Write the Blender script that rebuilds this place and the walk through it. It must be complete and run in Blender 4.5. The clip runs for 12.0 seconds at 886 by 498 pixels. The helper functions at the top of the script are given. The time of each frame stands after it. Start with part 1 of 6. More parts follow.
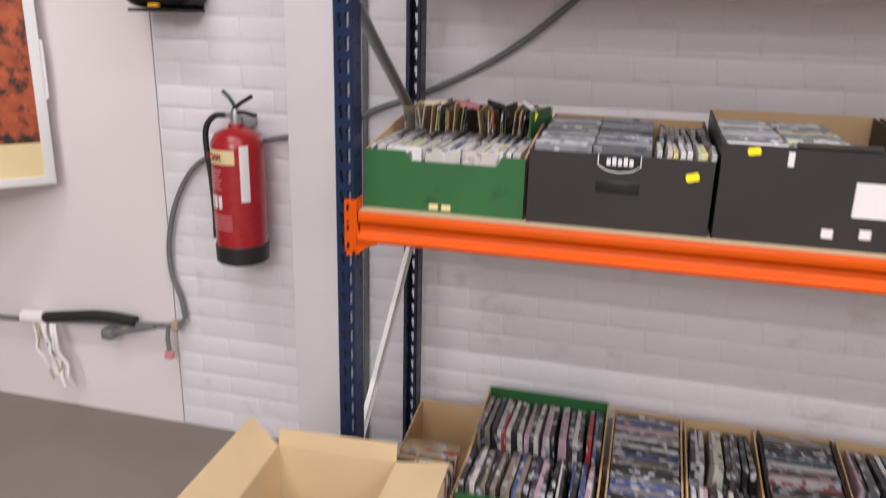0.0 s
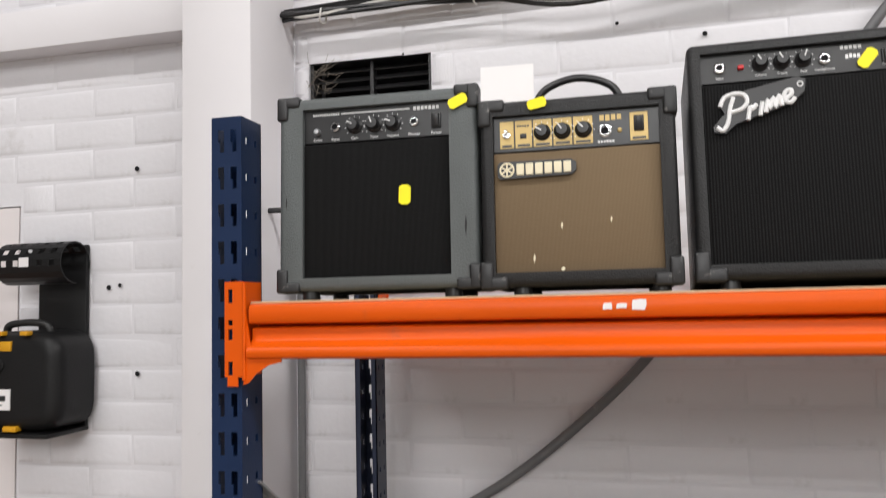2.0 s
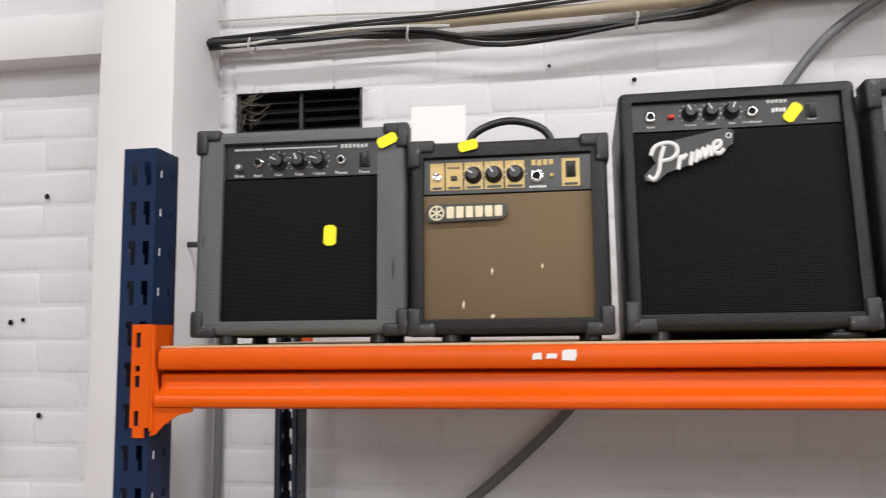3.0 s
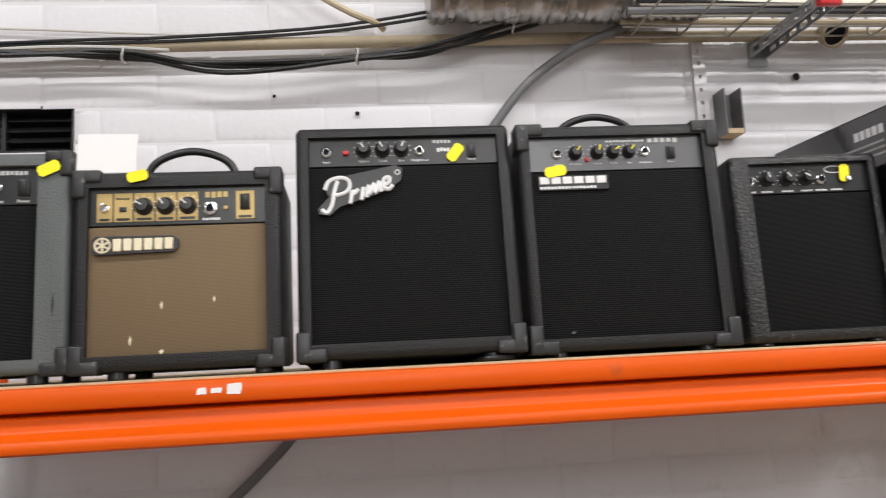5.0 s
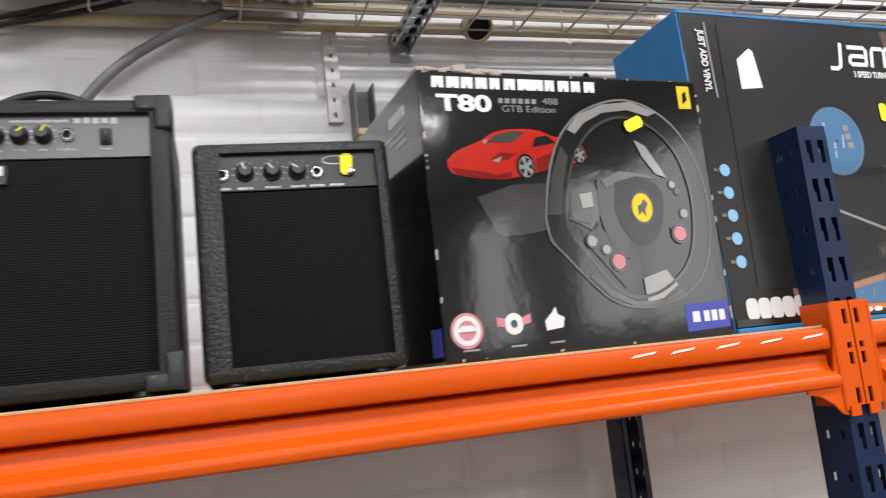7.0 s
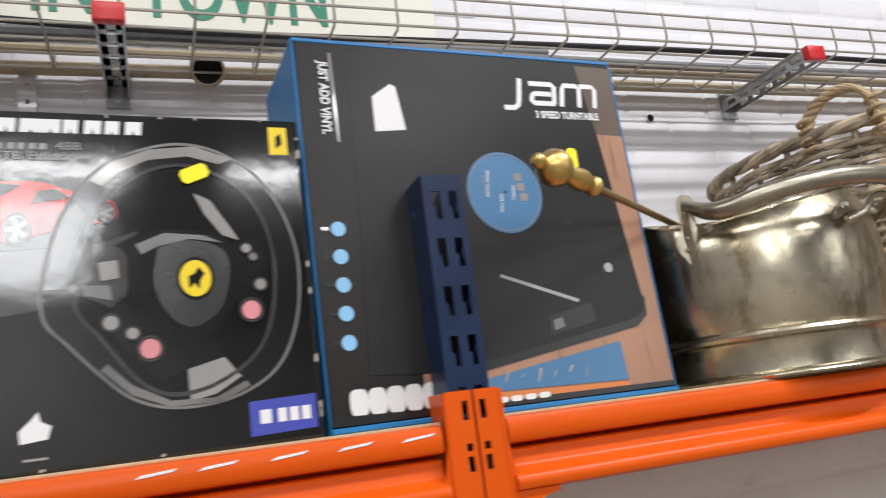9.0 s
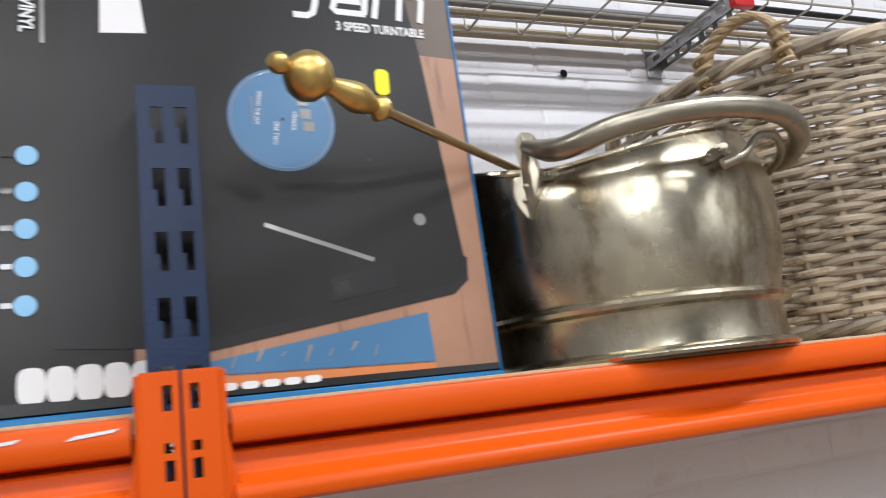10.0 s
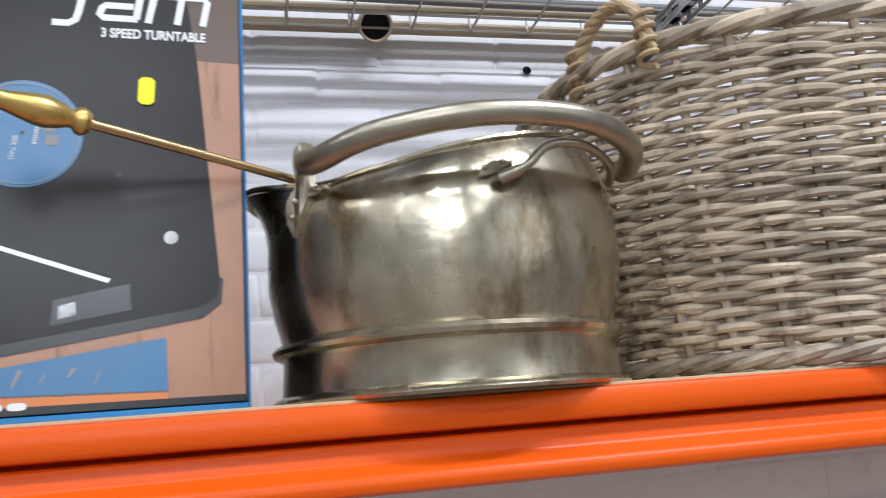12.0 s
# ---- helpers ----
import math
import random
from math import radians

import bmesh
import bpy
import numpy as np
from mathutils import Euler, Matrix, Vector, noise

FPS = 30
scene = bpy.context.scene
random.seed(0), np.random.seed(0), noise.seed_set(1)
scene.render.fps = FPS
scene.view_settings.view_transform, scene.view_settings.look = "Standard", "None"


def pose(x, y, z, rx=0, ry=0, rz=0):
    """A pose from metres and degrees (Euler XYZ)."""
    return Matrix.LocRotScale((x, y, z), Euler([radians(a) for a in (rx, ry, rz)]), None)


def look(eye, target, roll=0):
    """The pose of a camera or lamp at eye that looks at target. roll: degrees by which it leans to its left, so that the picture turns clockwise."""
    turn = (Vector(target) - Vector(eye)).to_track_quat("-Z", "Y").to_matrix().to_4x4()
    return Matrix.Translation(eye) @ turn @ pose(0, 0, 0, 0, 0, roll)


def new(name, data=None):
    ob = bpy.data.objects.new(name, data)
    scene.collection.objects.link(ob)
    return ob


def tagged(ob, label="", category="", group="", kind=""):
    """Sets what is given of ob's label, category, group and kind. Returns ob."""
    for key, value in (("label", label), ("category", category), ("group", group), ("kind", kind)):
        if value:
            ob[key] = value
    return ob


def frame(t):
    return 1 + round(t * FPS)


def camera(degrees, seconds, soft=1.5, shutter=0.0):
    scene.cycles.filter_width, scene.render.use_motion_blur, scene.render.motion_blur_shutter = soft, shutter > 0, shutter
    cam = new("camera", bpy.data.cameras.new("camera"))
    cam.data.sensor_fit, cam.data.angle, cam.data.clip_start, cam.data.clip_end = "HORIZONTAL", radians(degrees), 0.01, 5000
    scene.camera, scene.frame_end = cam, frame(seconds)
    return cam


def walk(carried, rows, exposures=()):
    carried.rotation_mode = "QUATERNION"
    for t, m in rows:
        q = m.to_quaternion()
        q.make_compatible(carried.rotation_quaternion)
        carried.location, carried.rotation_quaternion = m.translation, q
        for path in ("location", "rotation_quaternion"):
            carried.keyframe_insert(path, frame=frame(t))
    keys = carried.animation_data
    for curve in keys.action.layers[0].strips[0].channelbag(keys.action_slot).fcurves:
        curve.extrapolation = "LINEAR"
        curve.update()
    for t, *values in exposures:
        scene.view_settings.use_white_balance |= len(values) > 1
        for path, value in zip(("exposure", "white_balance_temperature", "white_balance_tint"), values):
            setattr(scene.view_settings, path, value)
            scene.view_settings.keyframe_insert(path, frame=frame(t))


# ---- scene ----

# ---- camera and walk ----
cam = camera(59.9, 12.0, soft=1.1, shutter=0.4)
PATH = [
    (0, (0.054, 0.017, 1.553), (-0.458, 1.996, 0.917), 1.4),
    (0.5, (0.108, 0.346, 1.610), (-0.544, 2.348, 1.228), -0.5),
    (1, (0.087, 0.511, 1.707), (-0.595, 2.534, 1.542), -1.6),
    (1.5, (-0.025, 0.659, 1.730), (-0.627, 2.712, 1.746), -1.7),
    (2, (-0.087, 0.736, 1.802), (-0.599, 2.808, 1.956), -1.3),
    (2.5, (-0.110, 0.762, 1.822), (-0.550, 2.845, 2.037), -0.8),
    (2.7, (-0.105, 0.771, 1.820), (-0.503, 2.862, 2.045), -0.7),
    (4.3, (0.006, 0.762, 1.829), (0.074, 2.882, 2.111), -1.9),
    (4.5, (0.020, 0.761, 1.828), (0.135, 2.878, 2.114), -2.2),
    (5, (0.059, 0.760, 1.823), (0.297, 2.867, 2.113), -2.9),
    (5.5, (0.147, 0.774, 1.817), (0.508, 2.863, 2.108), -3.8),
    (6, (0.290, 0.790, 1.816), (0.736, 2.861, 2.108), -4.5),
    (6.5, (0.407, 0.806, 1.816), (0.951, 2.854, 2.110), -5.2),
    (6.7, (0.470, 0.849, 1.813), (1.073, 2.879, 2.114), -5.7),
    (8.3, (0.792, 0.975, 1.806), (1.522, 2.934, 2.260), -7.3),
    (8.5, (0.859, 0.960, 1.806), (1.590, 2.917, 2.268), -7.4),
    (9, (1.015, 0.946, 1.812), (1.764, 2.895, 2.275), -7.5),
    (9.5, (1.144, 1.016, 1.790), (1.937, 2.956, 2.225), -7.4),
    (10, (1.271, 1.063, 1.790), (2.058, 3.007, 2.218), -6.9),
    (10.5, (1.421, 1.034, 1.799), (2.057, 3.028, 2.240), -5.3),
    (11, (1.507, 1.018, 1.804), (2.060, 3.036, 2.256), -4.6),
    (11.5, (1.523, 1.022, 1.801), (2.012, 3.055, 2.257), -4.2),
    (12, (1.598, 1.029, 1.795), (2.074, 3.068, 2.243), -4.4),
]
walk(cam, [(t, look(eye, target, roll)) for t, eye, target, roll in PATH],
     [(0, -0.34, 6500, 17), (1, -0.38, 6450, 9), (2.5, -0.42, 6450, 9), (5.5, -0.42, 6450, 9), (6.5, -0.37, 6350, 9), (8.5, -0.58, 6300, 9), (12, -0.52, 5750, 8)])

# ---- world and lights ----
world = bpy.data.worlds.new("world")
scene.world = world
world.use_nodes = True
world.node_tree.nodes["Background"].inputs[0].default_value = (0.8, 0.85, 1.0, 1)
world.node_tree.nodes["Background"].inputs[1].default_value = 0.05
CEIL = 4.6
DAYLIGHT, ROOFGLOW = 11, 64  # watts for each square metre of window and of rooflight
LAMPS = [(-1.6, 0.2, 62), (0.9, 0.2, 52), (3.4, 0.2, 165)] + [(x, y, 66) for y in (-2.6, -5.2) for x in (-1.6, 0.9, 3.4)]


# ---- helpers for building ----
def box(bm, lo, hi, bevel=0.0, seg=2, m=None):
    made = bmesh.ops.create_cube(bm, size=1)["verts"]
    size = [b - a for a, b in zip(lo, hi)]
    mid = [(a + b) / 2 for a, b in zip(lo, hi)]
    for v in made:
        v.co = Vector((v.co.x * size[0] + mid[0], v.co.y * size[1] + mid[1], v.co.z * size[2] + mid[2]))
        if m is not None:
            v.co = m @ v.co
    if bevel:
        edges = {e for v in made for e in v.link_edges}
        bmesh.ops.bevel(bm, geom=list(edges), offset=bevel, segments=seg, profile=0.5, affect="EDGES")
    return bm


def smooth_path(points, n=6):
    pts = [Vector(p) for p in points]
    ext = [pts[0] * 2 - pts[1], *pts, pts[-1] * 2 - pts[-2]]
    out = []
    for a, b, c, d in zip(ext, ext[1:], ext[2:], ext[3:]):
        for i in range(n):
            s = i / n
            out.append(0.5 * (2 * b + (c - a) * s + (2 * a - 5 * b + 4 * c - d) * s * s + (3 * b - a - 3 * c + d) * s ** 3))
    return out + [pts[-1]]


def tube(bm, points, r, seg=10, closed=False):
    pts = [Vector(p) for p in points]
    n = len(pts)
    radii = list(r) if isinstance(r, (list, tuple)) else [r] * n
    rings, side = [], None
    for i, p in enumerate(pts):
        a = pts[i - 1] if i else (pts[-1] if closed else pts[0])
        b = pts[(i + 1) % n] if (i < n - 1 or closed) else pts[-1]
        d = (b - a).normalized()
        if side is None:
            side = d.orthogonal().normalized()
        side = (side - d * side.dot(d)).normalized()
        up = d.cross(side)
        rings.append([bm.verts.new(p + radii[i] * (side * math.cos(k * math.tau / seg) + up * math.sin(k * math.tau / seg))) for k in range(seg)])
    pairs = list(zip(rings, rings[1:])) + ([(rings[-1], rings[0])] if closed else [])
    for a, b in pairs:
        for k in range(seg):
            bm.faces.new((a[k], a[(k + 1) % seg], b[(k + 1) % seg], b[k]))
    if not closed:
        bm.faces.new(rings[0][::-1])
        bm.faces.new(rings[-1])
    return bm


def lathe(bm, profile, m=None, seg=24):
    rings = []
    for r, z in profile:
        ring = []
        for k in range(seg):
            co = Vector((max(r, 1e-4) * math.cos(k * math.tau / seg), max(r, 1e-4) * math.sin(k * math.tau / seg), z))
            ring.append(bm.verts.new(m @ co if m is not None else co))
        rings.append(ring)
    for a, b in zip(rings, rings[1:]):
        for k in range(seg):
            bm.faces.new((a[k], a[(k + 1) % seg], b[(k + 1) % seg], b[k]))
    bm.faces.new(rings[0][::-1])
    bm.faces.new(rings[-1])
    return bm


def prism(bm, outline, y0, y1):
    """An outline in x and z, pushed from y0 to y1."""
    a = [bm.verts.new((x, y0, z)) for x, z in outline]
    b = [bm.verts.new((x, y1, z)) for x, z in outline]
    bm.faces.new(a)
    bm.faces.new(b[::-1])
    n = len(a)
    for i in range(n):
        bm.faces.new((a[i], b[i], b[(i + 1) % n], a[(i + 1) % n]))
    bmesh.ops.recalc_face_normals(bm, faces=bm.faces)
    return bm


def sweep_x(bm, profile, x0, x1):
    """A profile in y and z, pushed along x."""
    a = [bm.verts.new((x0, y, z)) for y, z in profile]
    b = [bm.verts.new((x1, y, z)) for y, z in profile]
    bm.faces.new(a)
    bm.faces.new(b[::-1])
    n = len(a)
    for i in range(n):
        bm.faces.new((a[i], b[i], b[(i + 1) % n], a[(i + 1) % n]))
    bmesh.ops.recalc_face_normals(bm, faces=bm.faces)
    return bm


def ring_frame(bm, x0, x1, z0, z1, left, right, bottom, top, y0, y1, bevel=0.0):
    """A rectangular frame in x and z, open in the middle."""
    outer = [(x0, z0), (x1, z0), (x1, z1), (x0, z1)]
    inner = [(x0 + left, z0 + bottom), (x1 - right, z0 + bottom), (x1 - right, z1 - top), (x0 + left, z1 - top)]
    v = {}
    for j, y in enumerate((y0, y1)):
        for i in range(4):
            v["o", i, j] = bm.verts.new((outer[i][0], y, outer[i][1]))
            v["i", i, j] = bm.verts.new((inner[i][0], y, inner[i][1]))
    for i in range(4):
        k = (i + 1) % 4
        bm.faces.new((v["o", i, 0], v["o", k, 0], v["i", k, 0], v["i", i, 0]))
        bm.faces.new((v["o", i, 1], v["i", i, 1], v["i", k, 1], v["o", k, 1]))
        bm.faces.new((v["o", i, 0], v["o", i, 1], v["o", k, 1], v["o", k, 0]))
        bm.faces.new((v["i", i, 0], v["i", k, 0], v["i", k, 1], v["i", i, 1]))
    bmesh.ops.recalc_face_normals(bm, faces=bm.faces)
    if bevel:
        keep = [e for e in bm.edges if any(abs(c.co.x - x) < 1e-6 for c in e.verts for x in (x0, x1)) or any(abs(c.co.z - z) < 1e-6 for c in e.verts for z in (z0, z1))]
        keep = [e for e in keep if not any(f.calc_area() < 0 for f in e.link_faces)]
        outer_edges = [e for e in keep if all((abs(c.co.x - x0) < 1e-6 or abs(c.co.x - x1) < 1e-6 or abs(c.co.z - z0) < 1e-6 or abs(c.co.z - z1) < 1e-6) for c in e.verts)]
        bmesh.ops.bevel(bm, geom=outer_edges, offset=bevel, segments=3, profile=0.5, affect="EDGES")
    return bm


def mesh_of(name, bm, material, angle=38):
    me = bpy.data.meshes.new(name)
    bm.to_mesh(me)
    bm.free()
    for p in me.polygons:
        p.use_smooth = True
    me.set_sharp_from_angle(angle=radians(angle))
    me.materials.append(material)
    return me


def part(name, bm, material, parent=None, label="", at=None):
    ob = new(name, mesh_of(name, bm, material))
    ob.parent = parent
    if at is not None:
        ob.matrix_basis = at
    return tagged(ob, label) if label else ob


def thing(name, m, label, category, group=""):
    ob = new(name)
    ob.empty_display_size = 0.05
    ob.matrix_basis = m
    return tagged(ob, label, category, group)


def solo(name, bm, material, label, category, group="", kind="", at=None):
    return tagged(part(name, bm, material, None, "", at), label, category, group, kind)


def letters(name, body, size, m, material, parent, thick=0.0004, align="CENTER", squash=1.0, bold=0.0):
    cu = bpy.data.curves.new(name, "FONT")
    cu.body, cu.size, cu.extrude, cu.align_x, cu.align_y = body, size, thick, align, "CENTER"
    cu.offset = bold
    tmp = new(name, cu)
    bpy.context.view_layer.update()
    me = bpy.data.meshes.new_from_object(tmp.evaluated_get(bpy.context.evaluated_depsgraph_get()))
    bpy.data.objects.remove(tmp)
    me.transform(Matrix.Diagonal((squash, 1, 1, 1)))
    me.materials.clear()
    me.materials.append(material)
    ob = new(name, me)
    ob.parent = parent
    ob.matrix_basis = m
    return ob


FACE = pose(0, 0, 0, 90)  # lays flat lettering upright, facing -y


# ---- materials ----
def mat(name, color, rough=0.5, metal=0.0, vary=0.12, scale=6.0, grain=0.0, grain_scale=200.0, coat=0.0, rough_vary=0.1, dirt=None, dirt_scale=3.0, dirt_cut=(0.55, 0.7), spec=0.5, random_tint=0.0, stretch=None):
    """A surface with broad tone changes, fine relief and, where given, marks of another colour."""
    m = bpy.data.materials.new(name)
    m.use_nodes = True
    nt = m.node_tree
    b = nt.nodes["Principled BSDF"]
    link = nt.links.new
    co = nt.nodes.new("ShaderNodeTexCoord")
    n1 = nt.nodes.new("ShaderNodeTexNoise")
    n1.inputs["Scale"].default_value, n1.inputs["Detail"].default_value = scale, 6
    link(co.outputs["Object"], n1.inputs["Vector"])
    mix = nt.nodes.new("ShaderNodeMix")
    mix.data_type = "RGBA"
    mix.inputs["A"].default_value = (*[c * (1 - vary) for c in color], 1)
    mix.inputs["B"].default_value = (*[min(1, c * (1 + vary)) for c in color], 1)
    link(n1.outputs["Fac"], mix.inputs["Factor"])
    out = mix.outputs["Result"]
    if random_tint:
        info = nt.nodes.new("ShaderNodeObjectInfo")
        hsv = nt.nodes.new("ShaderNodeHueSaturation")
        rng = nt.nodes.new("ShaderNodeMapRange")
        rng.inputs["To Min"].default_value, rng.inputs["To Max"].default_value = 1 - random_tint, 1 + random_tint
        link(info.outputs["Random"], rng.inputs["Value"])
        link(rng.outputs["Result"], hsv.inputs["Value"])
        link(out, hsv.inputs["Color"])
        out = hsv.outputs["Color"]
    if dirt:
        n3 = nt.nodes.new("ShaderNodeTexNoise")
        n3.inputs["Scale"].default_value, n3.inputs["Detail"].default_value, n3.inputs["Roughness"].default_value = dirt_scale, 9, 0.65
        if stretch:
            mp = nt.nodes.new("ShaderNodeMapping")
            mp.inputs["Scale"].default_value = stretch
            link(co.outputs["Object"], mp.inputs["Vector"])
            link(mp.outputs["Vector"], n3.inputs["Vector"])
        else:
            link(co.outputs["Object"], n3.inputs["Vector"])
        cut = nt.nodes.new("ShaderNodeMapRange")
        cut.inputs["From Min"].default_value, cut.inputs["From Max"].default_value = dirt_cut
        link(n3.outputs["Fac"], cut.inputs["Value"])
        mx = nt.nodes.new("ShaderNodeMix")
        mx.data_type = "RGBA"
        mx.inputs["B"].default_value = (*dirt, 1)
        link(out, mx.inputs["A"])
        link(cut.outputs["Result"], mx.inputs["Factor"])
        out = mx.outputs["Result"]
    link(out, b.inputs["Base Color"])
    rr = nt.nodes.new("ShaderNodeMapRange")
    rr.inputs["To Min"].default_value, rr.inputs["To Max"].default_value = max(0.02, rough - rough_vary), min(1, rough + rough_vary)
    link(n1.outputs["Fac"], rr.inputs["Value"])
    link(rr.outputs["Result"], b.inputs["Roughness"])
    b.inputs["Metallic"].default_value, b.inputs["Coat Weight"].default_value = metal, coat
    b.inputs["Specular IOR Level"].default_value, b.inputs["Coat Roughness"].default_value = spec, 0.22
    if grain:
        n2 = nt.nodes.new("ShaderNodeTexNoise")
        n2.inputs["Scale"].default_value, n2.inputs["Detail"].default_value = grain_scale, 4
        link(co.outputs["Object"], n2.inputs["Vector"])
        bump = nt.nodes.new("ShaderNodeBump")
        bump.inputs["Strength"].default_value, bump.inputs["Distance"].default_value = grain, 0.002
        link(n2.outputs["Fac"], bump.inputs["Height"])
        link(bump.outputs["Normal"], b.inputs["Normal"])
        if coat:
            link(bump.outputs["Normal"], b.inputs["Coat Normal"])
    return m


def cloth(name, color, light, period=0.0015, rough=0.8, stretch=(1, 1, 1), strength=0.6, ribs=False, spec=0.12):
    """Woven speaker cloth: a fine weave in colour and relief."""
    m = mat(name, color, rough, vary=0.15, scale=5, spec=spec)
    nt = m.node_tree
    link = nt.links.new
    b = nt.nodes["Principled BSDF"]
    co = nt.nodes.new("ShaderNodeTexCoord")
    waves = []
    for d in ("X", "Z"):
        w = nt.nodes.new("ShaderNodeTexWave")
        w.bands_direction, w.inputs["Scale"].default_value = d, 0.314 / (period * (1.4 if ribs and d == "X" else 1))
        w.inputs["Distortion"].default_value = 0.15
        link(co.outputs["Object"], w.inputs["Vector"])
        waves.append(w)
    mul = nt.nodes.new("ShaderNodeMath")
    mul.operation = "MULTIPLY"
    link(waves[0].outputs["Fac"], mul.inputs[0])
    link(waves[1].outputs["Fac"], mul.inputs[1])
    old = b.inputs["Base Color"].links[0].from_socket
    mx = nt.nodes.new("ShaderNodeMix")
    mx.data_type = "RGBA"
    mx.inputs["B"].default_value = (*light, 1)
    link(old, mx.inputs["A"])
    link(mul.outputs["Value"], mx.inputs["Factor"])
    link(mx.outputs["Result"], b.inputs["Base Color"])
    bump = nt.nodes.new("ShaderNodeBump")
    bump.inputs["Strength"].default_value, bump.inputs["Distance"].default_value = strength, 0.0015
    link(mul.outputs["Value"], bump.inputs["Height"])
    link(bump.outputs["Normal"], b.inputs["Normal"])
    return m


WALL = mat("wall_paint", (0.74, 0.73, 0.76), 0.55, vary=0.05, scale=2.5, grain=0.35, grain_scale=60, dirt=(0.42, 0.40, 0.40), dirt_scale=9, dirt_cut=(0.68, 0.85))
BRICK = mat("brick_paint", (0.76, 0.75, 0.78), 0.5, vary=0.05, scale=5, grain=0.5, grain_scale=45, dirt=(0.50, 0.48, 0.47), dirt_scale=7, dirt_cut=(0.58, 0.82), random_tint=0.022)
PLASTER = mat("plaster_paint", (0.78, 0.73, 0.73), 0.6, vary=0.04, scale=1.5, grain=0.15, grain_scale=40)
COLUMN = mat("column_paint", (0.76, 0.74, 0.76), 0.5, vary=0.05, scale=3, grain=0.1, grain_scale=60, dirt=(0.5, 0.48, 0.47), dirt_scale=7, dirt_cut=(0.66, 0.85))
CONCRETE = mat("floor_concrete", (0.22, 0.19, 0.16), 0.6, vary=0.2, scale=2.5, grain=0.2, grain_scale=80, dirt=(0.20, 0.13, 0.08), dirt_scale=1.6, dirt_cut=(0.58, 0.8))
CEILING = mat("ceiling_sheet", (0.24, 0.24, 0.245), 0.7, vary=0.1)
SHOPWALL = mat("shop_wall_paint", (0.30, 0.29, 0.285), 0.65, vary=0.08, scale=1.5)
BLUE = mat("blue_steel_paint", (0.007, 0.020, 0.062), 0.36, spec=0.3, vary=0.25, scale=14, grain=0.1, grain_scale=300, dirt=(0.20, 0.22, 0.26), dirt_scale=50, dirt_cut=(0.70, 0.76))
NAVY = mat("dark_back_paint", (0.012, 0.02, 0.05), 0.4, vary=0.2, scale=14)
SLOT = mat("slot_shade", (0.006, 0.006, 0.008), 0.9)
ORANGE = mat("orange_steel_paint", (0.68, 0.090, 0.0013), 0.36, vary=0.14, scale=4, grain=0.06, grain_scale=120, dirt=(0.50, 0.09, 0.02), dirt_scale=16, dirt_cut=(0.62, 0.75), spec=0.2)
CHIP = mat("chipboard", (0.52, 0.40, 0.25), 0.8, vary=0.25, scale=90, grain=0.4, grain_scale=150)
STEEL = mat("galvanised_steel", (0.45, 0.46, 0.47), 0.42, metal=0.85, vary=0.2, scale=20)
PEBBLE = mat("pebbled_black_vinyl", (0.010, 0.010, 0.0105), 0.34, vary=0.3, scale=30, grain=1.0, grain_scale=260, dirt=(0.05, 0.05, 0.048), dirt_scale=120, dirt_cut=(0.58, 0.66))
TOLEX = mat("black_vinyl", (0.0105, 0.0105, 0.011), 0.46, spec=0.4, vary=0.25, scale=12, grain=0.55, grain_scale=420, dirt=(0.07, 0.065, 0.06), dirt_scale=22, dirt_cut=(0.70, 0.80))
TOLEX_GREY = mat("grey_vinyl", (0.092, 0.102, 0.102), 0.5, vary=0.15, scale=10, grain=0.5, grain_scale=420, dirt=(0.22, 0.22, 0.21), dirt_scale=25, dirt_cut=(0.69, 0.80))
PLASTIC = mat("black_plastic", (0.016, 0.016, 0.017), 0.35, vary=0.2, scale=20, grain=0.05)
SCUFFED = mat("scuffed_plastic", (0.015, 0.015, 0.016), 0.42, vary=0.25, scale=30, dirt=(0.20, 0.19, 0.18), dirt_scale=60, dirt_cut=(0.60, 0.72))
PANEL = mat("control_plate", (0.010, 0.010, 0.011), 0.32, vary=0.15, scale=15)
PANEL_GREY = mat("grey_control_plate", (0.12, 0.12, 0.125), 0.34, metal=0.7, vary=0.15, scale=15)
CLOTH = cloth("black_speaker_cloth", (0.006, 0.006, 0.006), (0.020, 0.020, 0.021), 0.0016)
CLOTH_RIB = cloth("ribbed_speaker_cloth", (0.005, 0.005, 0.005), (0.024, 0.024, 0.025), 0.0026, ribs=True)
CLOTH_TAN = cloth("tan_speaker_cloth", (0.165, 0.116, 0.068), (0.205, 0.150, 0.092), 0.0016, rough=0.7, strength=0.15)
WHITE = mat("white_print", (0.78, 0.78, 0.78), 0.5, vary=0.03)
GOLD = mat("gold_print", (0.46, 0.33, 0.13), 0.38, metal=0.45, vary=0.1, scale=30)
CREAM = mat("cream_badge", (0.78, 0.70, 0.50), 0.4, vary=0.05)
CHROME = mat("chrome", (0.75, 0.75, 0.76), 0.16, metal=1.0, vary=0.05)
RED = mat("red_plastic", (0.55, 0.012, 0.015), 0.35, vary=0.1)
YELLOW = mat("yellow_price_label", (0.95, 0.83, 0.005), 0.55, vary=0.03)
CARD = mat("cardboard", (0.50, 0.34, 0.185), 0.75, vary=0.10, scale=8, grain=0.15, grain_scale=120)
PALE_CARD = mat("pale_cardboard", (0.62, 0.47, 0.28), 0.75, vary=0.1, scale=8, grain=0.15, grain_scale=120)
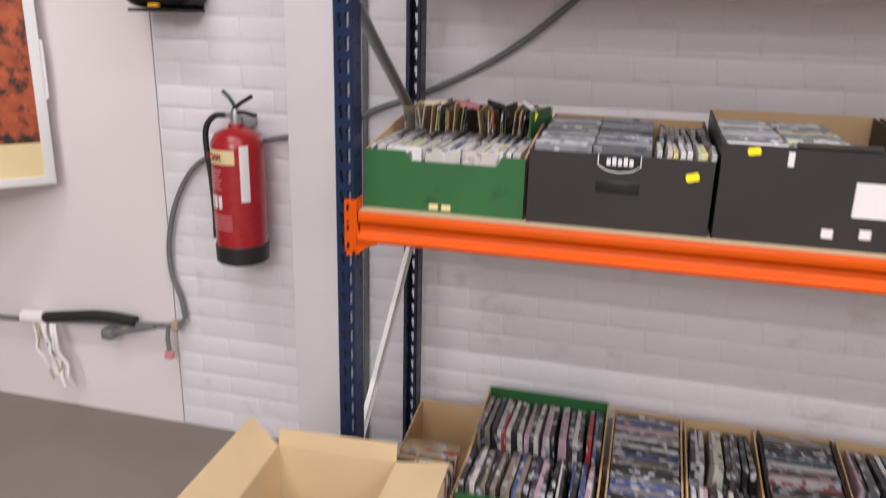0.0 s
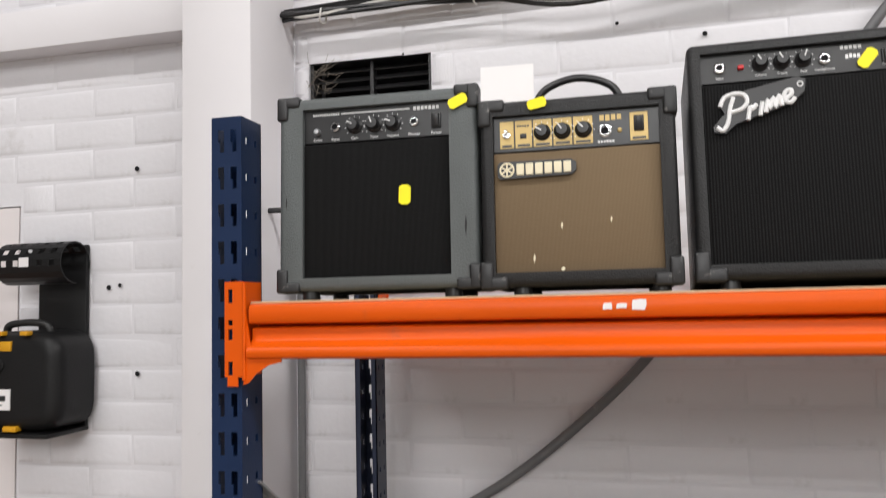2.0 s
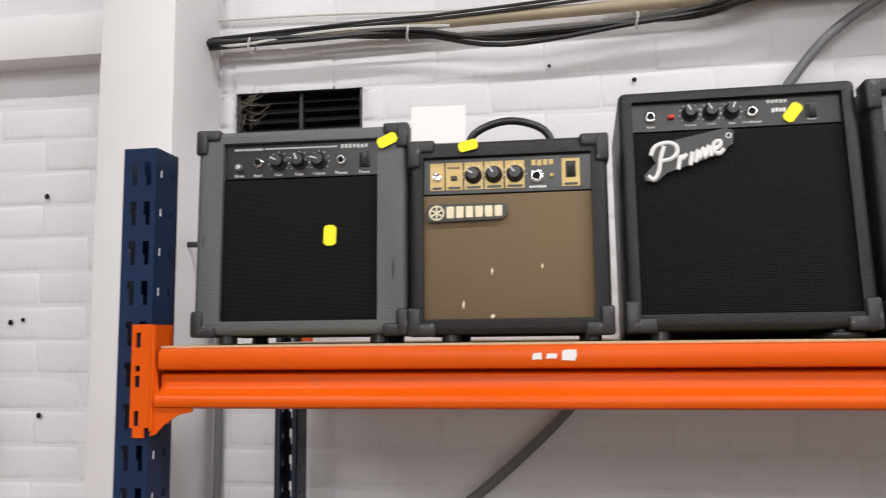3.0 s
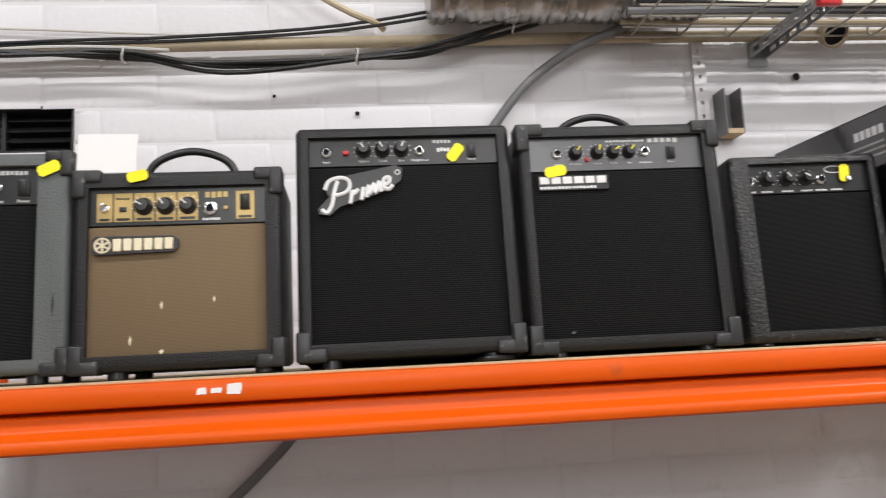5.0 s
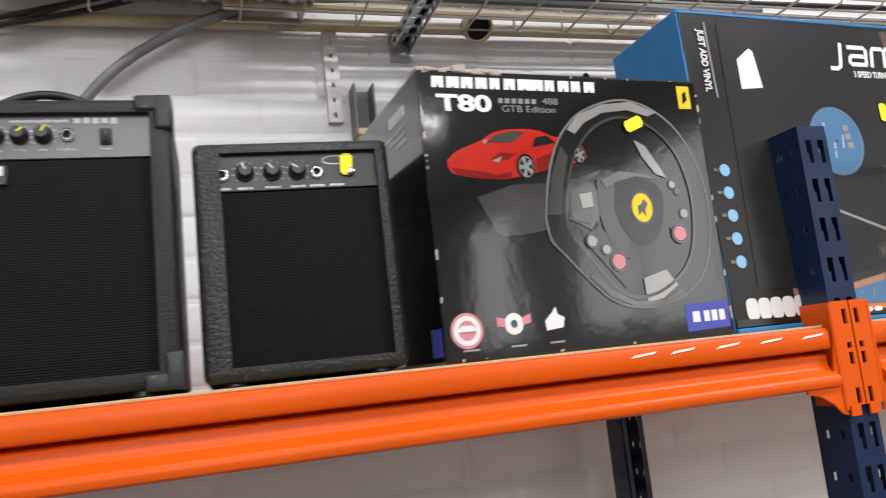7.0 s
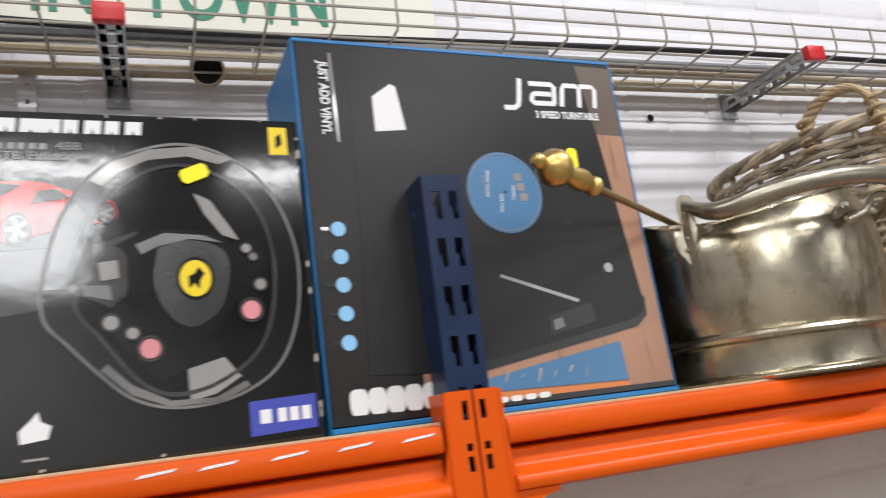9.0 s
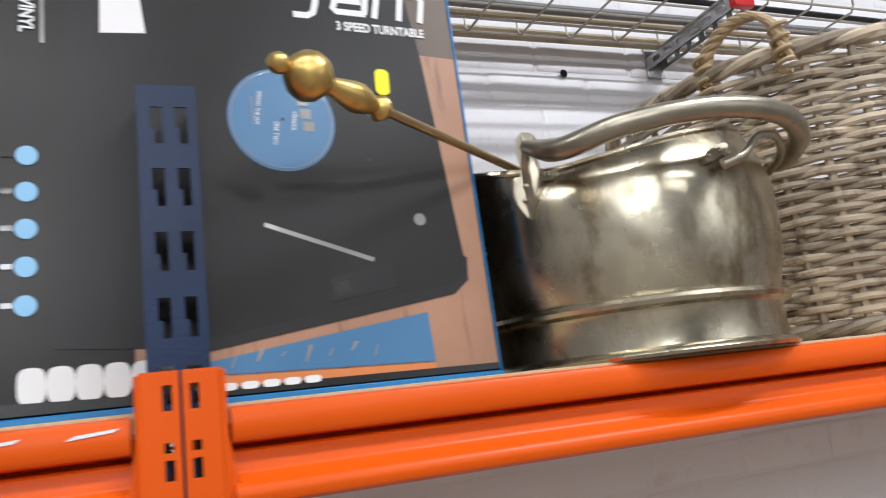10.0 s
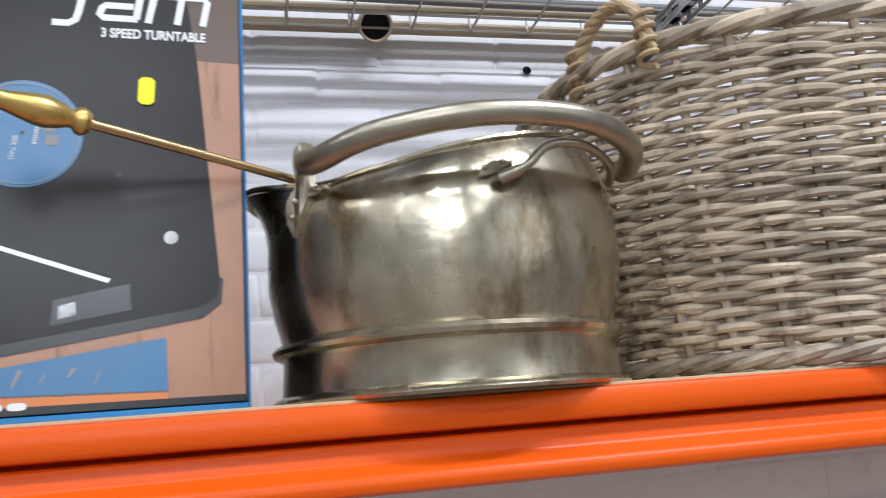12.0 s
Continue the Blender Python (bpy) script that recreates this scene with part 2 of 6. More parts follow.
PAPER = mat("paper", (0.80, 0.78, 0.78), 0.7, vary=0.04)
GREEN = mat("green_printed_card", (0.020, 0.125, 0.035), 0.5, vary=0.2, scale=6, grain=0.1, grain_scale=100, dirt=(0.01, 0.06, 0.02), dirt_scale=10, dirt_cut=(0.6, 0.75))
DARKCARD = mat("dark_printed_card", (0.025, 0.022, 0.021), 0.45, vary=0.2, scale=6, grain=0.1, grain_scale=100)
CABLE = mat("black_cable", (0.012, 0.012, 0.013), 0.4, vary=0.2)
GREYCABLE = mat("grey_conduit", (0.16, 0.16, 0.165), 0.5, vary=0.15, scale=9, dirt=(0.33, 0.32, 0.31), dirt_scale=20, dirt_cut=(0.6, 0.8))
OLDPIPE = mat("old_cream_pipe", (0.42, 0.345, 0.235), 0.55, vary=0.25, scale=12, grain=0.3, grain_scale=60, dirt=(0.16, 0.13, 0.10), dirt_scale=10, dirt_cut=(0.55, 0.72))
WIRE = mat("tray_wire", (0.40, 0.37, 0.32), 0.45, metal=0.6, vary=0.25, scale=20)

# ---- the room ----
WY = 2.325  # face of the brick wall
FLOOR = box(bmesh.new(), (-4.5, -12.0, -0.12), (6.0, WY + 0.4, 0.0))
solo("floor", FLOOR, CONCRETE, "grey-brown worn concrete floor with dark stains", "floor", kind="structure")
solo("wall_west", box(bmesh.new(), (-4.7, -12.0, 0), (-4.5, WY + 0.4, CEIL)), SHOPWALL, "plain dull grey painted wall", "wall", kind="structure")
EAST_WINDOWS = [(-8.5, -7.0), (-5.6, -1.9)]   # y from, y to
ROOFLIGHT = (-1.7, 1.5, -11.2, -6.2)           # x from, x to, y from, y to
SILL, HEAD = 2.0, 3.9


def windowed_wall(name, lo, hi, openings, sill, head, place):
    """A wall along its own x, 0.2 thick, with openings cut through it."""
    bm = bmesh.new()
    edges = [lo, *[e for o in openings for e in o], hi]
    for a, b in zip(edges[::2], edges[1::2]):
        box(bm, (a, 0, 0), (b, 0.2, CEIL))
    for a, b in openings:
        box(bm, (a, 0, 0), (b, 0.2, sill))
        box(bm, (a, 0, head), (b, 0.2, CEIL))
    solo(name, bm, SHOPWALL, "plain dull grey painted wall", "wall", kind="structure", at=place)


def window(name, a, b, sill, head, place, panes, power):
    win = new(name)
    win.matrix_world = place
    tagged(win, "wide white-framed daylight window high in the wall", "window", kind="structure")
    for k in range(panes + 1):
        x = a + 0.03 + (b - a - 0.06) * k / panes
        part("window_frame", box(bmesh.new(), (x - 0.03, 0.06, sill + 0.06), (x + 0.03, 0.14, head - 0.06), 0.004), WHITE, win)
    for z in (sill + 0.03, head - 0.03):
        part("window_frame", box(bmesh.new(), (a, 0.06, z - 0.03), (b, 0.14, z + 0.03), 0.004), WHITE, win)
    day = bpy.data.lights.new("daylight", "AREA")
    day.shape, day.size, day.size_y, day.energy, day.color = "RECTANGLE", b - a, head - sill, power * (b - a) * (head - sill), (1.0, 0.99, 0.98)
    glow = new("daylight", day)
    glow.matrix_world = place @ pose((a + b) / 2, 0.17, (sill + head) / 2, -90, 0, 0)


EAST = pose(6.0, 0, 0, 0, 0, -90)  # its own x runs towards -y
east_open = [(-b, -a) for a, b in reversed(EAST_WINDOWS)]
windowed_wall("wall_east", -WY - 0.4, 12.0, east_open, SILL, HEAD, EAST)
window("window_1", *east_open[0], SILL, HEAD, EAST, 3, DAYLIGHT)
window("window_2", *east_open[1], SILL, HEAD, EAST, 1, DAYLIGHT)
solo("wall_south", box(bmesh.new(), (-4.5, -12.2, 0), (6.0, -12.0, CEIL)), SHOPWALL, "plain dull grey painted wall", "wall", kind="structure")
rx0, rx1, ry0, ry1 = ROOFLIGHT
roof = bmesh.new()
for lo, hi in (((-4.5, -12.0), (rx0, WY + 0.4)), ((rx1, -12.0), (6.0, WY + 0.4)), ((rx0, -12.0), (rx1, ry0)), ((rx0, ry1), (rx1, WY + 0.4))):
    box(roof, (*lo, CEIL), (*hi, CEIL + 0.12))
solo("ceiling", roof, CEILING, "plain grey warehouse ceiling with a rooflight", "ceiling", kind="structure")
rl = new("window_3")
rl.matrix_world = pose(0, 0, CEIL)
tagged(rl, "long rooflight with white glazing bars", "window", kind="structure")
for k in range(6):
    y = ry0 + 0.03 + (ry1 - ry0 - 0.06) * k / 5
    part("glazing_bar", box(bmesh.new(), (rx0, y - 0.02, 0.02), (rx1, y + 0.02, 0.08), 0.004), WHITE, rl)
sky = bpy.data.lights.new("daylight", "AREA")
sky.shape, sky.size, sky.size_y, sky.energy, sky.color = "RECTANGLE", rx1 - rx0, ry1 - ry0, ROOFGLOW * (rx1 - rx0) * (ry1 - ry0), (1.0, 0.99, 0.98)
new("daylight", sky).matrix_world = pose((rx0 + rx1) / 2, (ry0 + ry1) / 2, CEIL + 0.11)
PANEL_X, PANEL_Z = -1.56, 2.07
VENT = (-0.785, -0.498, 2.262, 2.358)
wall = bmesh.new()
for lo, hi in [((-4.5, PANEL_Z), (PANEL_X, CEIL)), ((PANEL_X, 0), (VENT[0], CEIL)), ((VENT[0], 0), (VENT[1], VENT[2])), ((VENT[0], VENT[3]), (VENT[1], CEIL)), ((VENT[1], 0), (6.0, CEIL))]:
    box(wall, (lo[0], WY + 0.004, lo[1]), (hi[0], WY + 0.34, hi[1]))
wall_north = solo("wall_north", wall, WALL, "old brick wall under thick lilac-white paint", "wall", kind="structure")
solo("wall_panel", box(bmesh.new(), (-4.5, WY + 0.003, 0), (PANEL_X - 0.004, WY + 0.3, PANEL_Z - 0.004)), PLASTER, "smooth boarded-up doorway painted pinkish white", "wall panel", kind="structure")
solo("column", box(bmesh.new(), (-0.981, 2.125, 0), (-0.822, WY + 0.02, CEIL), 0.006), COLUMN, "white-painted square steel column against the wall", "column", kind="structure")
solo("trim", box(bmesh.new(), (-4.5, WY - 0.065, 2.44), (-0.981, WY + 0.01, 2.537), 0.003), COLUMN, "cream-white painted timber batten along the wall", "trim", kind="structure")

for x, y, power in LAMPS:
    lamp = thing("ceiling_light", pose(x, y, CEIL), "white twin-tube fluorescent batten on the ceiling", "ceiling light", "ceiling lights")
    part("housing", box(bmesh.new(), (-0.78, -0.09, -0.06), (0.78, 0.09, 0), 0.01), WHITE, lamp)
    light = bpy.data.lights.new("tube", "AREA")
    light.shape, light.size, light.size_y, light.energy, light.color = "RECTANGLE", 1.5, 0.16, power, (1.0, 0.97, 0.955)
    bulb = new("tube", light)
    bulb.parent = lamp
    bulb.matrix_basis = pose(0, 0, -0.068)

# ---- storage rack ----
def qbox(bm, lo, hi):
    v = [bm.verts.new((x, y, z)) for x in (lo[0], hi[0]) for y in (lo[1], hi[1]) for z in (lo[2], hi[2])]
    for f in ((0, 1, 3, 2), (4, 6, 7, 5), (0, 4, 5, 1), (2, 3, 7, 6), (0, 2, 6, 4), (1, 5, 7, 3)):
        bm.faces.new([v[i] for i in f])


def slotted(bm, u0, u1, z0, z1, holes_u, holes_z, d0, d1, axis="x"):
    """A plate with rows of slots cut through it; u runs along x or y, d is the thickness."""
    us = sorted({u0, u1, *[c for h in holes_u for c in h]})
    zs = sorted({z0, z1, *[c for h in holes_z for c in h]})
    for a, b in zip(us, us[1:]):
        solid = not any(h[0] - 1e-6 <= a and b <= h[1] + 1e-6 for h in holes_u)
        spans = [(z0, z1)] if solid else [(c, d) for c, d in zip(zs, zs[1:]) if not any(h[0] - 1e-6 <= c and d <= h[1] + 1e-6 for h in holes_z)]
        for c, d in spans:
            if axis == "x":
                qbox(bm, (a, d0, c), (b, d1, d))
            else:
                qbox(bm, (d0, a, c), (d1, b, d))


RACK_Y, RACK_BACK, POST_TOP, POST_W = 1.655, 2.245, 2.06, 0.044
POSTS = (-0.61, 1.295, 3.2)
SHELVES = (1.810, 1.098, 0.17)  # tops of the beams
rack = thing("storage_rack", pose(POSTS[0], RACK_Y, 0), "blue and orange boltless steel longspan storage rack", "storage rack")


def post(x, y, faces):
    """faces: 1 for a post whose slotted face looks to the room, -1 for one that looks to the wall."""
    bm = bmesh.new()
    w, d, t = POST_W / 2, 0.056, 0.002
    zs = [(0.012 + 0.05 * i, 0.042 + 0.05 * i) for i in range(41)]
    slotted(bm, -w, w, 0, POST_TOP, [(-0.0125, -0.0035), (0.0060, 0.0150)], zs, 0, t * faces)
    for a, b in zs:  # the slots narrow towards their lower end
        for cx in (-0.0125, 0.0060):
            qbox(bm, (cx, 0, a), (cx + 0.0030, t * faces, a + 0.013))
    holes = [(a + 0.012, a + 0.022) for a, b in zs]
    for s in (-w, w - t):
        ys = sorted((0.012 * faces, 0.018 * faces)), sorted((0.036 * faces, 0.042 * faces))
        lo, hi = sorted((t * faces, d * faces))
        slotted(bm, lo, hi, 0, POST_TOP, ys, holes, s, s + t, "y")
    for s in (-w, w - 0.010):
        qbox(bm, (s, (d - t) * faces if faces > 0 else -d, 0), (s + 0.010, d * faces if faces > 0 else -d + t, POST_TOP))
    bmesh.ops.recalc_face_normals(bm, faces=bm.faces)
    ob = part("upright", bm, BLUE if faces > 0 else NAVY, rack, "", pose(x - POSTS[0], y - RACK_Y, 0))
    foot = part("foot_plate", box(bmesh.new(), (-0.04, -0.02 if faces > 0 else -0.06, 0), (0.04, 0.06 if faces > 0 else 0.02, 0.004)), STEEL, ob)
    return ob


for x in POSTS:
    post(x, RACK_Y, 1)
    post(x, RACK_BACK, -1)
    for za, zb in ((1.56, 1.22), (0.90, 0.42)):
        ya, yb = (0.035, 0.545) if za > 1.5 else (0.545, 0.035)
        a, b = Vector((x - POSTS[0] + 0.012, ya, za)), Vector((x - POSTS[0] + 0.012, yb, zb))
        m = Matrix.Translation((a + b) / 2) @ (b - a).to_track_quat("Y", "Z").to_matrix().to_4x4()
        bm = bmesh.new()
        half = (b - a).length / 2
        box(bm, (-0.0015, -half, -0.014), (0.0015, half, 0.014), m=m)
        box(bm, (-0.0015, -half, 0.011), (0.014, half, 0.014), m=m)
        part("brace", bm, STEEL if za > 1 else WHITE, rack, "grey steel angle brace")

BEAM = [(0.045, 0), (0.009, 0), (0.003, -0.002), (0, -0.008), (0, -0.024), (0.002, -0.0275), (0.006, -0.0290), (0.024, -0.0295), (0.028, -0.0315), (0.024, -0.0335),
        (0.013, -0.0340), (0.010, -0.0360), (0.010, -0.049), (0.007, -0.0535), (-0.003, -0.0595), (-0.007, -0.0635), (-0.008, -0.069), (-0.006, -0.0745), (0.0, -0.0775), (0.045, -0.0775)]


def beam(xa, xb, top, front):
    """A step beam with its hooked end plates; front: the room side, else the wall side."""
    bm = bmesh.new()
    y0, s = (RACK_Y - 0.004, 1) if front else (RACK_BACK + 0.004, -1)
    prof = [(y0 + s * y - RACK_Y, top - 0.001 + z * 0.935) for y, z in BEAM]
    x0, x1 = xa + 0.034 - POSTS[0], xb - 0.034 - POSTS[0]
    sweep_x(bm, prof, x0, x1)
    ob = part("beam", bm, ORANGE, rack, "orange painted steel step beam")
    for x, way in ((xa - POSTS[0], 1), (xb - POSTS[0], -1)):
        pl = bmesh.new()
        lo, hi = sorted((x + way * 0.0012, x + way * 0.0275))
        cut = sorted((x + way * 0.006, x + way * 0.0125))
        zb, zt = top - 0.108, top + 0.028
        ya, yb = sorted((y0 - s * 0.0035 - RACK_Y, y0 - s * 0.0005 - RACK_Y))
        slotted(pl, lo, hi, zb + 0.012, zt, [cut], [(zb + 0.014, zb + 0.032), (zb + 0.060, zb + 0.074), (zb + 0.079, zb + 0.086), (zb + 0.108, zb + 0.126)], ya, yb)
        qbox(pl, (lo + 0.004, ya, zb), (hi - 0.008, yb, zb + 0.012))
        # gusset that flares from the plate to the beam
        g = x + way * 0.0245
        side = sorted((g, g + way * 0.0035))
        qbox(pl, (side[0], min(ya, ya + s * 0.05) + 0.0012, zb + 0.012), (side[1], max(ya, ya + s * 0.05), zt - 0.0005))
        flare = [(x + way * u, top + v) for u, v in ((0.0270, 0.022), (0.0270, -0.106), (0.034, -0.104), (0.045, -0.092), (0.062, -0.081), (0.080, -0.0772), (0.080, -0.066), (0.050, -0.066), (0.036, -0.052), (0.031, -0.02))]
        prism(pl, flare, *sorted((ya + 0.0018, yb + 0.0018)))
        tube(pl, [(x + way * 0.0285, (ya + yb) / 2, top + 0.026), (x + way * 0.0285, (ya + yb) / 2, top - 0.100)], 0.0028, 8)
        bmesh.ops.recalc_face_normals(pl, faces=pl.faces)
        part("end_plate", pl, ORANGE, ob, "orange hooked end plate")
    return ob


rng = random.Random(4)
for xa, xb in zip(POSTS, POSTS[1:]):
    for top in SHELVES:
        for front in (True, False):
            b = beam(xa, xb, top, front)
        board = box(bmesh.new(), (xa - POSTS[0] + 0.03, 0.008, top - 0.014), (xb - POSTS[0] - 0.03, RACK_BACK - RACK_Y - 0.012, top + 0.0015), 0.0006, 1)
        part("shelf_board", board, CHIP, rack, "pale chipboard shelf board")
# torn label remains and scratches on the upper front beam
marks = [(-0.083, 1.797, 0.017, 0.014), (-0.102, 1.796, 0.012, 0.006), (-0.118, 1.796, 0.010, 0.008)]
for i, (x, z, w, h) in enumerate(marks):
    bm = bmesh.new()
    out = [(x + w * px * rng.uniform(0.8, 1.1), z + h * pz * rng.uniform(0.8, 1.1)) for px, pz in ((-0.5, -0.5), (0, -0.5), (0.5, -0.5), (0.5, 0), (0.5, 0.5), (0.1, 0.5), (-0.45, 0.45), (-0.5, 0.1))]
    prism(bm, [(a - POSTS[0], c) for a, c in out], -0.0046, -0.0038)
    part("label_scrap", bm, PAPER, rack, "torn white paper label remains")
for x in (0.99, 1.04, 1.10, 1.16, 1.22):
    bm = bmesh.new()
    prism(bm, [(x - POSTS[0], 1.797), (x + 0.03 - POSTS[0], 1.7995), (x + 0.034 - POSTS[0], 1.802), (x + 0.006 - POSTS[0], 1.800)], -0.0046, -0.0038)
    part("scratch", bm, PAPER, rack, "bare scratch in the orange paint")
SHELF = SHELVES[0] + 0.0015
LOW = SHELVES[1] + 0.0015


# ---- practice amplifiers on the upper shelf ----
def knob(parent, x, z, r=0.0075, y=0.008, pointer=WHITE, turn=20):
    bm = bmesh.new()
    lathe(bm, [(r * 1.25, 0), (r * 1.25, 0.002), (r, 0.004), (r * 0.92, 0.012), (r * 0.8, 0.0135), (0.0001, 0.0138)], pose(x, y, z, 90), 20)
    k = part("knob", bm, PLASTIC, parent)
    p = box(bmesh.new(), (-0.0007, -0.0006, 0.0), (0.0007, 0.0004, r * 0.95))
    part("pointer", p, pointer, k, "", pose(x, y - 0.0139, z, 0, turn, 0))
    for i in range(9):
        a = radians(-130 + i * 32)
        tick = box(bmesh.new(), (-0.0004, -0.0003, r * 1.45), (0.0004, 0.0003, r * 1.65))
        part("tick", tick, WHITE, k, "", pose(x, y - 0.0002, z) @ Matrix.Rotation(a, 4, "Y"))
    return k


def jack(parent, x, z, y=0.008, r=0.0065):
    bm = bmesh.new()
    lathe(bm, [(r, 0), (r, 0.003), (r * 0.75, 0.0045), (r * 0.6, 0.0045), (r * 0.5, 0.001), (0.0001, 0.001)], pose(x, y, z, 90), 18)
    j = part("jack_socket", bm, CHROME, parent, "chrome jack socket")
    hole = bmesh.new()
    lathe(hole, [(r * 0.5, 0), (r * 0.5, 0.0016), (0.0001, 0.0016)], pose(x, y, z, 90), 14)
    part("socket_hole", hole, SLOT, j)


def rocker(parent, x, z, w=0.014, h=0.021, y=0.008, frame=PLASTIC):
    s = part("power_switch", box(bmesh.new(), (x - w / 2, y - 0.003, z - h / 2), (x + w / 2, y + 0.002, z + h / 2), 0.001), frame, parent)
    bm = box(bmesh.new(), (-w * 0.34, -0.0035, -h * 0.40), (w * 0.34, 0.0035, h * 0.40), 0.001)
    part("rocker", bm, PLASTIC, s, "", pose(x, y - 0.003, z, 9))


def bars(parent, x0, x1, z, h, n, material=WHITE, y=0.0078, name="lettering", seed=1, gap=0.25):
    """Unreadable small writing as plain bars."""
    r = random.Random(seed)
    bm = bmesh.new()
    w = (x1 - x0) / n
    for i in range(n):
        qbox(bm, (x0 + i * w, y, z - h / 2 * r.uniform(0.7, 1)), (x0 + (i + 1 - gap) * w, y + 0.0006, z + h / 2 * r.uniform(0.7, 1)))
    return part(name, bm, material, parent)


def price_label(parent, x, z, turn=0, y=-0.0006, w=0.016, h=0.026, material=None):
    """A wavy-ended price-gun label."""
    bm = bmesh.new()
    out = [(-w / 2, -h * 0.38), (-w / 4, -h / 2), (w / 4, -h / 2), (w / 2, -h * 0.38), (w / 2, h * 0.38), (w / 4, h / 2), (-w / 4, h / 2), (-w / 2, h * 0.38)]
    prism(bm, out, -0.0003, 0.0003)
    return part("price_label", bm, material or YELLOW, parent, "small yellow price label", pose(x, y, z) @ Matrix.Rotation(radians(turn), 4, "Y"))


def amplifier(label, W, H, D, m, shell, cloth_mat, plate, left, right, bottom, top, plate_h, corner=None, corner_size=0.03, foot=0.012, handle=0.0, feet=(0.36, 0.36), guards=(-1, 1)):
    """Cabinet with a recessed front: control plate above, speaker cloth below. Front at y = 0, floor of the feet at z = 0."""
    a = thing("guitar_amplifier", m, label, "amplifier", "practice amplifiers on the shelf")
    z0, z1 = foot, foot + H
    bm = bmesh.new()
    ring_frame(bm, -W / 2, W / 2, z0, z1, left, right, bottom, top, 0, D, 0.008)
    part("cabinet", bm, shell, a)
    part("back_panel", box(bmesh.new(), (-W / 2 + left * 0.9, D - 0.02, z0 + bottom * 0.9), (W / 2 - right * 0.9, D - 0.008, z1 - top * 0.9)), PLASTIC, a)
    gx0, gx1, gz0, gz1 = -W / 2 + left, W / 2 - right, z0 + bottom, z1 - top
    part("control_panel", box(bmesh.new(), (gx0 - 0.002, 0.008, gz1 - plate_h), (gx1 + 0.002, 0.020, gz1 + 0.002), 0.001, 1), plate, a)
    part("speaker_grille", box(bmesh.new(), (gx0 - 0.002, 0.006, gz0 - 0.002), (gx1 + 0.002, 0.018, gz1 - plate_h - 0.001), 0.003, 2), cloth_mat, a)
    if corner:
        c = corner_size
        for sx in (-1, 1):
            for sz, zc in [(g, z0 if g < 0 else z1) for g in guards]:
                cb = bmesh.new()
                xs = sorted((sx * (W / 2 + 0.0025), sx * (W / 2 - c)))
                xi = sorted((sx * (W / 2 + 0.0025), sx * (W / 2 - c * 0.45)))
                zz = sorted((zc + sz * 0.0025, zc - sz * c * 0.42))
                zv = sorted((zc + sz * 0.0025, zc - sz * c))
                box(cb, (xs[0], -0.0025, zz[0]), (xs[1], c * 0.9, zz[1]), 0.0035, 3)
                box(cb, (xi[0], -0.0030, zv[0]), (xi[1], c * 0.9, zv[1]), 0.0035, 3)
                part("corner_guard", cb, corner, a, "scuffed black plastic corner guard")
    for fx in (-W * feet[0], W * feet[1]):
        for fy in (0.022, D - 0.03):
            fb = bmesh.new()
            lathe(fb, [(0.010, 0), (0.012, 0.002), (0.0115, foot + 0.001), (0.0001, foot + 0.001)], pose(fx, fy, 0), 14)
            part("rubber_foot", fb, PLASTIC, a)
    if handle:
        pts = smooth_path([(-0.062, D * 0.5, z1 - 0.002), (-0.045, D * 0.5, z1 + handle * 0.7), (0, D * 0.5, z1 + handle), (0.045, D * 0.5, z1 + handle * 0.7), (0.062, D * 0.5, z1 - 0.002)], 8)
        part("carry_handle", tube(bmesh.new(), pts, 0.0052, 10), PLASTIC, a)
    return a, gx0, gx1, gz0, gz1


def scratches(parent, spots, material, y=-0.0002):
    for x, z, w, h in spots:
        bm = bmesh.new()
        prism(bm, [(x - w / 2, z), (x, z - h / 2), (x + w / 2, z + h * 0.1), (x + w * 0.1, z + h / 2)], y, y + 0.0004)
        part("scuff", bm, material, parent)


AY = 1.682
# grey combo with black grille
W, H = 0.272, 0.261
a, gx0, gx1, gz0, gz1 = amplifier("small grey vinyl guitar amplifier with black grille and cobwebby top", W, H, 0.17, pose(-0.4105, AY, SHELF, -1.5, 0, 2), TOLEX_GREY, CLOTH, PANEL, 0.034, 0.037, 0.017, 0.016, 0.046, SCUFFED, 0.030, 0.012)
zc = gz1 - 0.025
for x, t in ((-0.031, -60), (-0.004, -20), (0.022, -70)):
    knob(a, x, zc, 0.0085, turn=t)
for x in (-0.058, 0.051):
    jack(a, x, zc)
bt = bmesh.new()
lathe(bt, [(0.0045, 0), (0.0045, 0.006), (0.003, 0.008), (0.0001, 0.0082)], pose(-0.083, 0.008, zc - 0.006, 90), 14)
part("push_button", bt, STEEL, a)
rocker(a, 0.081, zc, 0.013, 0.020)
bars(a, -0.090, -0.052, gz1 - 0.007, 0.0035, 12, seed=3)
bars(a, -0.050, 0.045, gz1 - 0.007, 0.0022, 1, gap=0)
bars(a, 0.050, 0.086, gz1 - 0.007, 0.0055, 7, seed=5)
for x, w in ((-0.083, "Drive"), (-0.058, "Input"), (-0.031, "Gain"), (-0.004, "Tone"), (0.022, "Volume"), (0.051, "Phones"), (0.081, "Power")):
    letters("lettering", w, 0.0055, pose(x, 0.0076, zc - 0.0165) @ FACE, WHITE, a, 0.0002)
price_label(a, 0.038, gz0 + 0.106, 2, 0.004)
price_label(a, 0.112, 0.252, 65, -0.004, 0.014, 0.026)
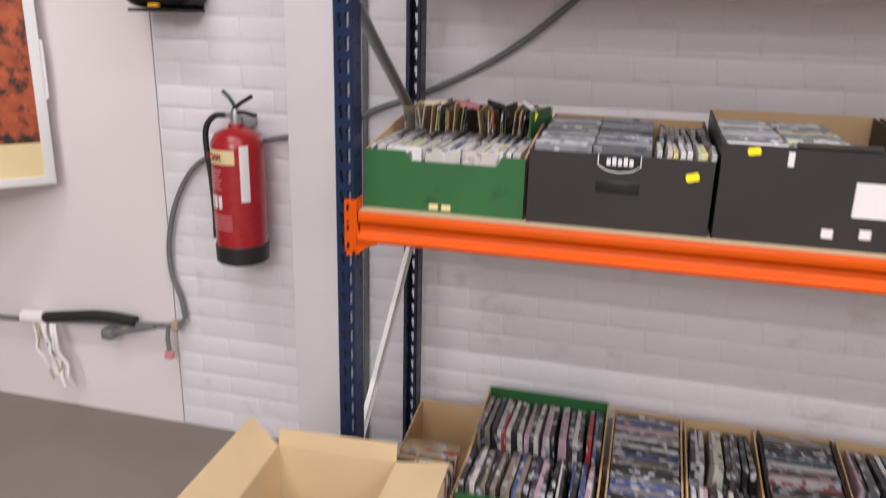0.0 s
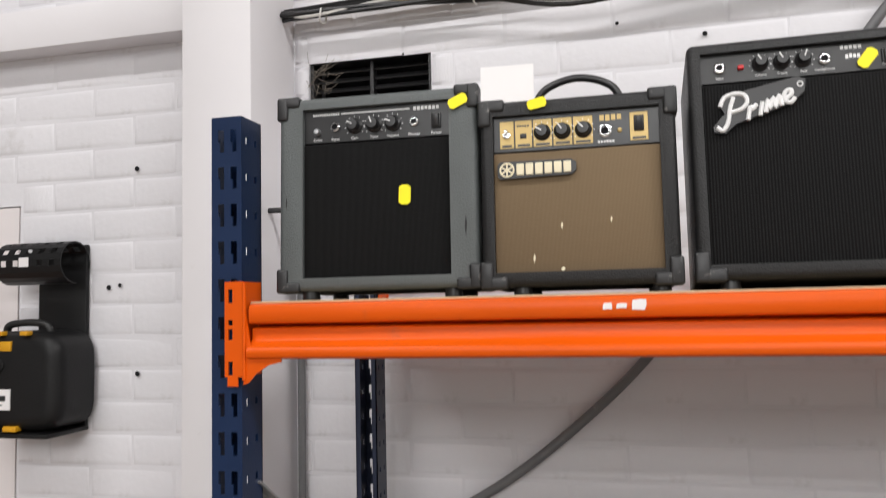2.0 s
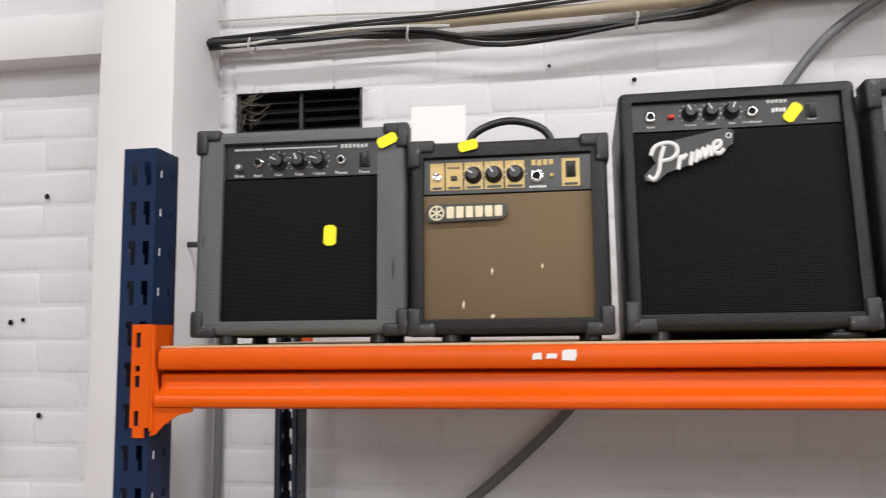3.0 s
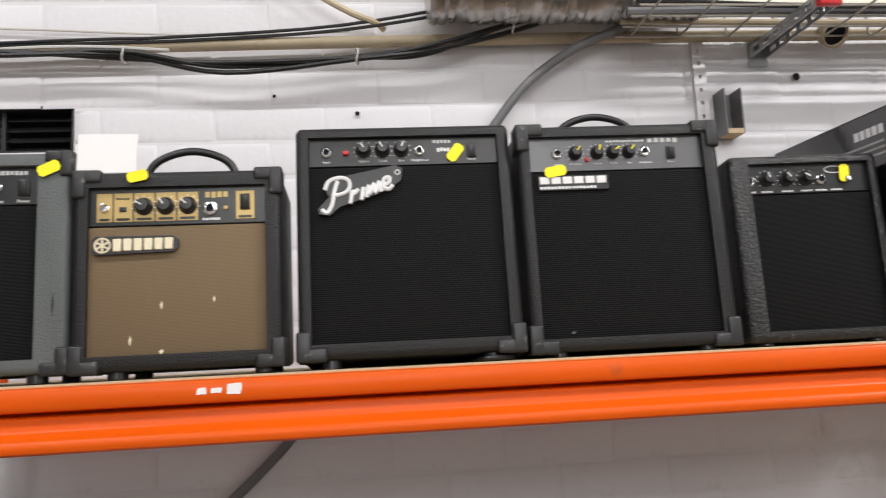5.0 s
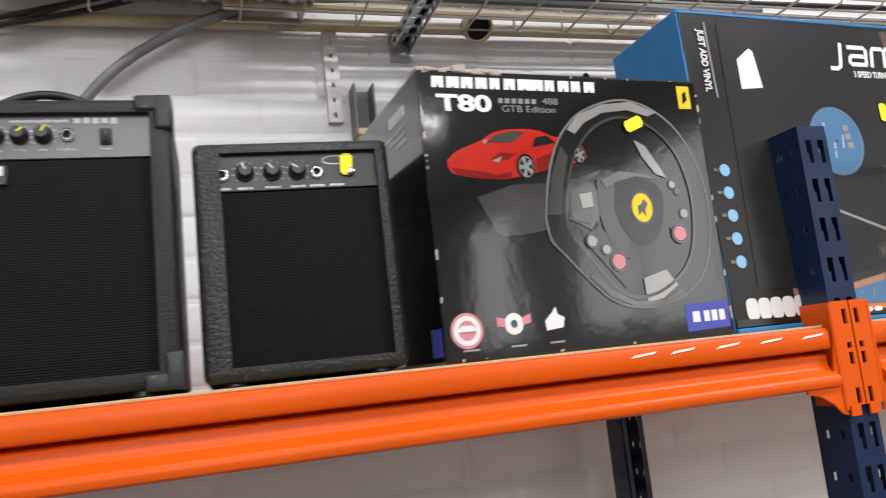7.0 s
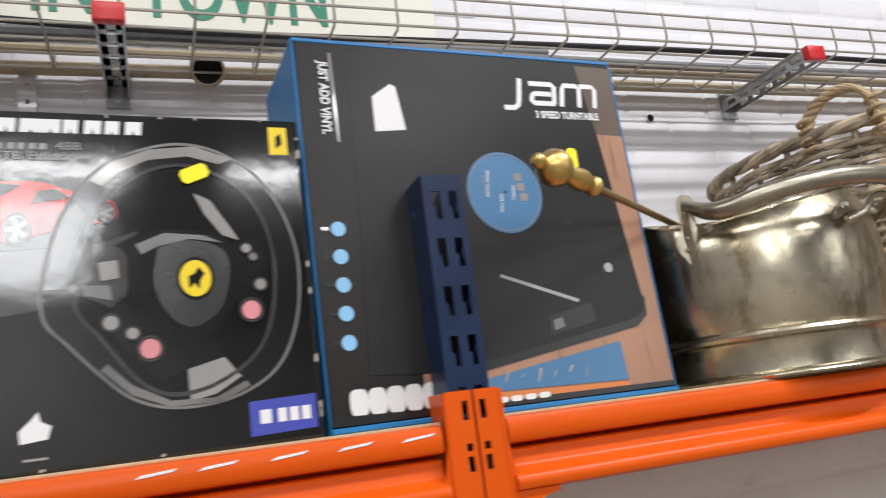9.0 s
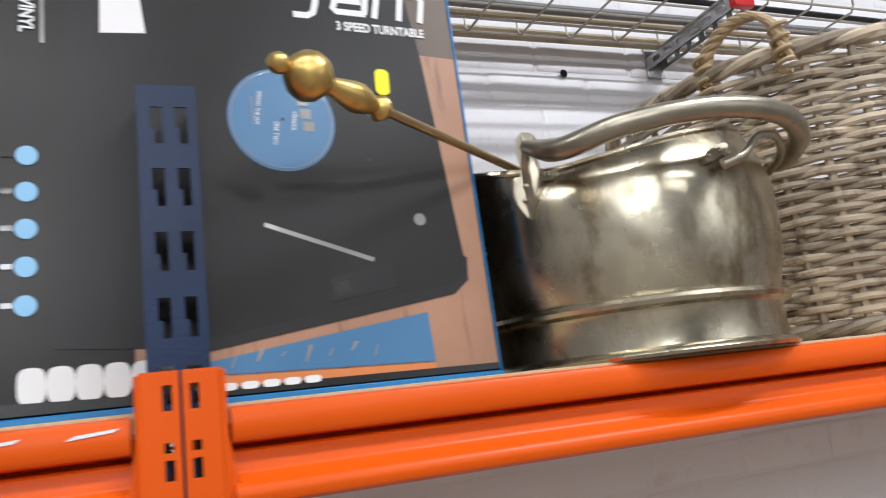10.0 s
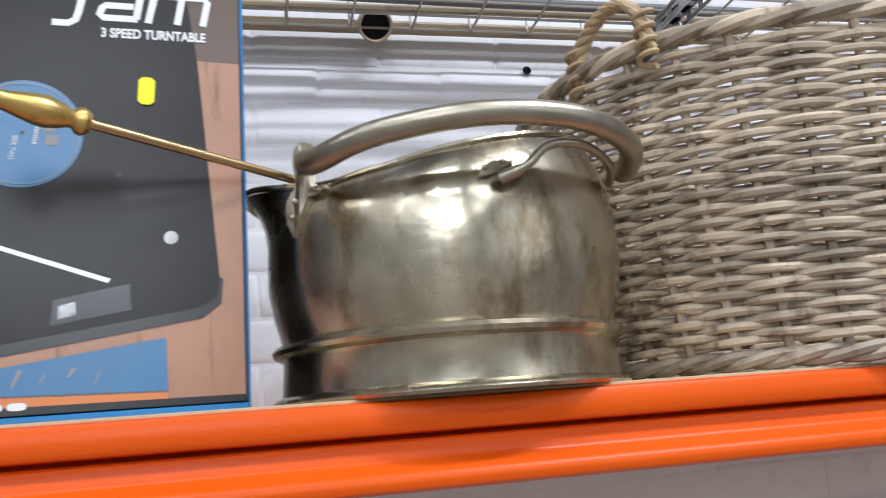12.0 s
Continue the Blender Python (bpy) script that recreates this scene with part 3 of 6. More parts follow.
scratches(a, [(-0.125, 0.13, 0.002, 0.02), (0.119, 0.09, 0.003, 0.03)], TOLEX)

# tan cloth amplifier
W, H = 0.240, 0.236
a, gx0, gx1, gz0, gz1 = amplifier("black vinyl guitar amplifier with tan cloth and gold panel", W, H, 0.165, pose(-0.1505, AY, SHELF, -1.5, 0, 0.5), TOLEX, CLOTH_TAN, PANEL, 0.017, 0.019, 0.018, 0.019, 0.046, SCUFFED, 0.032, 0.010, 0.048, (0.30, 0.40))
zc = gz1 - 0.023
for x0, x1 in ((-0.095, -0.077), (-0.0755, -0.054), (-0.0525, -0.029), (-0.0275, -0.004), (-0.0025, 0.0215), (0.066, 0.088)):
    gp = part("gold_plate", box(bmesh.new(), (x0, 0.0070, zc - 0.018), (x1, 0.0085, zc + 0.017), 0.0004, 1), GOLD, a)
    part("plate_text", box(bmesh.new(), (x0 + 0.003, 0.0066, zc - 0.0165), (x1 - 0.003, 0.0072, zc - 0.0135)), PANEL, gp)
for x, t in ((-0.041, -60), (-0.016, -35), (0.010, -45)):
    knob(a, x, zc, 0.0085, 0.0070, turn=t)
tg = bmesh.new()
lathe(tg, [(0.005, 0), (0.005, 0.003), (0.0015, 0.004), (0.0022, 0.012), (0.0001, 0.0128)], pose(-0.086, 0.007, zc - 0.002, 70), 12)
part("toggle", tg, CHROME, a)
part("slide_switch", box(bmesh.new(), (-0.069, 0.0055, zc - 0.006), (-0.061, 0.008, zc), 0.0005), PLASTIC, a)
bars(a, -0.073, -0.057, zc + 0.010, 0.0028, 5, PANEL, 0.0066, seed=8)
jack(a, 0.036, zc - 0.004, 0.008, 0.0085)
ld = bmesh.new()
lathe(ld, [(0.0032, 0), (0.0025, 0.003), (0.0001, 0.0035)], pose(0.054, 0.008, zc - 0.004, 90), 12)
part("pilot_light", ld, GOLD, a)
rocker(a, 0.077, zc + 0.003, 0.012, 0.019, 0.006)
bars(a, 0.030, 0.058, zc + 0.013, 0.008, 4, GOLD, 0.0074, seed=11)
bars(a, 0.027, 0.048, zc - 0.017, 0.003, 6, WHITE, 0.0074, seed=12)
bm = bmesh.new()
prism(bm, [(-0.098, gz1 - 0.078), (-0.094, gz1 - 0.081), (-0.006, gz1 - 0.079), (0.000, gz1 - 0.074), (0.000, gz1 - 0.064), (-0.006, gz1 - 0.060), (-0.094, gz1 - 0.059), (-0.098, gz1 - 0.063)], 0.001, 0.007)
badge = part("badge", bm, PLASTIC, a, "black badge with cream raised blocks")
rg = bmesh.new()
ring = [(-0.086 + 0.0085 * math.cos(k * math.tau / 20), 0.0006, gz1 - 0.070 + 0.0085 * math.sin(k * math.tau / 20)) for k in range(20)]
tube(rg, ring, 0.0012, 6, True)
for k in range(3):
    box(rg, (-0.0075, -0.0008, -0.0010), (0.0075, 0.0008, 0.0010), m=pose(-0.086, 0.0006, gz1 - 0.070) @ Matrix.Rotation(k * math.pi / 3 + math.pi / 6, 4, "Y"))
part("emblem", rg, CREAM, badge)
for k in range(6):
    part("badge_block", box(bmesh.new(), (-0.074 + k * 0.0117, -0.001, gz1 - 0.0775 + 0.0002 * k), (-0.0645 + k * 0.0117, 0.0015, gz1 - 0.0625), 0.0008, 1), CREAM, badge)
price_label(a, -0.046, gz1 + 0.012, 78, -0.004, 0.013, 0.024)
scratches(a, [(-0.020, 0.085, 0.003, 0.010), (0.040, 0.090, 0.0025, 0.008), (-0.055, 0.045, 0.003, 0.012), (-0.020, 0.031, 0.006, 0.006)], CREAM, 0.0056)

card_note = box(bmesh.new(), (-0.034, -0.0006, 0), (0.034, 0.0006, 0.050))
solo("price_card", card_note, PAPER, "blank white price card standing on the tan amplifier", "price card", at=pose(-0.235, AY + 0.012, SHELF + 0.010 + 0.236, -8, 0, 3))

# black amplifier with script plaque
W, H = 0.272, 0.293
a, gx0, gx1, gz0, gz1 = amplifier("black vinyl guitar amplifier with a silver script plaque", W, H, 0.19, pose(0.122, AY, SHELF, -5.5, 0, -1), TOLEX, CLOTH_RIB, PANEL, 0.016, 0.016, 0.018, 0.014, 0.037, SCUFFED, 0.034, 0.012, guards=(-1,))
zc = gz1 - 0.016
for x, t in ((-0.051, -30), (-0.027, -30), (-0.003, 20)):
    knob(a, x, zc, 0.0078, turn=t)
for x in (-0.098, 0.020):
    jack(a, x, zc - 0.002, 0.008, 0.0070)
part("red_switch", box(bmesh.new(), (-0.077, 0.003, zc - 0.006), (-0.070, 0.009, zc - 0.001), 0.001), RED, a, "red plastic slide switch")
rocker(a, 0.087, zc - 0.004, 0.012, 0.017)
bars(a, 0.038, 0.062, zc + 0.010, 0.005, 5, seed=21)
bars(a, 0.043, 0.060, zc - 0.001, 0.006, 4, seed=22)
for x, w in ((-0.098, "Input"), (-0.051, "Volume"), (-0.027, "Treble"), (-0.003, "Bass"), (0.020, "Headphones"), (0.087, "Power")):
    letters("lettering", w, 0.0044, pose(x, 0.0076, zc - 0.0145) @ FACE, WHITE, a, 0.0002)
bm = bmesh.new()


def plaque_at(x, z):
    return -0.108 + (x + 0.110) * 1.07, gz1 - 0.043 + (z + 0.040) * 1.10


prism(bm, [plaque_at(x, z) for x, z in ((-0.110, -0.092), (-0.098, -0.094), (-0.086, -0.084), (-0.030, -0.066), (-0.014, -0.054), (-0.012, -0.040), (-0.020, -0.036), (-0.100, -0.052), (-0.104, -0.062), (-0.098, -0.072), (-0.111, -0.086))], 0.0005, 0.006)
plaque = part("plaque", bm, PLASTIC, a, "dark plaque with raised silver script strokes")
strokes = [[(-0.107, -0.087), (-0.101, -0.091), (-0.095, -0.082), (-0.092, -0.066), (-0.088, -0.054)], [(-0.103, -0.064), (-0.098, -0.054), (-0.086, -0.050), (-0.076, -0.053), (-0.074, -0.061), (-0.080, -0.068), (-0.091, -0.071)],
           [(-0.074, -0.081), (-0.071, -0.066), (-0.069, -0.069), (-0.064, -0.064)], [(-0.061, -0.077), (-0.058, -0.062)], [(-0.055, -0.074), (-0.052, -0.060), (-0.051, -0.070), (-0.046, -0.058), (-0.045, -0.069), (-0.040, -0.056), (-0.038, -0.068)], [(-0.035, -0.061), (-0.028, -0.056), (-0.028, -0.051), (-0.034, -0.053), (-0.035, -0.062), (-0.029, -0.065), (-0.024, -0.060)]]
for s in strokes:
    part("script_stroke", tube(bmesh.new(), smooth_path([(px, 0.0003, pz) for px, pz in [plaque_at(x, z) for x, z in s]], 4), 0.0027, 7), WHITE, plaque)
dot_x, dot_z = plaque_at(-0.018, -0.045)
part("script_dot", tube(bmesh.new(), [(dot_x + 0.003 * math.cos(k * math.tau / 12), 0.0003, dot_z + 0.003 * math.sin(k * math.tau / 12)) for k in range(12)], 0.0008, 5, True), WHITE, plaque)
price_label(a, 0.066, zc - 0.006, 38, 0.0055, 0.014, 0.026)
loop = smooth_path([(0.075, 0.05, 0.006), (0.085, 0.012, 0.005), (0.105, 0.006, 0.005), (0.122, 0.02, 0.006), (0.120, 0.06, 0.007)], 8)
part("mains_cable", tube(bmesh.new(), loop, 0.0035, 8), CABLE, a)

# black amplifier with yellow-marked knobs
W, H = 0.264, 0.290
a, gx0, gx1, gz0, gz1 = amplifier("black vinyl guitar amplifier with yellow-marked knobs and ribbed grille", W, H, 0.19, pose(0.399, AY, SHELF, -3, 0, -1.5), TOLEX, CLOTH_RIB, PANEL_GREY, 0.015, 0.020, 0.016, 0.015, 0.045, SCUFFED, 0.034, 0.007, 0.045)
zc = gz1 - 0.021
for x, t in ((-0.056, 35), (-0.027, 10), (-0.006, 55), (0.015, 35)):
    knob(a, x, zc, 0.0072, pointer=YELLOW, turn=t)
for x in (-0.080, 0.036):
    jack(a, x, zc, 0.008, 0.0070)
part("red_light", box(bmesh.new(), (-0.044, 0.005, zc - 0.012), (-0.039, 0.009, zc - 0.006), 0.001), RED, a, "red indicator")
rocker(a, 0.071, zc - 0.002, 0.011, 0.017)
bars(a, -0.014, 0.038, gz1 - 0.006, 0.0032, 12, seed=31)
bars(a, 0.042, 0.084, gz1 - 0.006, 0.007, 5, seed=32)
for x, w in ((-0.080, "Input"), (-0.056, "Distortion"), (-0.027, "Volume"), (-0.006, "Treble"), (0.015, "Bass"), (0.036, "Headphone"), (0.071, "Power")):
    letters("lettering", w, 0.0036, pose(x, 0.0076, zc - 0.0145) @ FACE, WHITE, a, 0.0002)
badge = part("badge", box(bmesh.new(), (-0.108, 0.003, gz1 - 0.071), (-0.016, 0.0065, gz1 - 0.051), 0.0006, 1), PANEL, a, "dark strip badge with white blocks")
for k in range(6):
    part("badge_block", box(bmesh.new(), (-0.106 + k * 0.0148 + (0 if k else 0.0), 0.0022, gz1 - 0.0625), (-0.0935 + k * 0.0148, 0.0034, gz1 - 0.053), 0.0006, 1), WHITE, badge)
bars(badge, -0.106, -0.032, gz1 - 0.0675, 0.0036, 16, WHITE, 0.0024, seed=33)
price_label(a, -0.085, gz1 - 0.046, 80, 0.001, 0.014, 0.028)
scratches(a, [(-0.078, 0.030, 0.006, 0.004)], TOLEX_GREY, 0.0056)

# the smallest amplifier
W, H = 0.204, 0.247
a, gx0, gx1, gz0, gz1 = amplifier("smallest black pebbled guitar amplifier with plain black grille", W, H, 0.16, pose(0.651, AY + 0.004, SHELF, -3, 0, -3), PEBBLE, CLOTH, PANEL, 0.027, 0.014, 0.014, 0.012, 0.040, None, 0.02, 0.005)
zc = gz1 - 0.020
for x, t in ((-0.050, -25), (-0.022, -40), (0.004, -60)):
    knob(a, x, zc, 0.0078, turn=t)
jack(a, -0.073, zc - 0.002, 0.008, 0.0070)
jack(a, 0.024, zc - 0.002, 0.008, 0.0070)
lt = bmesh.new()
lathe(lt, [(0.005, 0), (0.005, 0.004), (0.003, 0.007), (0.0001, 0.0075)], pose(0.060, 0.008, zc - 0.003, 90), 14)
part("power_button", lt, CHROME, a)
oval = [(0.044 + 0.013 * math.cos(k * math.tau / 18), 0.0072, zc + 0.011 + 0.0045 * math.sin(k * math.tau / 18)) for k in range(18)]
part("oval_mark", tube(bmesh.new(), oval, 0.0007, 5, True), WHITE, a)
for x in (-0.073, -0.050, -0.022, 0.004, 0.024, 0.045):
    bars(a, x - 0.008, x + 0.008, zc - 0.0165, 0.0026, 5, seed=int(40 + x * 1000))
price_label(a, 0.056, zc + 0.005, 4, 0.004, 0.013, 0.024)


# ---- boxes on the upper shelf ----
def disc(x, z, r, n=24, rz=None):
    return [(x + r * math.cos(k * math.tau / n), z + (rz or r) * math.sin(k * math.tau / n)) for k in range(n)]


def rounded(x, z, rx, rz, p=3.0, n=36, shear=0.0):
    out = []
    for k in range(n):
        c, s = math.cos(k * math.tau / n), math.sin(k * math.tau / n)
        u, v = math.copysign(abs(c) ** (2 / p), c) * rx, math.copysign(abs(s) ** (2 / p), s) * rz
        out.append((x + u + shear * v, z + v))
    return out


def printed(name, outline, material, parent, layer=1, label=""):
    bm = bmesh.new()
    prism(bm, outline, -0.0004 * layer, -0.0004 * layer + 0.0003 + (0.0002 if layer == 1 else 0))
    return part(name, bm, material, parent, label)


def band(name, outer, inner, material, parent, layer=1):
    bm = bmesh.new()
    y0, y1 = -0.0004 * layer, -0.0004 * layer + 0.0003
    rows = [[bm.verts.new((x, y, z)) for x, z in ring] for ring, y in ((outer, y0), (inner, y0), (inner, y1), (outer, y1))]
    n = len(outer)
    for a, b in zip(rows, rows[1:] + rows[:1]):
        for i in range(n):
            bm.faces.new((a[i], a[(i + 1) % n], b[(i + 1) % n], b[i]))
    bmesh.ops.recalc_face_normals(bm, faces=bm.faces)
    return part(name, bm, material, parent)


GLOSSBLACK = mat("glossy_black_card", (0.005, 0.005, 0.0055), 0.26, vary=0.3, scale=7, grain=0.24, grain_scale=14, coat=0.3, spec=0.35, dirt=(0.010, 0.0098, 0.0095), dirt_scale=5, dirt_cut=(0.55, 0.8))
INK_DARK = mat("dark_grey_ink", (0.011, 0.011, 0.0115), 0.26, vary=0.3, scale=30, coat=0.3, spec=0.35, grain=0.24, grain_scale=14)
INK_MID = mat("mid_grey_ink", (0.055, 0.053, 0.051), 0.26, vary=0.6, scale=26, coat=0.3, grain=0.24, grain_scale=14)
INK_LIGHT = mat("light_grey_ink", (0.30, 0.29, 0.28), 0.26, vary=0.25, scale=16, coat=0.55, grain=0.5, grain_scale=7)
INK_RED = mat("red_ink", (0.50, 0.020, 0.010), 0.24, vary=0.3, scale=30, coat=0.55, grain=0.5, grain_scale=7)
INK_DARKRED = mat("dark_red_ink", (0.20, 0.010, 0.008), 0.24, vary=0.3, scale=30, coat=0.55, grain=0.5, grain_scale=7)
INK_YELLOW = mat("yellow_ink", (0.80, 0.60, 0.01), 0.3, vary=0.1)
INK_BLUE = mat("violet_blue_ink", (0.060, 0.075, 0.40), 0.3, vary=0.1)
INK_PINK = mat("pink_ink", (0.65, 0.25, 0.27), 0.3, vary=0.2)
WORN = mat("worn_card_edge", (0.42, 0.37, 0.32), 0.8, vary=0.25, scale=60, grain=0.4)

for ink in (GLOSSBLACK, INK_DARK, INK_MID, INK_LIGHT, INK_RED, INK_DARKRED):
    ink.node_tree.nodes["Principled BSDF"].inputs["Coat Roughness"].default_value = 0.09
    ink.node_tree.nodes["Principled BSDF"].inputs["Coat Weight"].default_value = 1.0
    ink.node_tree.nodes["Principled BSDF"].inputs["Coat IOR"].default_value = 1.72
    ink.node_tree.nodes["Principled BSDF"].inputs["Specular IOR Level"].default_value = 0.03
INK_HUB = mat("hub_grey_ink", (0.022, 0.0215, 0.021), 0.26, vary=0.4, scale=20, coat=0.6)
INK_RIM = mat("rim_grey_ink", (0.15, 0.147, 0.142), 0.3, vary=0.7, scale=14, coat=0.3)
BW, BH, BD = 0.367, 0.304, 0.30
g = thing("game_controller_box", pose(0.785, 1.662, SHELF, 0, 0, 3.6) @ Matrix.Diagonal((1.016, 1, 1.050, 1)), "worn glossy black box picturing a racing wheel and red car", "box")
carton = part("carton", box(bmesh.new(), (0, 0, 0), (BW, BD, BH), 0.003, 2), GLOSSBLACK, g)
carton.data.shade_flat()
fl = bmesh.new()
rr = random.Random(9)
for i in range(26):
    x = rr.uniform(-0.004, 0.09)
    box(fl, (x, rr.uniform(-0.003, 0.010), BH - 0.003), (x + rr.uniform(0.006, 0.02), rr.uniform(0.012, 0.03), BH + rr.uniform(0.001, 0.006)), 0.001, 1, Matrix.Rotation(rr.uniform(-0.02, 0.02), 4, "Y"))
part("torn_edge", fl, WORN, g, "frayed bare cardboard along the torn top edge")
for i in range(26):
    s = rr.choice("lbtr")
    u = rr.uniform(0.02, 0.95)
    w, h = rr.uniform(0.001, 0.004), rr.uniform(0.002, 0.011)
    x, z = {"l": (0.002, u * BH), "r": (BW - 0.002, u * BH), "b": (u * BW, 0.0025), "t": (u * BW, BH - 0.0025)}[s]
    if s in "bt":
        w, h = h, w
    printed("edge_wear", [(x - w / 2, z - h / 2), (x + w / 2, z - h * 0.3), (x + w * 0.4, z + h / 2), (x - w * 0.4, z + h * 0.3)], WORN, g, 1)
# red car picture
def flowing(points, n=4):
    """A closed outline that runs smoothly through its points."""
    return [(p.x, p.z) for p in smooth_path([(x, 0, z) for x, z in points + points[:1]], n)[:-1]]


car = printed("car_picture", flowing([(0.025, 0.206), (0.038, 0.216), (0.064, 0.226), (0.083, 0.236), (0.107, 0.240), (0.137, 0.239), (0.157, 0.232), (0.183, 0.228), (0.195, 0.217), (0.193, 0.205), (0.166, 0.200), (0.130, 0.192), (0.105, 0.187), (0.076, 0.185), (0.035, 0.190), (0.026, 0.197)]), INK_RED, g, 1)
printed("car_window", [(0.073, 0.225), (0.084, 0.233), (0.105, 0.238), (0.121, 0.236), (0.102, 0.225)], INK_MID, car, 2)
printed("car_window", [(0.128, 0.220), (0.133, 0.231), (0.148, 0.233), (0.158, 0.225)], INK_DARK, car, 2)
printed("car_shade", [(0.028, 0.198), (0.053, 0.195), (0.081, 0.190), (0.099, 0.193), (0.099, 0.187), (0.076, 0.185), (0.035, 0.190)], INK_DARKRED, car, 2)
printed("car_shade", [(0.075, 0.206), (0.088, 0.214), (0.107, 0.213), (0.096, 0.206)], INK_DARKRED, car, 2)
printed("car_shade", [(0.131, 0.207), (0.151, 0.214), (0.174, 0.210), (0.166, 0.200), (0.131, 0.193)], INK_DARKRED, car, 2)
printed("car_lamp", [(0.068, 0.226), (0.075, 0.229), (0.071, 0.223)], INK_LIGHT, car, 2)
printed("car_lamp", [(0.077, 0.205), (0.090, 0.210), (0.084, 0.203)], INK_LIGHT, car, 3)
for x, z, r in ((0.117, 0.198, 0.0115), (0.187, 0.211, 0.0080)):
    wh = printed("car_wheel", disc(x, z, r, 20, r * 1.28), INK_DARK, car, 3)
    printed("car_rim", disc(x, z, r * 0.78, 16, r * 1.02), INK_LIGHT, wh, 4)
    for k in range(5):
        q = k * math.tau / 5
        printed("rim_gap", [(x + r * (0.25 * math.cos(q)), z + r * 0.3 * math.sin(q)), (x + r * 0.72 * math.cos(q - 0.35), z + r * 0.92 * math.sin(q - 0.35)), (x + r * 0.72 * math.cos(q + 0.35), z + r * 0.92 * math.sin(q + 0.35))], INK_DARK, wh, 5)
# title, plain blocks for a brand name
for k, (w, cut) in enumerate([(14, 0.6), (15, 0.3), (14, 0.5), (14, 0.2), (12, 0.5), (14, 0.6), (18, 0.3), (15, 0.4), (12, 0.5), (14, 0.6), (12, 0.3), (14, 0.5)]):
    x = 0.016 + k * 0.0172
    w = w * 0.001
    printed("title_block", [(x, 0.284), (x + w * 0.42, 0.284), (x + w * 0.5, 0.284 + 0.010 * cut), (x + w * 0.6, 0.284), (x + w, 0.284), (x + w + 0.001, 0.2965), (x + 0.001, 0.2965)], WHITE, g, 1)
letters("lettering", "T80", 0.0245, pose(0.052, -0.0010, 0.2665) @ FACE, WHITE, g, 0.0002, squash=1.62, bold=0.0009)
letters("lettering", "488", 0.0105, pose(0.158, -0.0010, 0.2715) @ FACE, INK_LIGHT, g, 0.0002, squash=1.3)
letters("lettering", "GTB Edition", 0.0105, pose(0.130, -0.0010, 0.2620) @ FACE, INK_LIGHT, g, 0.0002, squash=1.3)
for k in range(6):
    x = 0.093 + k * 0.0083
    printed("small_block", [(x, 0.2687), (x + 0.0055, 0.2687), (x + 0.006, 0.2743), (x + 0.0005, 0.2743)], INK_LIGHT, g, 1)
# steering wheel picture
printed("wheel_base", flowing([(0.055, 0.166), (0.095, 0.178), (0.135, 0.190), (0.166, 0.196), (0.192, 0.201), (0.213, 0.193), (0.191, 0.180), (0.162, 0.144), (0.136, 0.130), (0.079, 0.125), (0.066, 0.143)]), INK_MID, g, 1)
printed("wheel_base_top", [(0.095, 0.179), (0.135, 0.190), (0.192, 0.201), (0.216, 0.196), (0.181, 0.185), (0.139, 0.181)], INK_DARK, g, 2)
OUTER = [(0.132, 0.140), (0.142, 0.187), (0.160, 0.228), (0.188, 0.257), (0.225, 0.273), (0.260, 0.277), (0.294, 0.267), (0.325, 0.244), (0.346, 0.208), (0.356, 0.170), (0.355, 0.129), (0.346, 0.093), (0.329, 0.065), (0.303, 0.048), (0.271, 0.039), (0.233, 0.039), (0.202, 0.050), (0.176, 0.073), (0.152, 0.099), (0.136, 0.117)]
INNER = [(0.161, 0.144), (0.169, 0.181), (0.184, 0.214), (0.209, 0.240), (0.240, 0.253), (0.269, 0.251), (0.297, 0.237), (0.318, 0.213), (0.329, 0.181), (0.331, 0.147), (0.324, 0.108), (0.310, 0.083), (0.288, 0.066), (0.262, 0.055), (0.234, 0.053), (0.211, 0.065), (0.192, 0.088), (0.178, 0.107), (0.168, 0.118), (0.162, 0.130)]
rim = band("wheel_rim", flowing(OUTER), flowing(INNER), INK_DARK, g, 3)
band("rim_light", flowing(OUTER), flowing([(x + (0.246 - x) * 0.022, z + (0.158 - z) * 0.022) for x, z in OUTER]), INK_RIM, rim, 4)
band("rim_light", flowing([(x - (0.246 - x) * 0.035, z - (0.158 - z) * 0.035) for x, z in INNER]), flowing(INNER), INK_MID, rim, 4)
printed("rim_grip", [(0.136, 0.145), (0.146, 0.187), (0.163, 0.221), (0.171, 0.210), (0.161, 0.181), (0.153, 0.145)], INK_MID, rim, 5)
printed("rim_inlay", [(0.174, 0.240), (0.191, 0.257), (0.225, 0.270), (0.265, 0.274), (0.300, 0.262), (0.287, 0.257), (0.259, 0.264), (0.224, 0.260), (0.198, 0.248), (0.184, 0.235)], INK_LIGHT, rim, 5)
printed("rim_inlay", [(0.184, 0.081), (0.203, 0.062), (0.234, 0.046), (0.272, 0.045), (0.299, 0.057), (0.302, 0.052), (0.277, 0.041), (0.233, 0.041), (0.202, 0.054), (0.179, 0.076)], INK_RIM, rim, 5)
printed("spoke", flowing([(0.163, 0.139), (0.177, 0.134), (0.195, 0.127), (0.204, 0.153), (0.200, 0.177), (0.183, 0.181), (0.169, 0.165)]), INK_MID, g, 3)
printed("paddle", [(0.179, 0.167), (0.195, 0.169), (0.196, 0.153), (0.181, 0.151)], INK_LIGHT, g, 5)
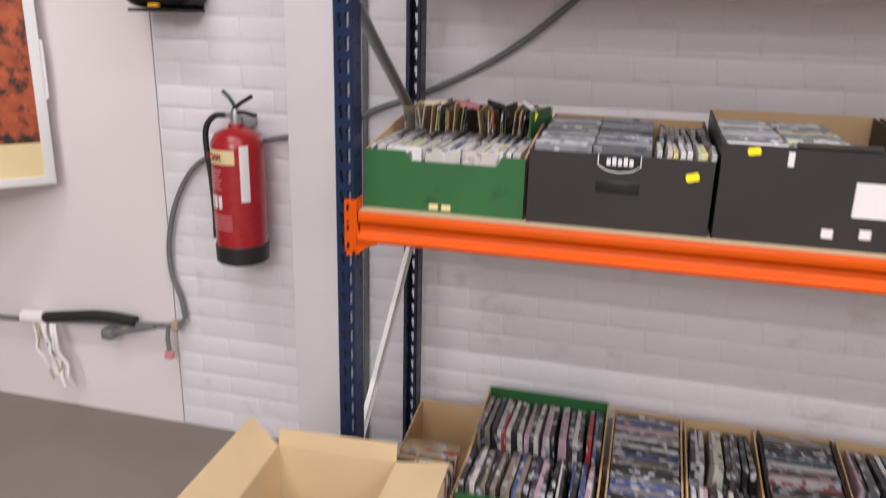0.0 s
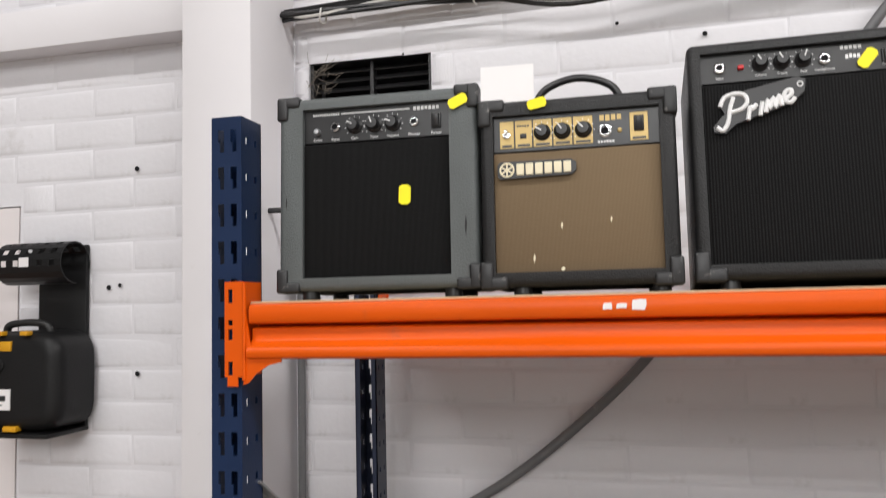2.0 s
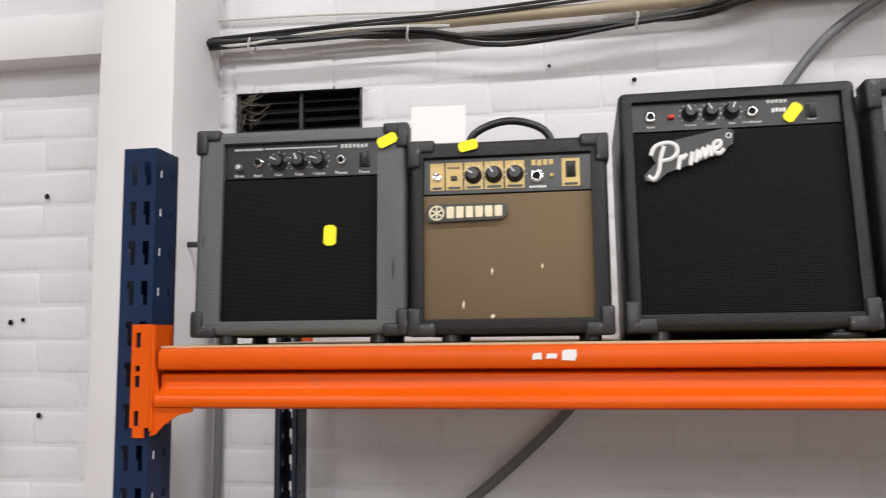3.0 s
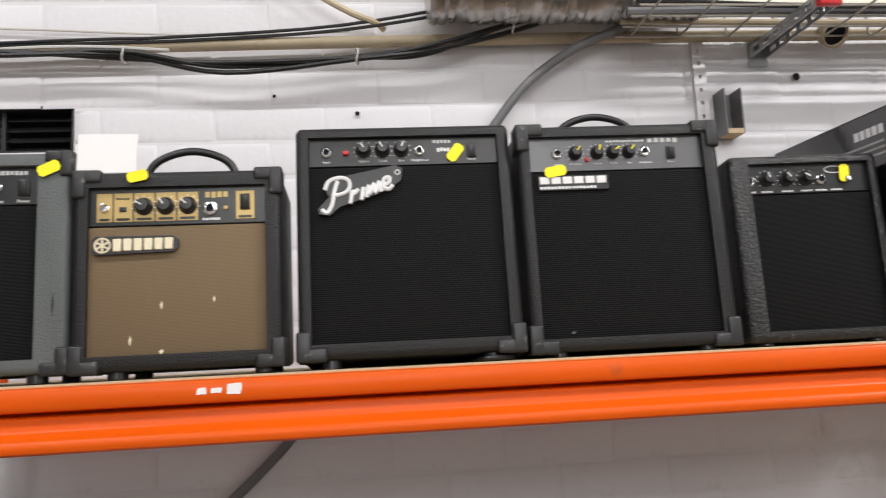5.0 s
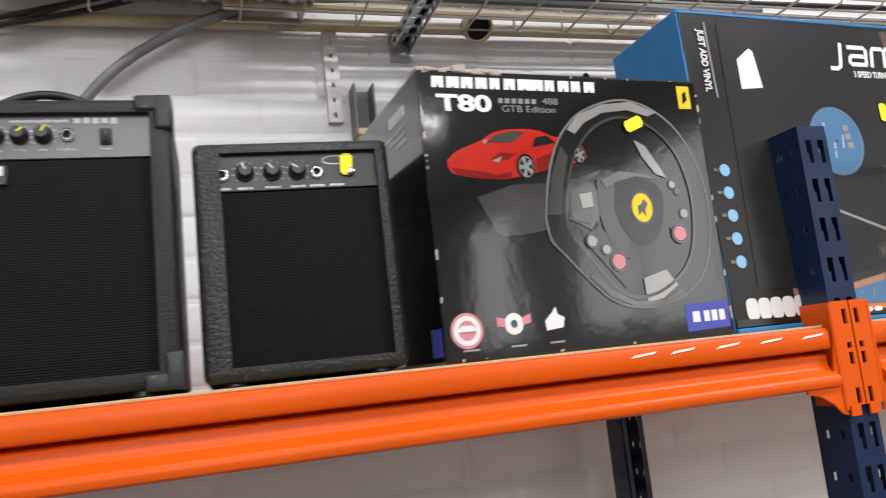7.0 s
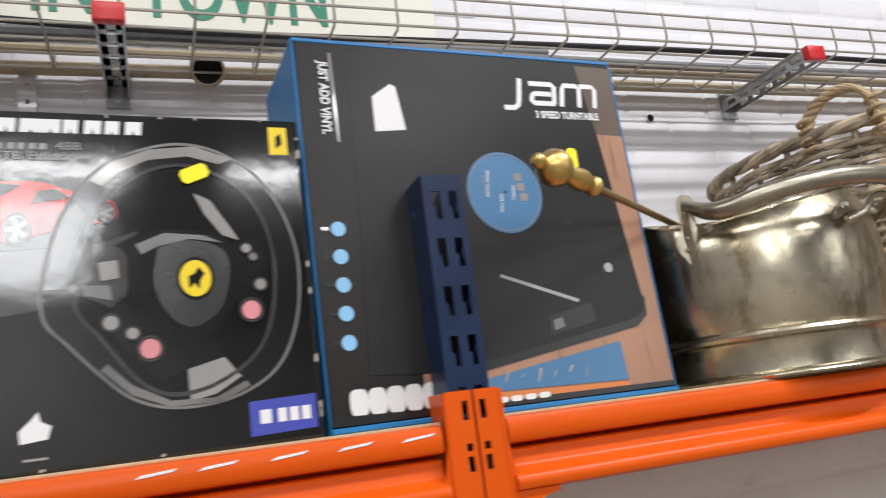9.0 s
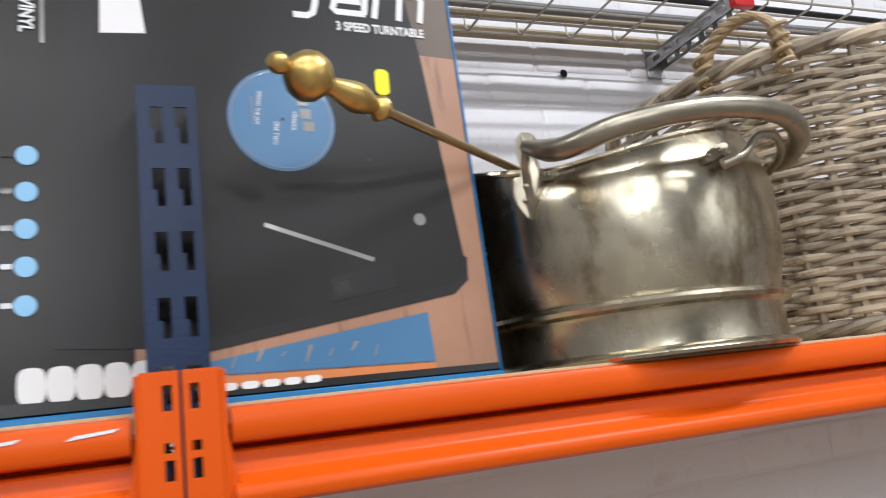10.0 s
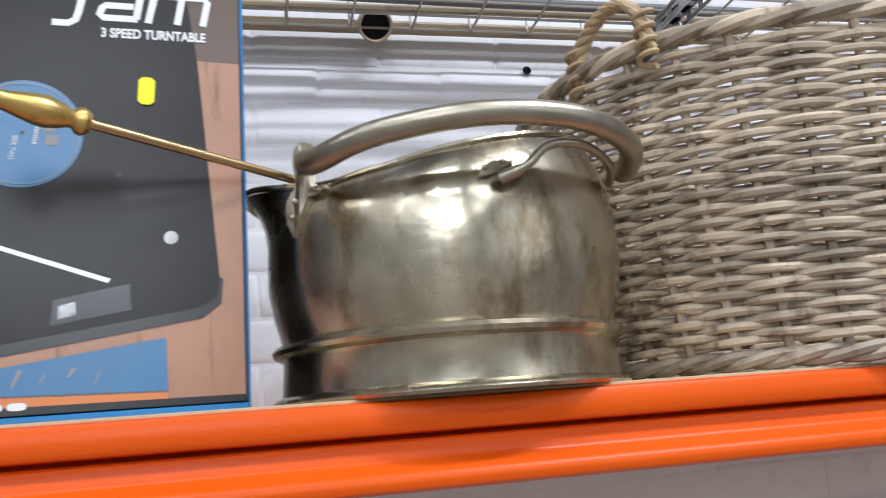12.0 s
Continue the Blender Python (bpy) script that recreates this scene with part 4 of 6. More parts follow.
printed("paddle", [(0.167, 0.148), (0.188, 0.147), (0.190, 0.134), (0.167, 0.139)], INK_RIM, g, 5)
printed("spoke", flowing([(0.294, 0.180), (0.313, 0.185), (0.325, 0.171), (0.322, 0.137), (0.306, 0.121), (0.295, 0.127)]), INK_DARK, g, 3)
printed("spoke", [(0.249, 0.071), (0.281, 0.079), (0.295, 0.061), (0.272, 0.048), (0.250, 0.044)], INK_LIGHT, g, 4)
printed("spoke", [(0.198, 0.137), (0.227, 0.093), (0.277, 0.095), (0.281, 0.079), (0.247, 0.070), (0.224, 0.062), (0.195, 0.096), (0.178, 0.115)], INK_DARK, g, 3)
printed("upper_paddle", [(0.262, 0.229), (0.277, 0.222), (0.296, 0.193), (0.301, 0.184), (0.286, 0.189), (0.271, 0.209)], INK_LIGHT, g, 4)
hub = printed("hub", flowing([(0.204, 0.184), (0.235, 0.195), (0.269, 0.192), (0.293, 0.183), (0.302, 0.154), (0.291, 0.121), (0.269, 0.097), (0.239, 0.092), (0.215, 0.109), (0.203, 0.142)]), INK_DARK, g, 4)
printed("hub_face", flowing([(0.229, 0.179), (0.257, 0.185), (0.285, 0.176), (0.291, 0.155), (0.281, 0.122), (0.256, 0.107), (0.236, 0.119), (0.224, 0.147)]), INK_HUB, hub, 5)
printed("hub_shine", [(0.210, 0.182), (0.235, 0.192), (0.269, 0.189), (0.286, 0.182), (0.257, 0.186), (0.229, 0.180), (0.215, 0.173)], INK_RIM, hub, 6)
em_x, em_z = 0.260, 0.150
printed("hub_ring", disc(em_x, em_z, 0.0165, 24, 0.0195), INK_DARK, hub, 6)
em = printed("emblem", disc(em_x, em_z, 0.0138, 24, 0.0165), INK_YELLOW, hub, 7)
printed("emblem_mark", [(em_x - 0.006, em_z - 0.009), (em_x - 0.001, em_z - 0.004), (em_x + 0.003, em_z - 0.010), (em_x + 0.004, em_z - 0.002), (em_x + 0.008, em_z + 0.004), (em_x + 0.003, em_z + 0.010), (em_x - 0.001, em_z + 0.004), (em_x - 0.006, em_z + 0.002)], INK_DARK, em, 8)
for x, z, r, ink in ((0.188, 0.115, 0.0062, INK_LIGHT), (0.205, 0.105, 0.0050, INK_LIGHT), (0.219, 0.091, 0.0085, INK_PINK), (0.308, 0.119, 0.0085, INK_PINK), (0.318, 0.142, 0.0050, INK_LIGHT), (0.307, 0.176, 0.0042, INK_LIGHT), (0.313, 0.168, 0.0036, INK_RIM)):
    printed("button_picture", disc(x, z, r, 16), ink, g, 6)
    band("button_ring", disc(x, z, r * 1.35, 16), disc(x, z, r * 1.1, 16), INK_MID, g, 6)
# badges along the bottom and the corner
printed("corner_badge", [(0.337, 0.268), (0.355, 0.268), (0.355, 0.296), (0.337, 0.296)], INK_YELLOW, g, 1)
printed("corner_mark", [(0.343, 0.274), (0.350, 0.279), (0.349, 0.290), (0.344, 0.286)], INK_DARK, g, 2)
bd = printed("console_badge", [(0.300, 0.008), (0.361, 0.010), (0.361, 0.040), (0.300, 0.038)], INK_BLUE, g, 1)
for x, w in ((0.309, 0.010), (0.325, 0.008), (0.336, 0.008), (0.347, 0.008)):
    printed("badge_block", [(x, 0.018), (x + w, 0.018), (x + w, 0.030), (x, 0.030)], WHITE, bd, 2)
ic = printed("icon", disc(0.026, 0.031, 0.018), INK_PINK, g, 1)
band("icon_ring", disc(0.026, 0.031, 0.015), disc(0.026, 0.031, 0.010), WHITE, ic, 2)
printed("icon_bar", [(0.014, 0.030), (0.038, 0.030), (0.032, 0.036), (0.020, 0.036)], WHITE, ic, 3)
ic = printed("icon", disc(0.080, 0.034, 0.011), WHITE, g, 1)
printed("icon_bar", [(0.060, 0.033), (0.070, 0.031), (0.070, 0.040), (0.060, 0.042)], INK_PINK, g, 2)
printed("icon_bar", [(0.090, 0.032), (0.100, 0.034), (0.100, 0.043), (0.090, 0.040)], INK_PINK, g, 2)
printed("icon_hole", disc(0.080, 0.034, 0.004), INK_DARK, ic, 2)
printed("icon", [(0.118, 0.024), (0.138, 0.026), (0.141, 0.036), (0.133, 0.040), (0.131, 0.048), (0.126, 0.042), (0.117, 0.034)], WHITE, g, 1)
for x in (0.020, 0.074, 0.120):
    printed("caption_bar", [(x, 0.0105), (x + 0.018, 0.0105), (x + 0.018, 0.0125), (x, 0.0125)], INK_LIGHT, g, 1)
price_label(g, 0.264, 0.247, 68, -0.0042, 0.014, 0.026)
# side of the carton
side = box(bmesh.new(), (-0.0006, 0.006, 0.008), (0.0004, 0.034, 0.036))
part("side_badge", side, INK_BLUE, g)
for i in range(5):
    part("side_lettering", box(bmesh.new(), (-0.0006, 0.05 + i * 0.012, BH - 0.034), (0.0004, 0.059 + i * 0.012, BH - 0.022)), WHITE, g)
for i in range(3):
    part("side_lettering", box(bmesh.new(), (-0.0006, 0.05, BH - 0.046 - i * 0.008), (0.0004, 0.13 - i * 0.02, BH - 0.043 - i * 0.008)), INK_LIGHT, g)

# record player box
CHAR = mat("charcoal_printed_card", (0.021, 0.0185, 0.0175), 0.34, vary=0.55, scale=5, grain=0.12, grain_scale=25, coat=0.10, spec=0.25, dirt=(0.030, 0.022, 0.018), dirt_scale=4, dirt_cut=(0.5, 0.75))
CHAR_LIGHT = mat("grey_printed_card", (0.0215, 0.0205, 0.0205), 0.34, vary=0.4, scale=6, coat=0.10, spec=0.25, grain=0.12, grain_scale=25)
CHAR_DARK = mat("black_printed_card", (0.009, 0.0085, 0.0085), 0.3, vary=0.3, scale=8, coat=0.25)
CHAR_BROWN = mat("brown_printed_card", (0.11, 0.075, 0.055), 0.34, vary=0.4, scale=9, coat=0.25)
BLUECARD = mat("bright_blue_card", (0.010, 0.165, 0.42), 0.4, vary=0.15, scale=10, coat=0.2, dirt=(0.2, 0.4, 0.6), dirt_scale=60, dirt_cut=(0.70, 0.74))
DISCBLUE = mat("dusty_blue_ink", (0.060, 0.175, 0.34), 0.34, vary=0.12, scale=9, coat=0.2)
WOODINK = mat("wood_print", (0.36, 0.19, 0.115), 0.36, vary=0.4, scale=9, coat=0.2, dirt=(0.15, 0.075, 0.045), dirt_scale=14, dirt_cut=(0.56, 0.72), stretch=(5, 1, 0.6))
ORANGEINK = mat("orange_ink", (0.60, 0.20, 0.06), 0.36, vary=0.1)
JW, JH, JD = 0.412, 0.414, 0.15
j = thing("record_player_box", pose(1.165, 1.693, SHELF, -2, 0, 3.2) @ Matrix.Diagonal((1.008, 1, 1.032, 1)), "dark grey printed box of a record player, bright blue edges", "box")
carton = part("carton", box(bmesh.new(), (0.001, 0.0, 0.006), (JW - 0.001, JD, JH - 0.003), 0.002, 2), CHAR, j)
carton.data.shade_flat()
for name, lo, hi in (("lid_edge", (0, -0.004, 0.0), (JW, JD, 0.0055)), ("lid_edge", (0, -0.001, JH - 0.005), (JW, JD + 0.001, JH)), ("lid_side", (-0.0015, 0.001, 0.0), (0.0015, JD, JH)), ("lid_side", (JW - 0.0015, 0.0, 0.0), (JW + 0.0012, 0.006, JH))):
    part(name, box(bmesh.new(), lo, hi, 0.001, 1), BLUECARD, j, "bright blue card edge")
printed("dark_band", [(0.002, 0.007), (JW - 0.003, 0.007), (JW - 0.003, 0.0125), (0.100, 0.0135), (0.002, 0.016)], CHAR_DARK, j, 4)
printed("wood_panel", [(0.100, 0.012), (JW - 0.003, 0.011), (JW - 0.003, 0.312), (0.350, 0.314), (0.340, 0.150), (0.100, 0.060)], WOODINK, j, 1)
printed("wood_shade", [(0.350, 0.314), (JW - 0.003, 0.312), (JW - 0.003, 0.404), (0.345, 0.405)], CHAR_BROWN, j, 1)
printed("picture_ground", [(0.045, 0.052), (0.130, 0.046), (0.372, 0.086), (0.386, 0.094), (0.389, 0.112), (0.372, 0.310), (0.358, 0.405), (0.060, 0.400)], CHAR_LIGHT, j, 2)
printed("turntable_edge", [(0.130, 0.038), (0.374, 0.077), (0.390, 0.089), (0.392, 0.110), (0.389, 0.112), (0.386, 0.094), (0.372, 0.086), (0.130, 0.047)], CHAR_DARK, j, 3)
printed("blue_picture", [(0.135, 0.031), (0.345, 0.062), (0.347, 0.019), (0.170, 0.023)], DISCBLUE, j, 3)
for i in range(7):
    x = 0.17 + i * 0.02
    printed("white_streak", [(x, 0.028 + (i % 3) * 0.003), (x + 0.0012, 0.0275 + (i % 3) * 0.003), (x + 0.005 + 0.003 * (i % 2), 0.037 + (i % 2) * 0.004), (x + 0.004, 0.0375 + (i % 2) * 0.004)], INK_LIGHT, j, 4)
printed("orange_strip", [(0.112, 0.0105), (0.347, 0.0095), (0.347, 0.0175), (0.165, 0.0215), (0.130, 0.0300), (0.112, 0.0320)], ORANGEINK, j, 3)
for k in range(6):  # plain white blobs for a product name
    printed("name_blob", rounded(0.030 + k * 0.019, 0.027 - 0.0002 * k, 0.0095, 0.013, 3.2, 20), WHITE, j, 3)
for k in range(6):
    printed("name_blob", rounded(0.150 + k * 0.017, 0.0135, 0.007, 0.003, 3.2, 14), WHITE, j, 5)
lab = printed("record_label", disc(0.229, 0.239, 0.048, 40), DISCBLUE, j, 3)
printed("label_hole", disc(0.229, 0.239, 0.0018, 10), CHAR_DARK, lab, 4)
band("label_line", disc(0.229, 0.239, 0.0455, 40), disc(0.229, 0.239, 0.0447, 40), INK_LIGHT, lab, 4)
for k, (x, z, w, h) in enumerate([(0.252, 0.233, 0.010, 0.009), (0.250, 0.245, 0.010, 0.009), (0.248, 0.257, 0.010, 0.009), (0.203, 0.246, 0.0012, 0.026)]):
    printed("label_block", [(x - w / 2, z - h / 2), (x + w / 2, z - h / 2), (x + w / 2, z + h / 2), (x - w / 2, z + h / 2)], INK_LIGHT, lab, 4)
DOWN = Matrix.Rotation(radians(98), 4, "Y") @ FACE
letters("lettering", "SIDE TWO", 0.0058, pose(0.222, -0.0014, 0.226) @ DOWN, WHITE, lab, 0.0001, squash=0.8)
letters("lettering", "SPREAD THE JAM", 0.0052, pose(0.208, -0.0014, 0.249) @ DOWN, WHITE, lab, 0.0001, squash=0.8)
letters("lettering", "classics", 0.0070, pose(0.240, -0.0014, 0.238) @ DOWN, WHITE, lab, 0.0001, squash=0.9)
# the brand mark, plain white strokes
def ribbon(points, width):
    """An open stroke of even width through its points."""
    pts = [Vector(p) for p in points]
    left, right = [], []
    for i, p in enumerate(pts):
        a, b = pts[max(i - 1, 0)], pts[min(i + 1, len(pts) - 1)]
        d = (b - a).normalized() * width / 2
        left.append((p.x - d.y, p.y + d.x))
        right.append((p.x + d.y, p.y - d.x))
    return left + right[::-1]


strokes = [[(0.2480, 0.3439), (0.2616, 0.3439), (0.2673, 0.3476), (0.2695, 0.3550), (0.2746, 0.3822)],
           [(0.2866, 0.3766), (0.3184, 0.3766), (0.3218, 0.3735), (0.3184, 0.3513)], [(0.3195, 0.3513), (0.2900, 0.3513), (0.2871, 0.3544), (0.2894, 0.3612), (0.2923, 0.3637), (0.3161, 0.3637)],
           [(0.3286, 0.3482), (0.3332, 0.3711), (0.3366, 0.3766), (0.3547, 0.3766), (0.3581, 0.3729), (0.3542, 0.3482)], [(0.3598, 0.3766), (0.3775, 0.3766), (0.3814, 0.3729), (0.3769, 0.3482)]]
for s in strokes:
    printed("brand_stroke", ribbon(s, 0.0062), WHITE, j, 3)
letters("lettering", "3 SPEED TURNTABLE", 0.0125, pose(0.334, -0.0012, 0.336) @ FACE, WHITE, j, 0.0002, squash=0.78, bold=0.0004)
letters("lettering", "JUST ADD VINYL", 0.014, pose(0.029, -0.0012, 0.345) @ Matrix.Rotation(radians(92), 4, "Y") @ FACE, WHITE, j, 0.0002, squash=0.8, bold=0.0004)
printed("side_bar", [(0.038, 0.295), (0.041, 0.295), (0.041, 0.398), (0.038, 0.398)], INK_LIGHT, j, 3)
printed("white_label", [(0.082, 0.308), (0.118, 0.311), (0.112, 0.362), (0.106, 0.365), (0.083, 0.349)], PAPER, j, 3, "torn white paper label")
for k in range(5):
    printed("feature_dot", disc(0.028 - 0.0004 * k, 0.200 - k * 0.0288, 0.0078, 20), mat("pale_blue_ink", (0.25, 0.50, 0.75), 0.4) if k == 0 else bpy.data.materials["pale_blue_ink"], j, 3)
    printed("dot_caption", [(0.010, 0.1985 - k * 0.0288), (0.018, 0.1985 - k * 0.0288), (0.018, 0.2025 - k * 0.0288), (0.010, 0.2025 - k * 0.0288)], INK_MID, j, 3)
printed("tone_arm", [(0.205, 0.142), (0.299, 0.109), (0.301, 0.1125), (0.206, 0.1455)], INK_LIGHT, j, 3)
printed("arm_rest", disc(0.349, 0.147, 0.0058), INK_LIGHT, j, 3)
printed("headshell", [(0.256, 0.075), (0.318, 0.086), (0.316, 0.108), (0.258, 0.096)], CHAR_DARK, j, 3)
printed("headshell_mark", [(0.262, 0.080), (0.276, 0.083), (0.274, 0.094), (0.262, 0.091)], INK_MID, j, 4)
printed("spindle", disc(0.306, 0.203, 0.0028, 12), INK_MID, j, 3)
price_label(j, 0.328, 0.281, 2, -0.0022, 0.014, 0.026)

# ---- coal scuttle with a brass-handled tool ----
SCUTTLE = mat("dull_brass_nickel", (0.50, 0.455, 0.35), 0.27, metal=1.0, vary=0.5, scale=14, grain=0.55, grain_scale=22, rough_vary=0.17, dirt=(0.27, 0.215, 0.135), dirt_scale=9, dirt_cut=(0.50, 0.62), stretch=(1.6, 1.6, 0.7))
BRASS = mat("polished_brass", (0.64, 0.45, 0.15), 0.36, metal=1.0, vary=0.12, scale=30, dirt=(0.35, 0.22, 0.06), dirt_scale=60, dirt_cut=(0.55, 0.75))
RODBRASS = mat("aged_brass_rod", (0.46, 0.33, 0.17), 0.33, metal=1.0, vary=0.2, scale=40)
BAIL = mat("dull_grey_brass", (0.37, 0.335, 0.265), 0.36, metal=1.0, vary=0.3, scale=40, grain=0.2, grain_scale=120, dirt=(0.14, 0.115, 0.08), dirt_scale=70, dirt_cut=(0.62, 0.72))
HINGE = mat("tarnished_hinge", (0.44, 0.40, 0.31), 0.36, metal=1.0, vary=0.3, scale=40)
SX, SY = 1.776, 1.797
sc = thing("coal_scuttle", pose(SX, SY, SHELF), "dented dull brass helmet coal scuttle with bail handle", "coal scuttle")
fb = bmesh.new()
lathe(fb, [(0.158, 0), (0.175, 0), (0.177, 0.003), (0.175, 0.006), (0.168, 0.009), (0.166, 0.040), (0.168, 0.044), (0.175, 0.047), (0.177, 0.051), (0.174, 0.055), (0.166, 0.057), (0.158, 0.057)], None, 56)
part("foot_ring", fb, SCUTTLE, sc)
prof = [(0.163, 0.050), (0.1665, 0.058), (0.1735, 0.085), (0.1785, 0.115), (0.1790, 0.140), (0.1785, 0.160), (0.1760, 0.180), (0.1705, 0.198), (0.1630, 0.213), (0.1565, 0.226)]
bm = bmesh.new()
rings, N = [], 144


def scuttle_point(r, z, th, inner=0.0):
    up = min(1.0, max(0.0, (z - 0.13) / 0.096))
    d = (th - math.pi + math.pi) % math.tau - math.pi
    spout = math.exp(-(abs(d) / 0.50) ** 2.2)
    tall = z + up ** 2 * (0.018 - 0.062 * (1 + math.cos(d)) / 2 + 0.026 * spout)
    rad = r * (1 + (0.27 * up ** 3.2 - 0.03 * up * (1 - up)) * spout) - inner
    p = Vector((rad * math.cos(th), rad * math.sin(th), tall))
    return p + p.normalized() * (0.0022 * noise.noise(p * 21) + 0.0009 * noise.noise(p * 60)) * (1 - up * 0.5)


for r, z in prof + [(r - 0.002, z) for r, z in prof[::-1]]:
    rings.append([bm.verts.new(scuttle_point(r, z, math.pi + k * math.tau / N)) for k in range(N)])
for a_, b_ in zip(rings, rings[1:]):
    for k in range(N):
        bm.faces.new((a_[k], a_[(k + 1) % N], b_[(k + 1) % N], b_[k]))
bm.faces.new(rings[-1])
bmesh.ops.recalc_face_normals(bm, faces=bm.faces)
part("bowl", bm, SCUTTLE, sc)
rim_pts = [scuttle_point(0.1570, 0.226, k * math.tau / N) for k in range(N)]
part("rolled_rim", tube(bmesh.new(), rim_pts, 0.0035, 8, True), SCUTTLE, sc)
# bail handle folded towards the room
HINGE_AT = 213
H1, H2 = scuttle_point(0.1625, 0.226, radians(HINGE_AT)) + Vector((0, 0, 0.026)), Vector((1.930 - SX, 1.700 - SY, 2.016 - SHELF))
bail = smooth_path([H1, (1.637 - SX, 1.652 - SY, 2.010 - SHELF), (1.684 - SX, 1.612 - SY, 2.020 - SHELF), (1.770 - SX, 1.590 - SY, 2.030 - SHELF), (1.858 - SX, 1.600 - SY, 2.031 - SHELF), (1.920 - SX, 1.638 - SY, 2.022 - SHELF), (1.938 - SX, 1.684 - SY, 2.012 - SHELF), H2], 8)
part("bail_handle", tube(bmesh.new(), bail, [0.0065 + 0.0045 * min(1, min(i, len(bail) - 1 - i) / 6) for i in range(len(bail))], 14), BAIL, sc)


def on_bowl(th, z, lift=0.0025):
    """A point just outside the bowl; above the rim it goes straight up."""
    for (r0, z0), (r1, z1) in zip(prof, prof[1:]):
        if z0 <= z <= z1:
            return scuttle_point(r0 + (r1 - r0) * (z - z0) / (z1 - z0) + lift, z, th)
    p = scuttle_point(prof[-1][0] + lift, prof[-1][1], th)
    return p + Vector((0, 0, z - prof[-1][1]))


def draped(outline, th, z):
    bm = bmesh.new()
    lo = [bm.verts.new(on_bowl(th + u / 0.165, z + v, 0.0004)) for u, v in outline]
    hi = [bm.verts.new(on_bowl(th + u / 0.165, z + v, 0.0056)) for u, v in outline]
    n = len(outline)
    for i in range(n):
        bm.faces.new((lo[i], lo[(i + 1) % n], hi[(i + 1) % n], hi[i]))
    bmesh.ops.triangulate(bm, faces=[bm.faces.new(hi), bm.faces.new(lo[::-1])])
    bmesh.ops.recalc_face_normals(bm, faces=bm.faces)
    return bm


plate = [(-0.002, 0.050), (0.005, 0.049), (0.009, 0.042), (0.007, 0.034), (0.004, 0.028), (0.004, 0.020), (0.008, 0.012), (0.016, 0.015), (0.022, 0.010), (0.024, 0.002), (0.019, -0.006), (0.011, -0.006),
         (0.010, -0.014), (0.006, -0.026), (-0.001, -0.044), (-0.009, -0.030), (-0.013, -0.016), (-0.011, -0.004), (-0.007, 0.008), (-0.006, 0.020), (-0.008, 0.034), (-0.007, 0.044)]
part("hinge_plate", draped([(u * 1.15, v * 1.3) for u, v in plate], radians(HINGE_AT), 0.202), HINGE, sc, "riveted trefoil hinge plate")
part("grip_plate", draped([(0.020 * math.cos(q * math.tau / 16) * (1 if math.cos(q * math.tau / 16) > 0 else 0.8), 0.007 * math.sin(q * math.tau / 16) + 0.010 * math.cos(q * math.tau / 16)) for q in range(16)], radians(-86), 0.190), HINGE, sc)
grip = smooth_path([(1.787 - SX, 1.612 - SY, 1.982 - SHELF), (1.808 - SX, 1.605 - SY, 1.990 - SHELF), (1.832 - SX, 1.609 - SY, 2.010 - SHELF), (1.868 - SX, 1.620 - SY, 2.014 - SHELF), (1.907 - SX, 1.655 - SY, 2.008 - SHELF), (1.922 - SX, 1.69 - SY, 2.000 - SHELF)], 6)
part("side_grip", tube(bmesh.new(), grip, [0.0055] * 5 + [0.0042] * (len(grip) - 5), 10), BAIL, sc)
for th, z in ((-90, 0.186), (-84.5, 0.192), (HINGE_AT + 6.5, 0.208), (HINGE_AT - 0.5, 0.190), (HINGE_AT - 1, 0.168)):
    rv = bmesh.new()
    bmesh.ops.create_icosphere(rv, subdivisions=2, radius=0.0030, matrix=Matrix.Translation(on_bowl(radians(th), z, 0.0058)))
    part("rivet", rv, SCUTTLE, sc)

tip, neck, end = Vector((1.363, 1.575, 2.047)), Vector((1.465, 1.635, 2.036)), Vector((1.640, 1.738, 2.002))
tool = thing("hearth_shovel", Matrix.Translation(tip) @ (neck - tip).to_track_quat("Z", "Y").to_matrix().to_4x4(), "hearth shovel with turned polished brass handle leaning in scuttle", "hearth tool")
bm = bmesh.new()
lathe(bm, [(0.0001, 0), (0.005, 0.001), (0.0082, 0.006), (0.0082, 0.010), (0.006, 0.0145), (0.0050, 0.017), (0.012, 0.021), (0.0185, 0.029), (0.0200, 0.036), (0.0180, 0.044), (0.012, 0.051), (0.0075, 0.055), (0.0075, 0.060), (0.0095, 0.068), (0.0120, 0.080), (0.0125, 0.088), (0.0100, 0.098), (0.0075, 0.104), (0.0070, 0.107), (0.0105, 0.110), (0.0115, 0.114), (0.0085, 0.119), (0.0001, 0.119)], None, 28)
part("turned_handle", bm, BRASS, tool, "turned polished brass handle")
part("rod", tube(bmesh.new(), [(0, 0, 0.117), (0, 0, 0.35)], 0.0042, 12), RODBRASS, tool)

# ---- wicker basket ----
WICKER = mat("grey_brown_wicker", (0.42, 0.345, 0.25), 0.55, vary=0.65, scale=22, grain=0.3, grain_scale=150, random_tint=0.35, dirt=(0.17, 0.125, 0.085), dirt_scale=34, dirt_cut=(0.52, 0.66))
ROPE = mat("straw_rope", (0.44, 0.32, 0.18), 0.7, vary=0.3, scale=60, grain=0.4, grain_scale=200)
BX, BY, BTOP = 2.325, 1.885, 0.345
bk = thing("wicker_basket", pose(BX, BY, SHELF), "large grey-brown wicker log basket with rope handles", "basket")
STAKES = 36


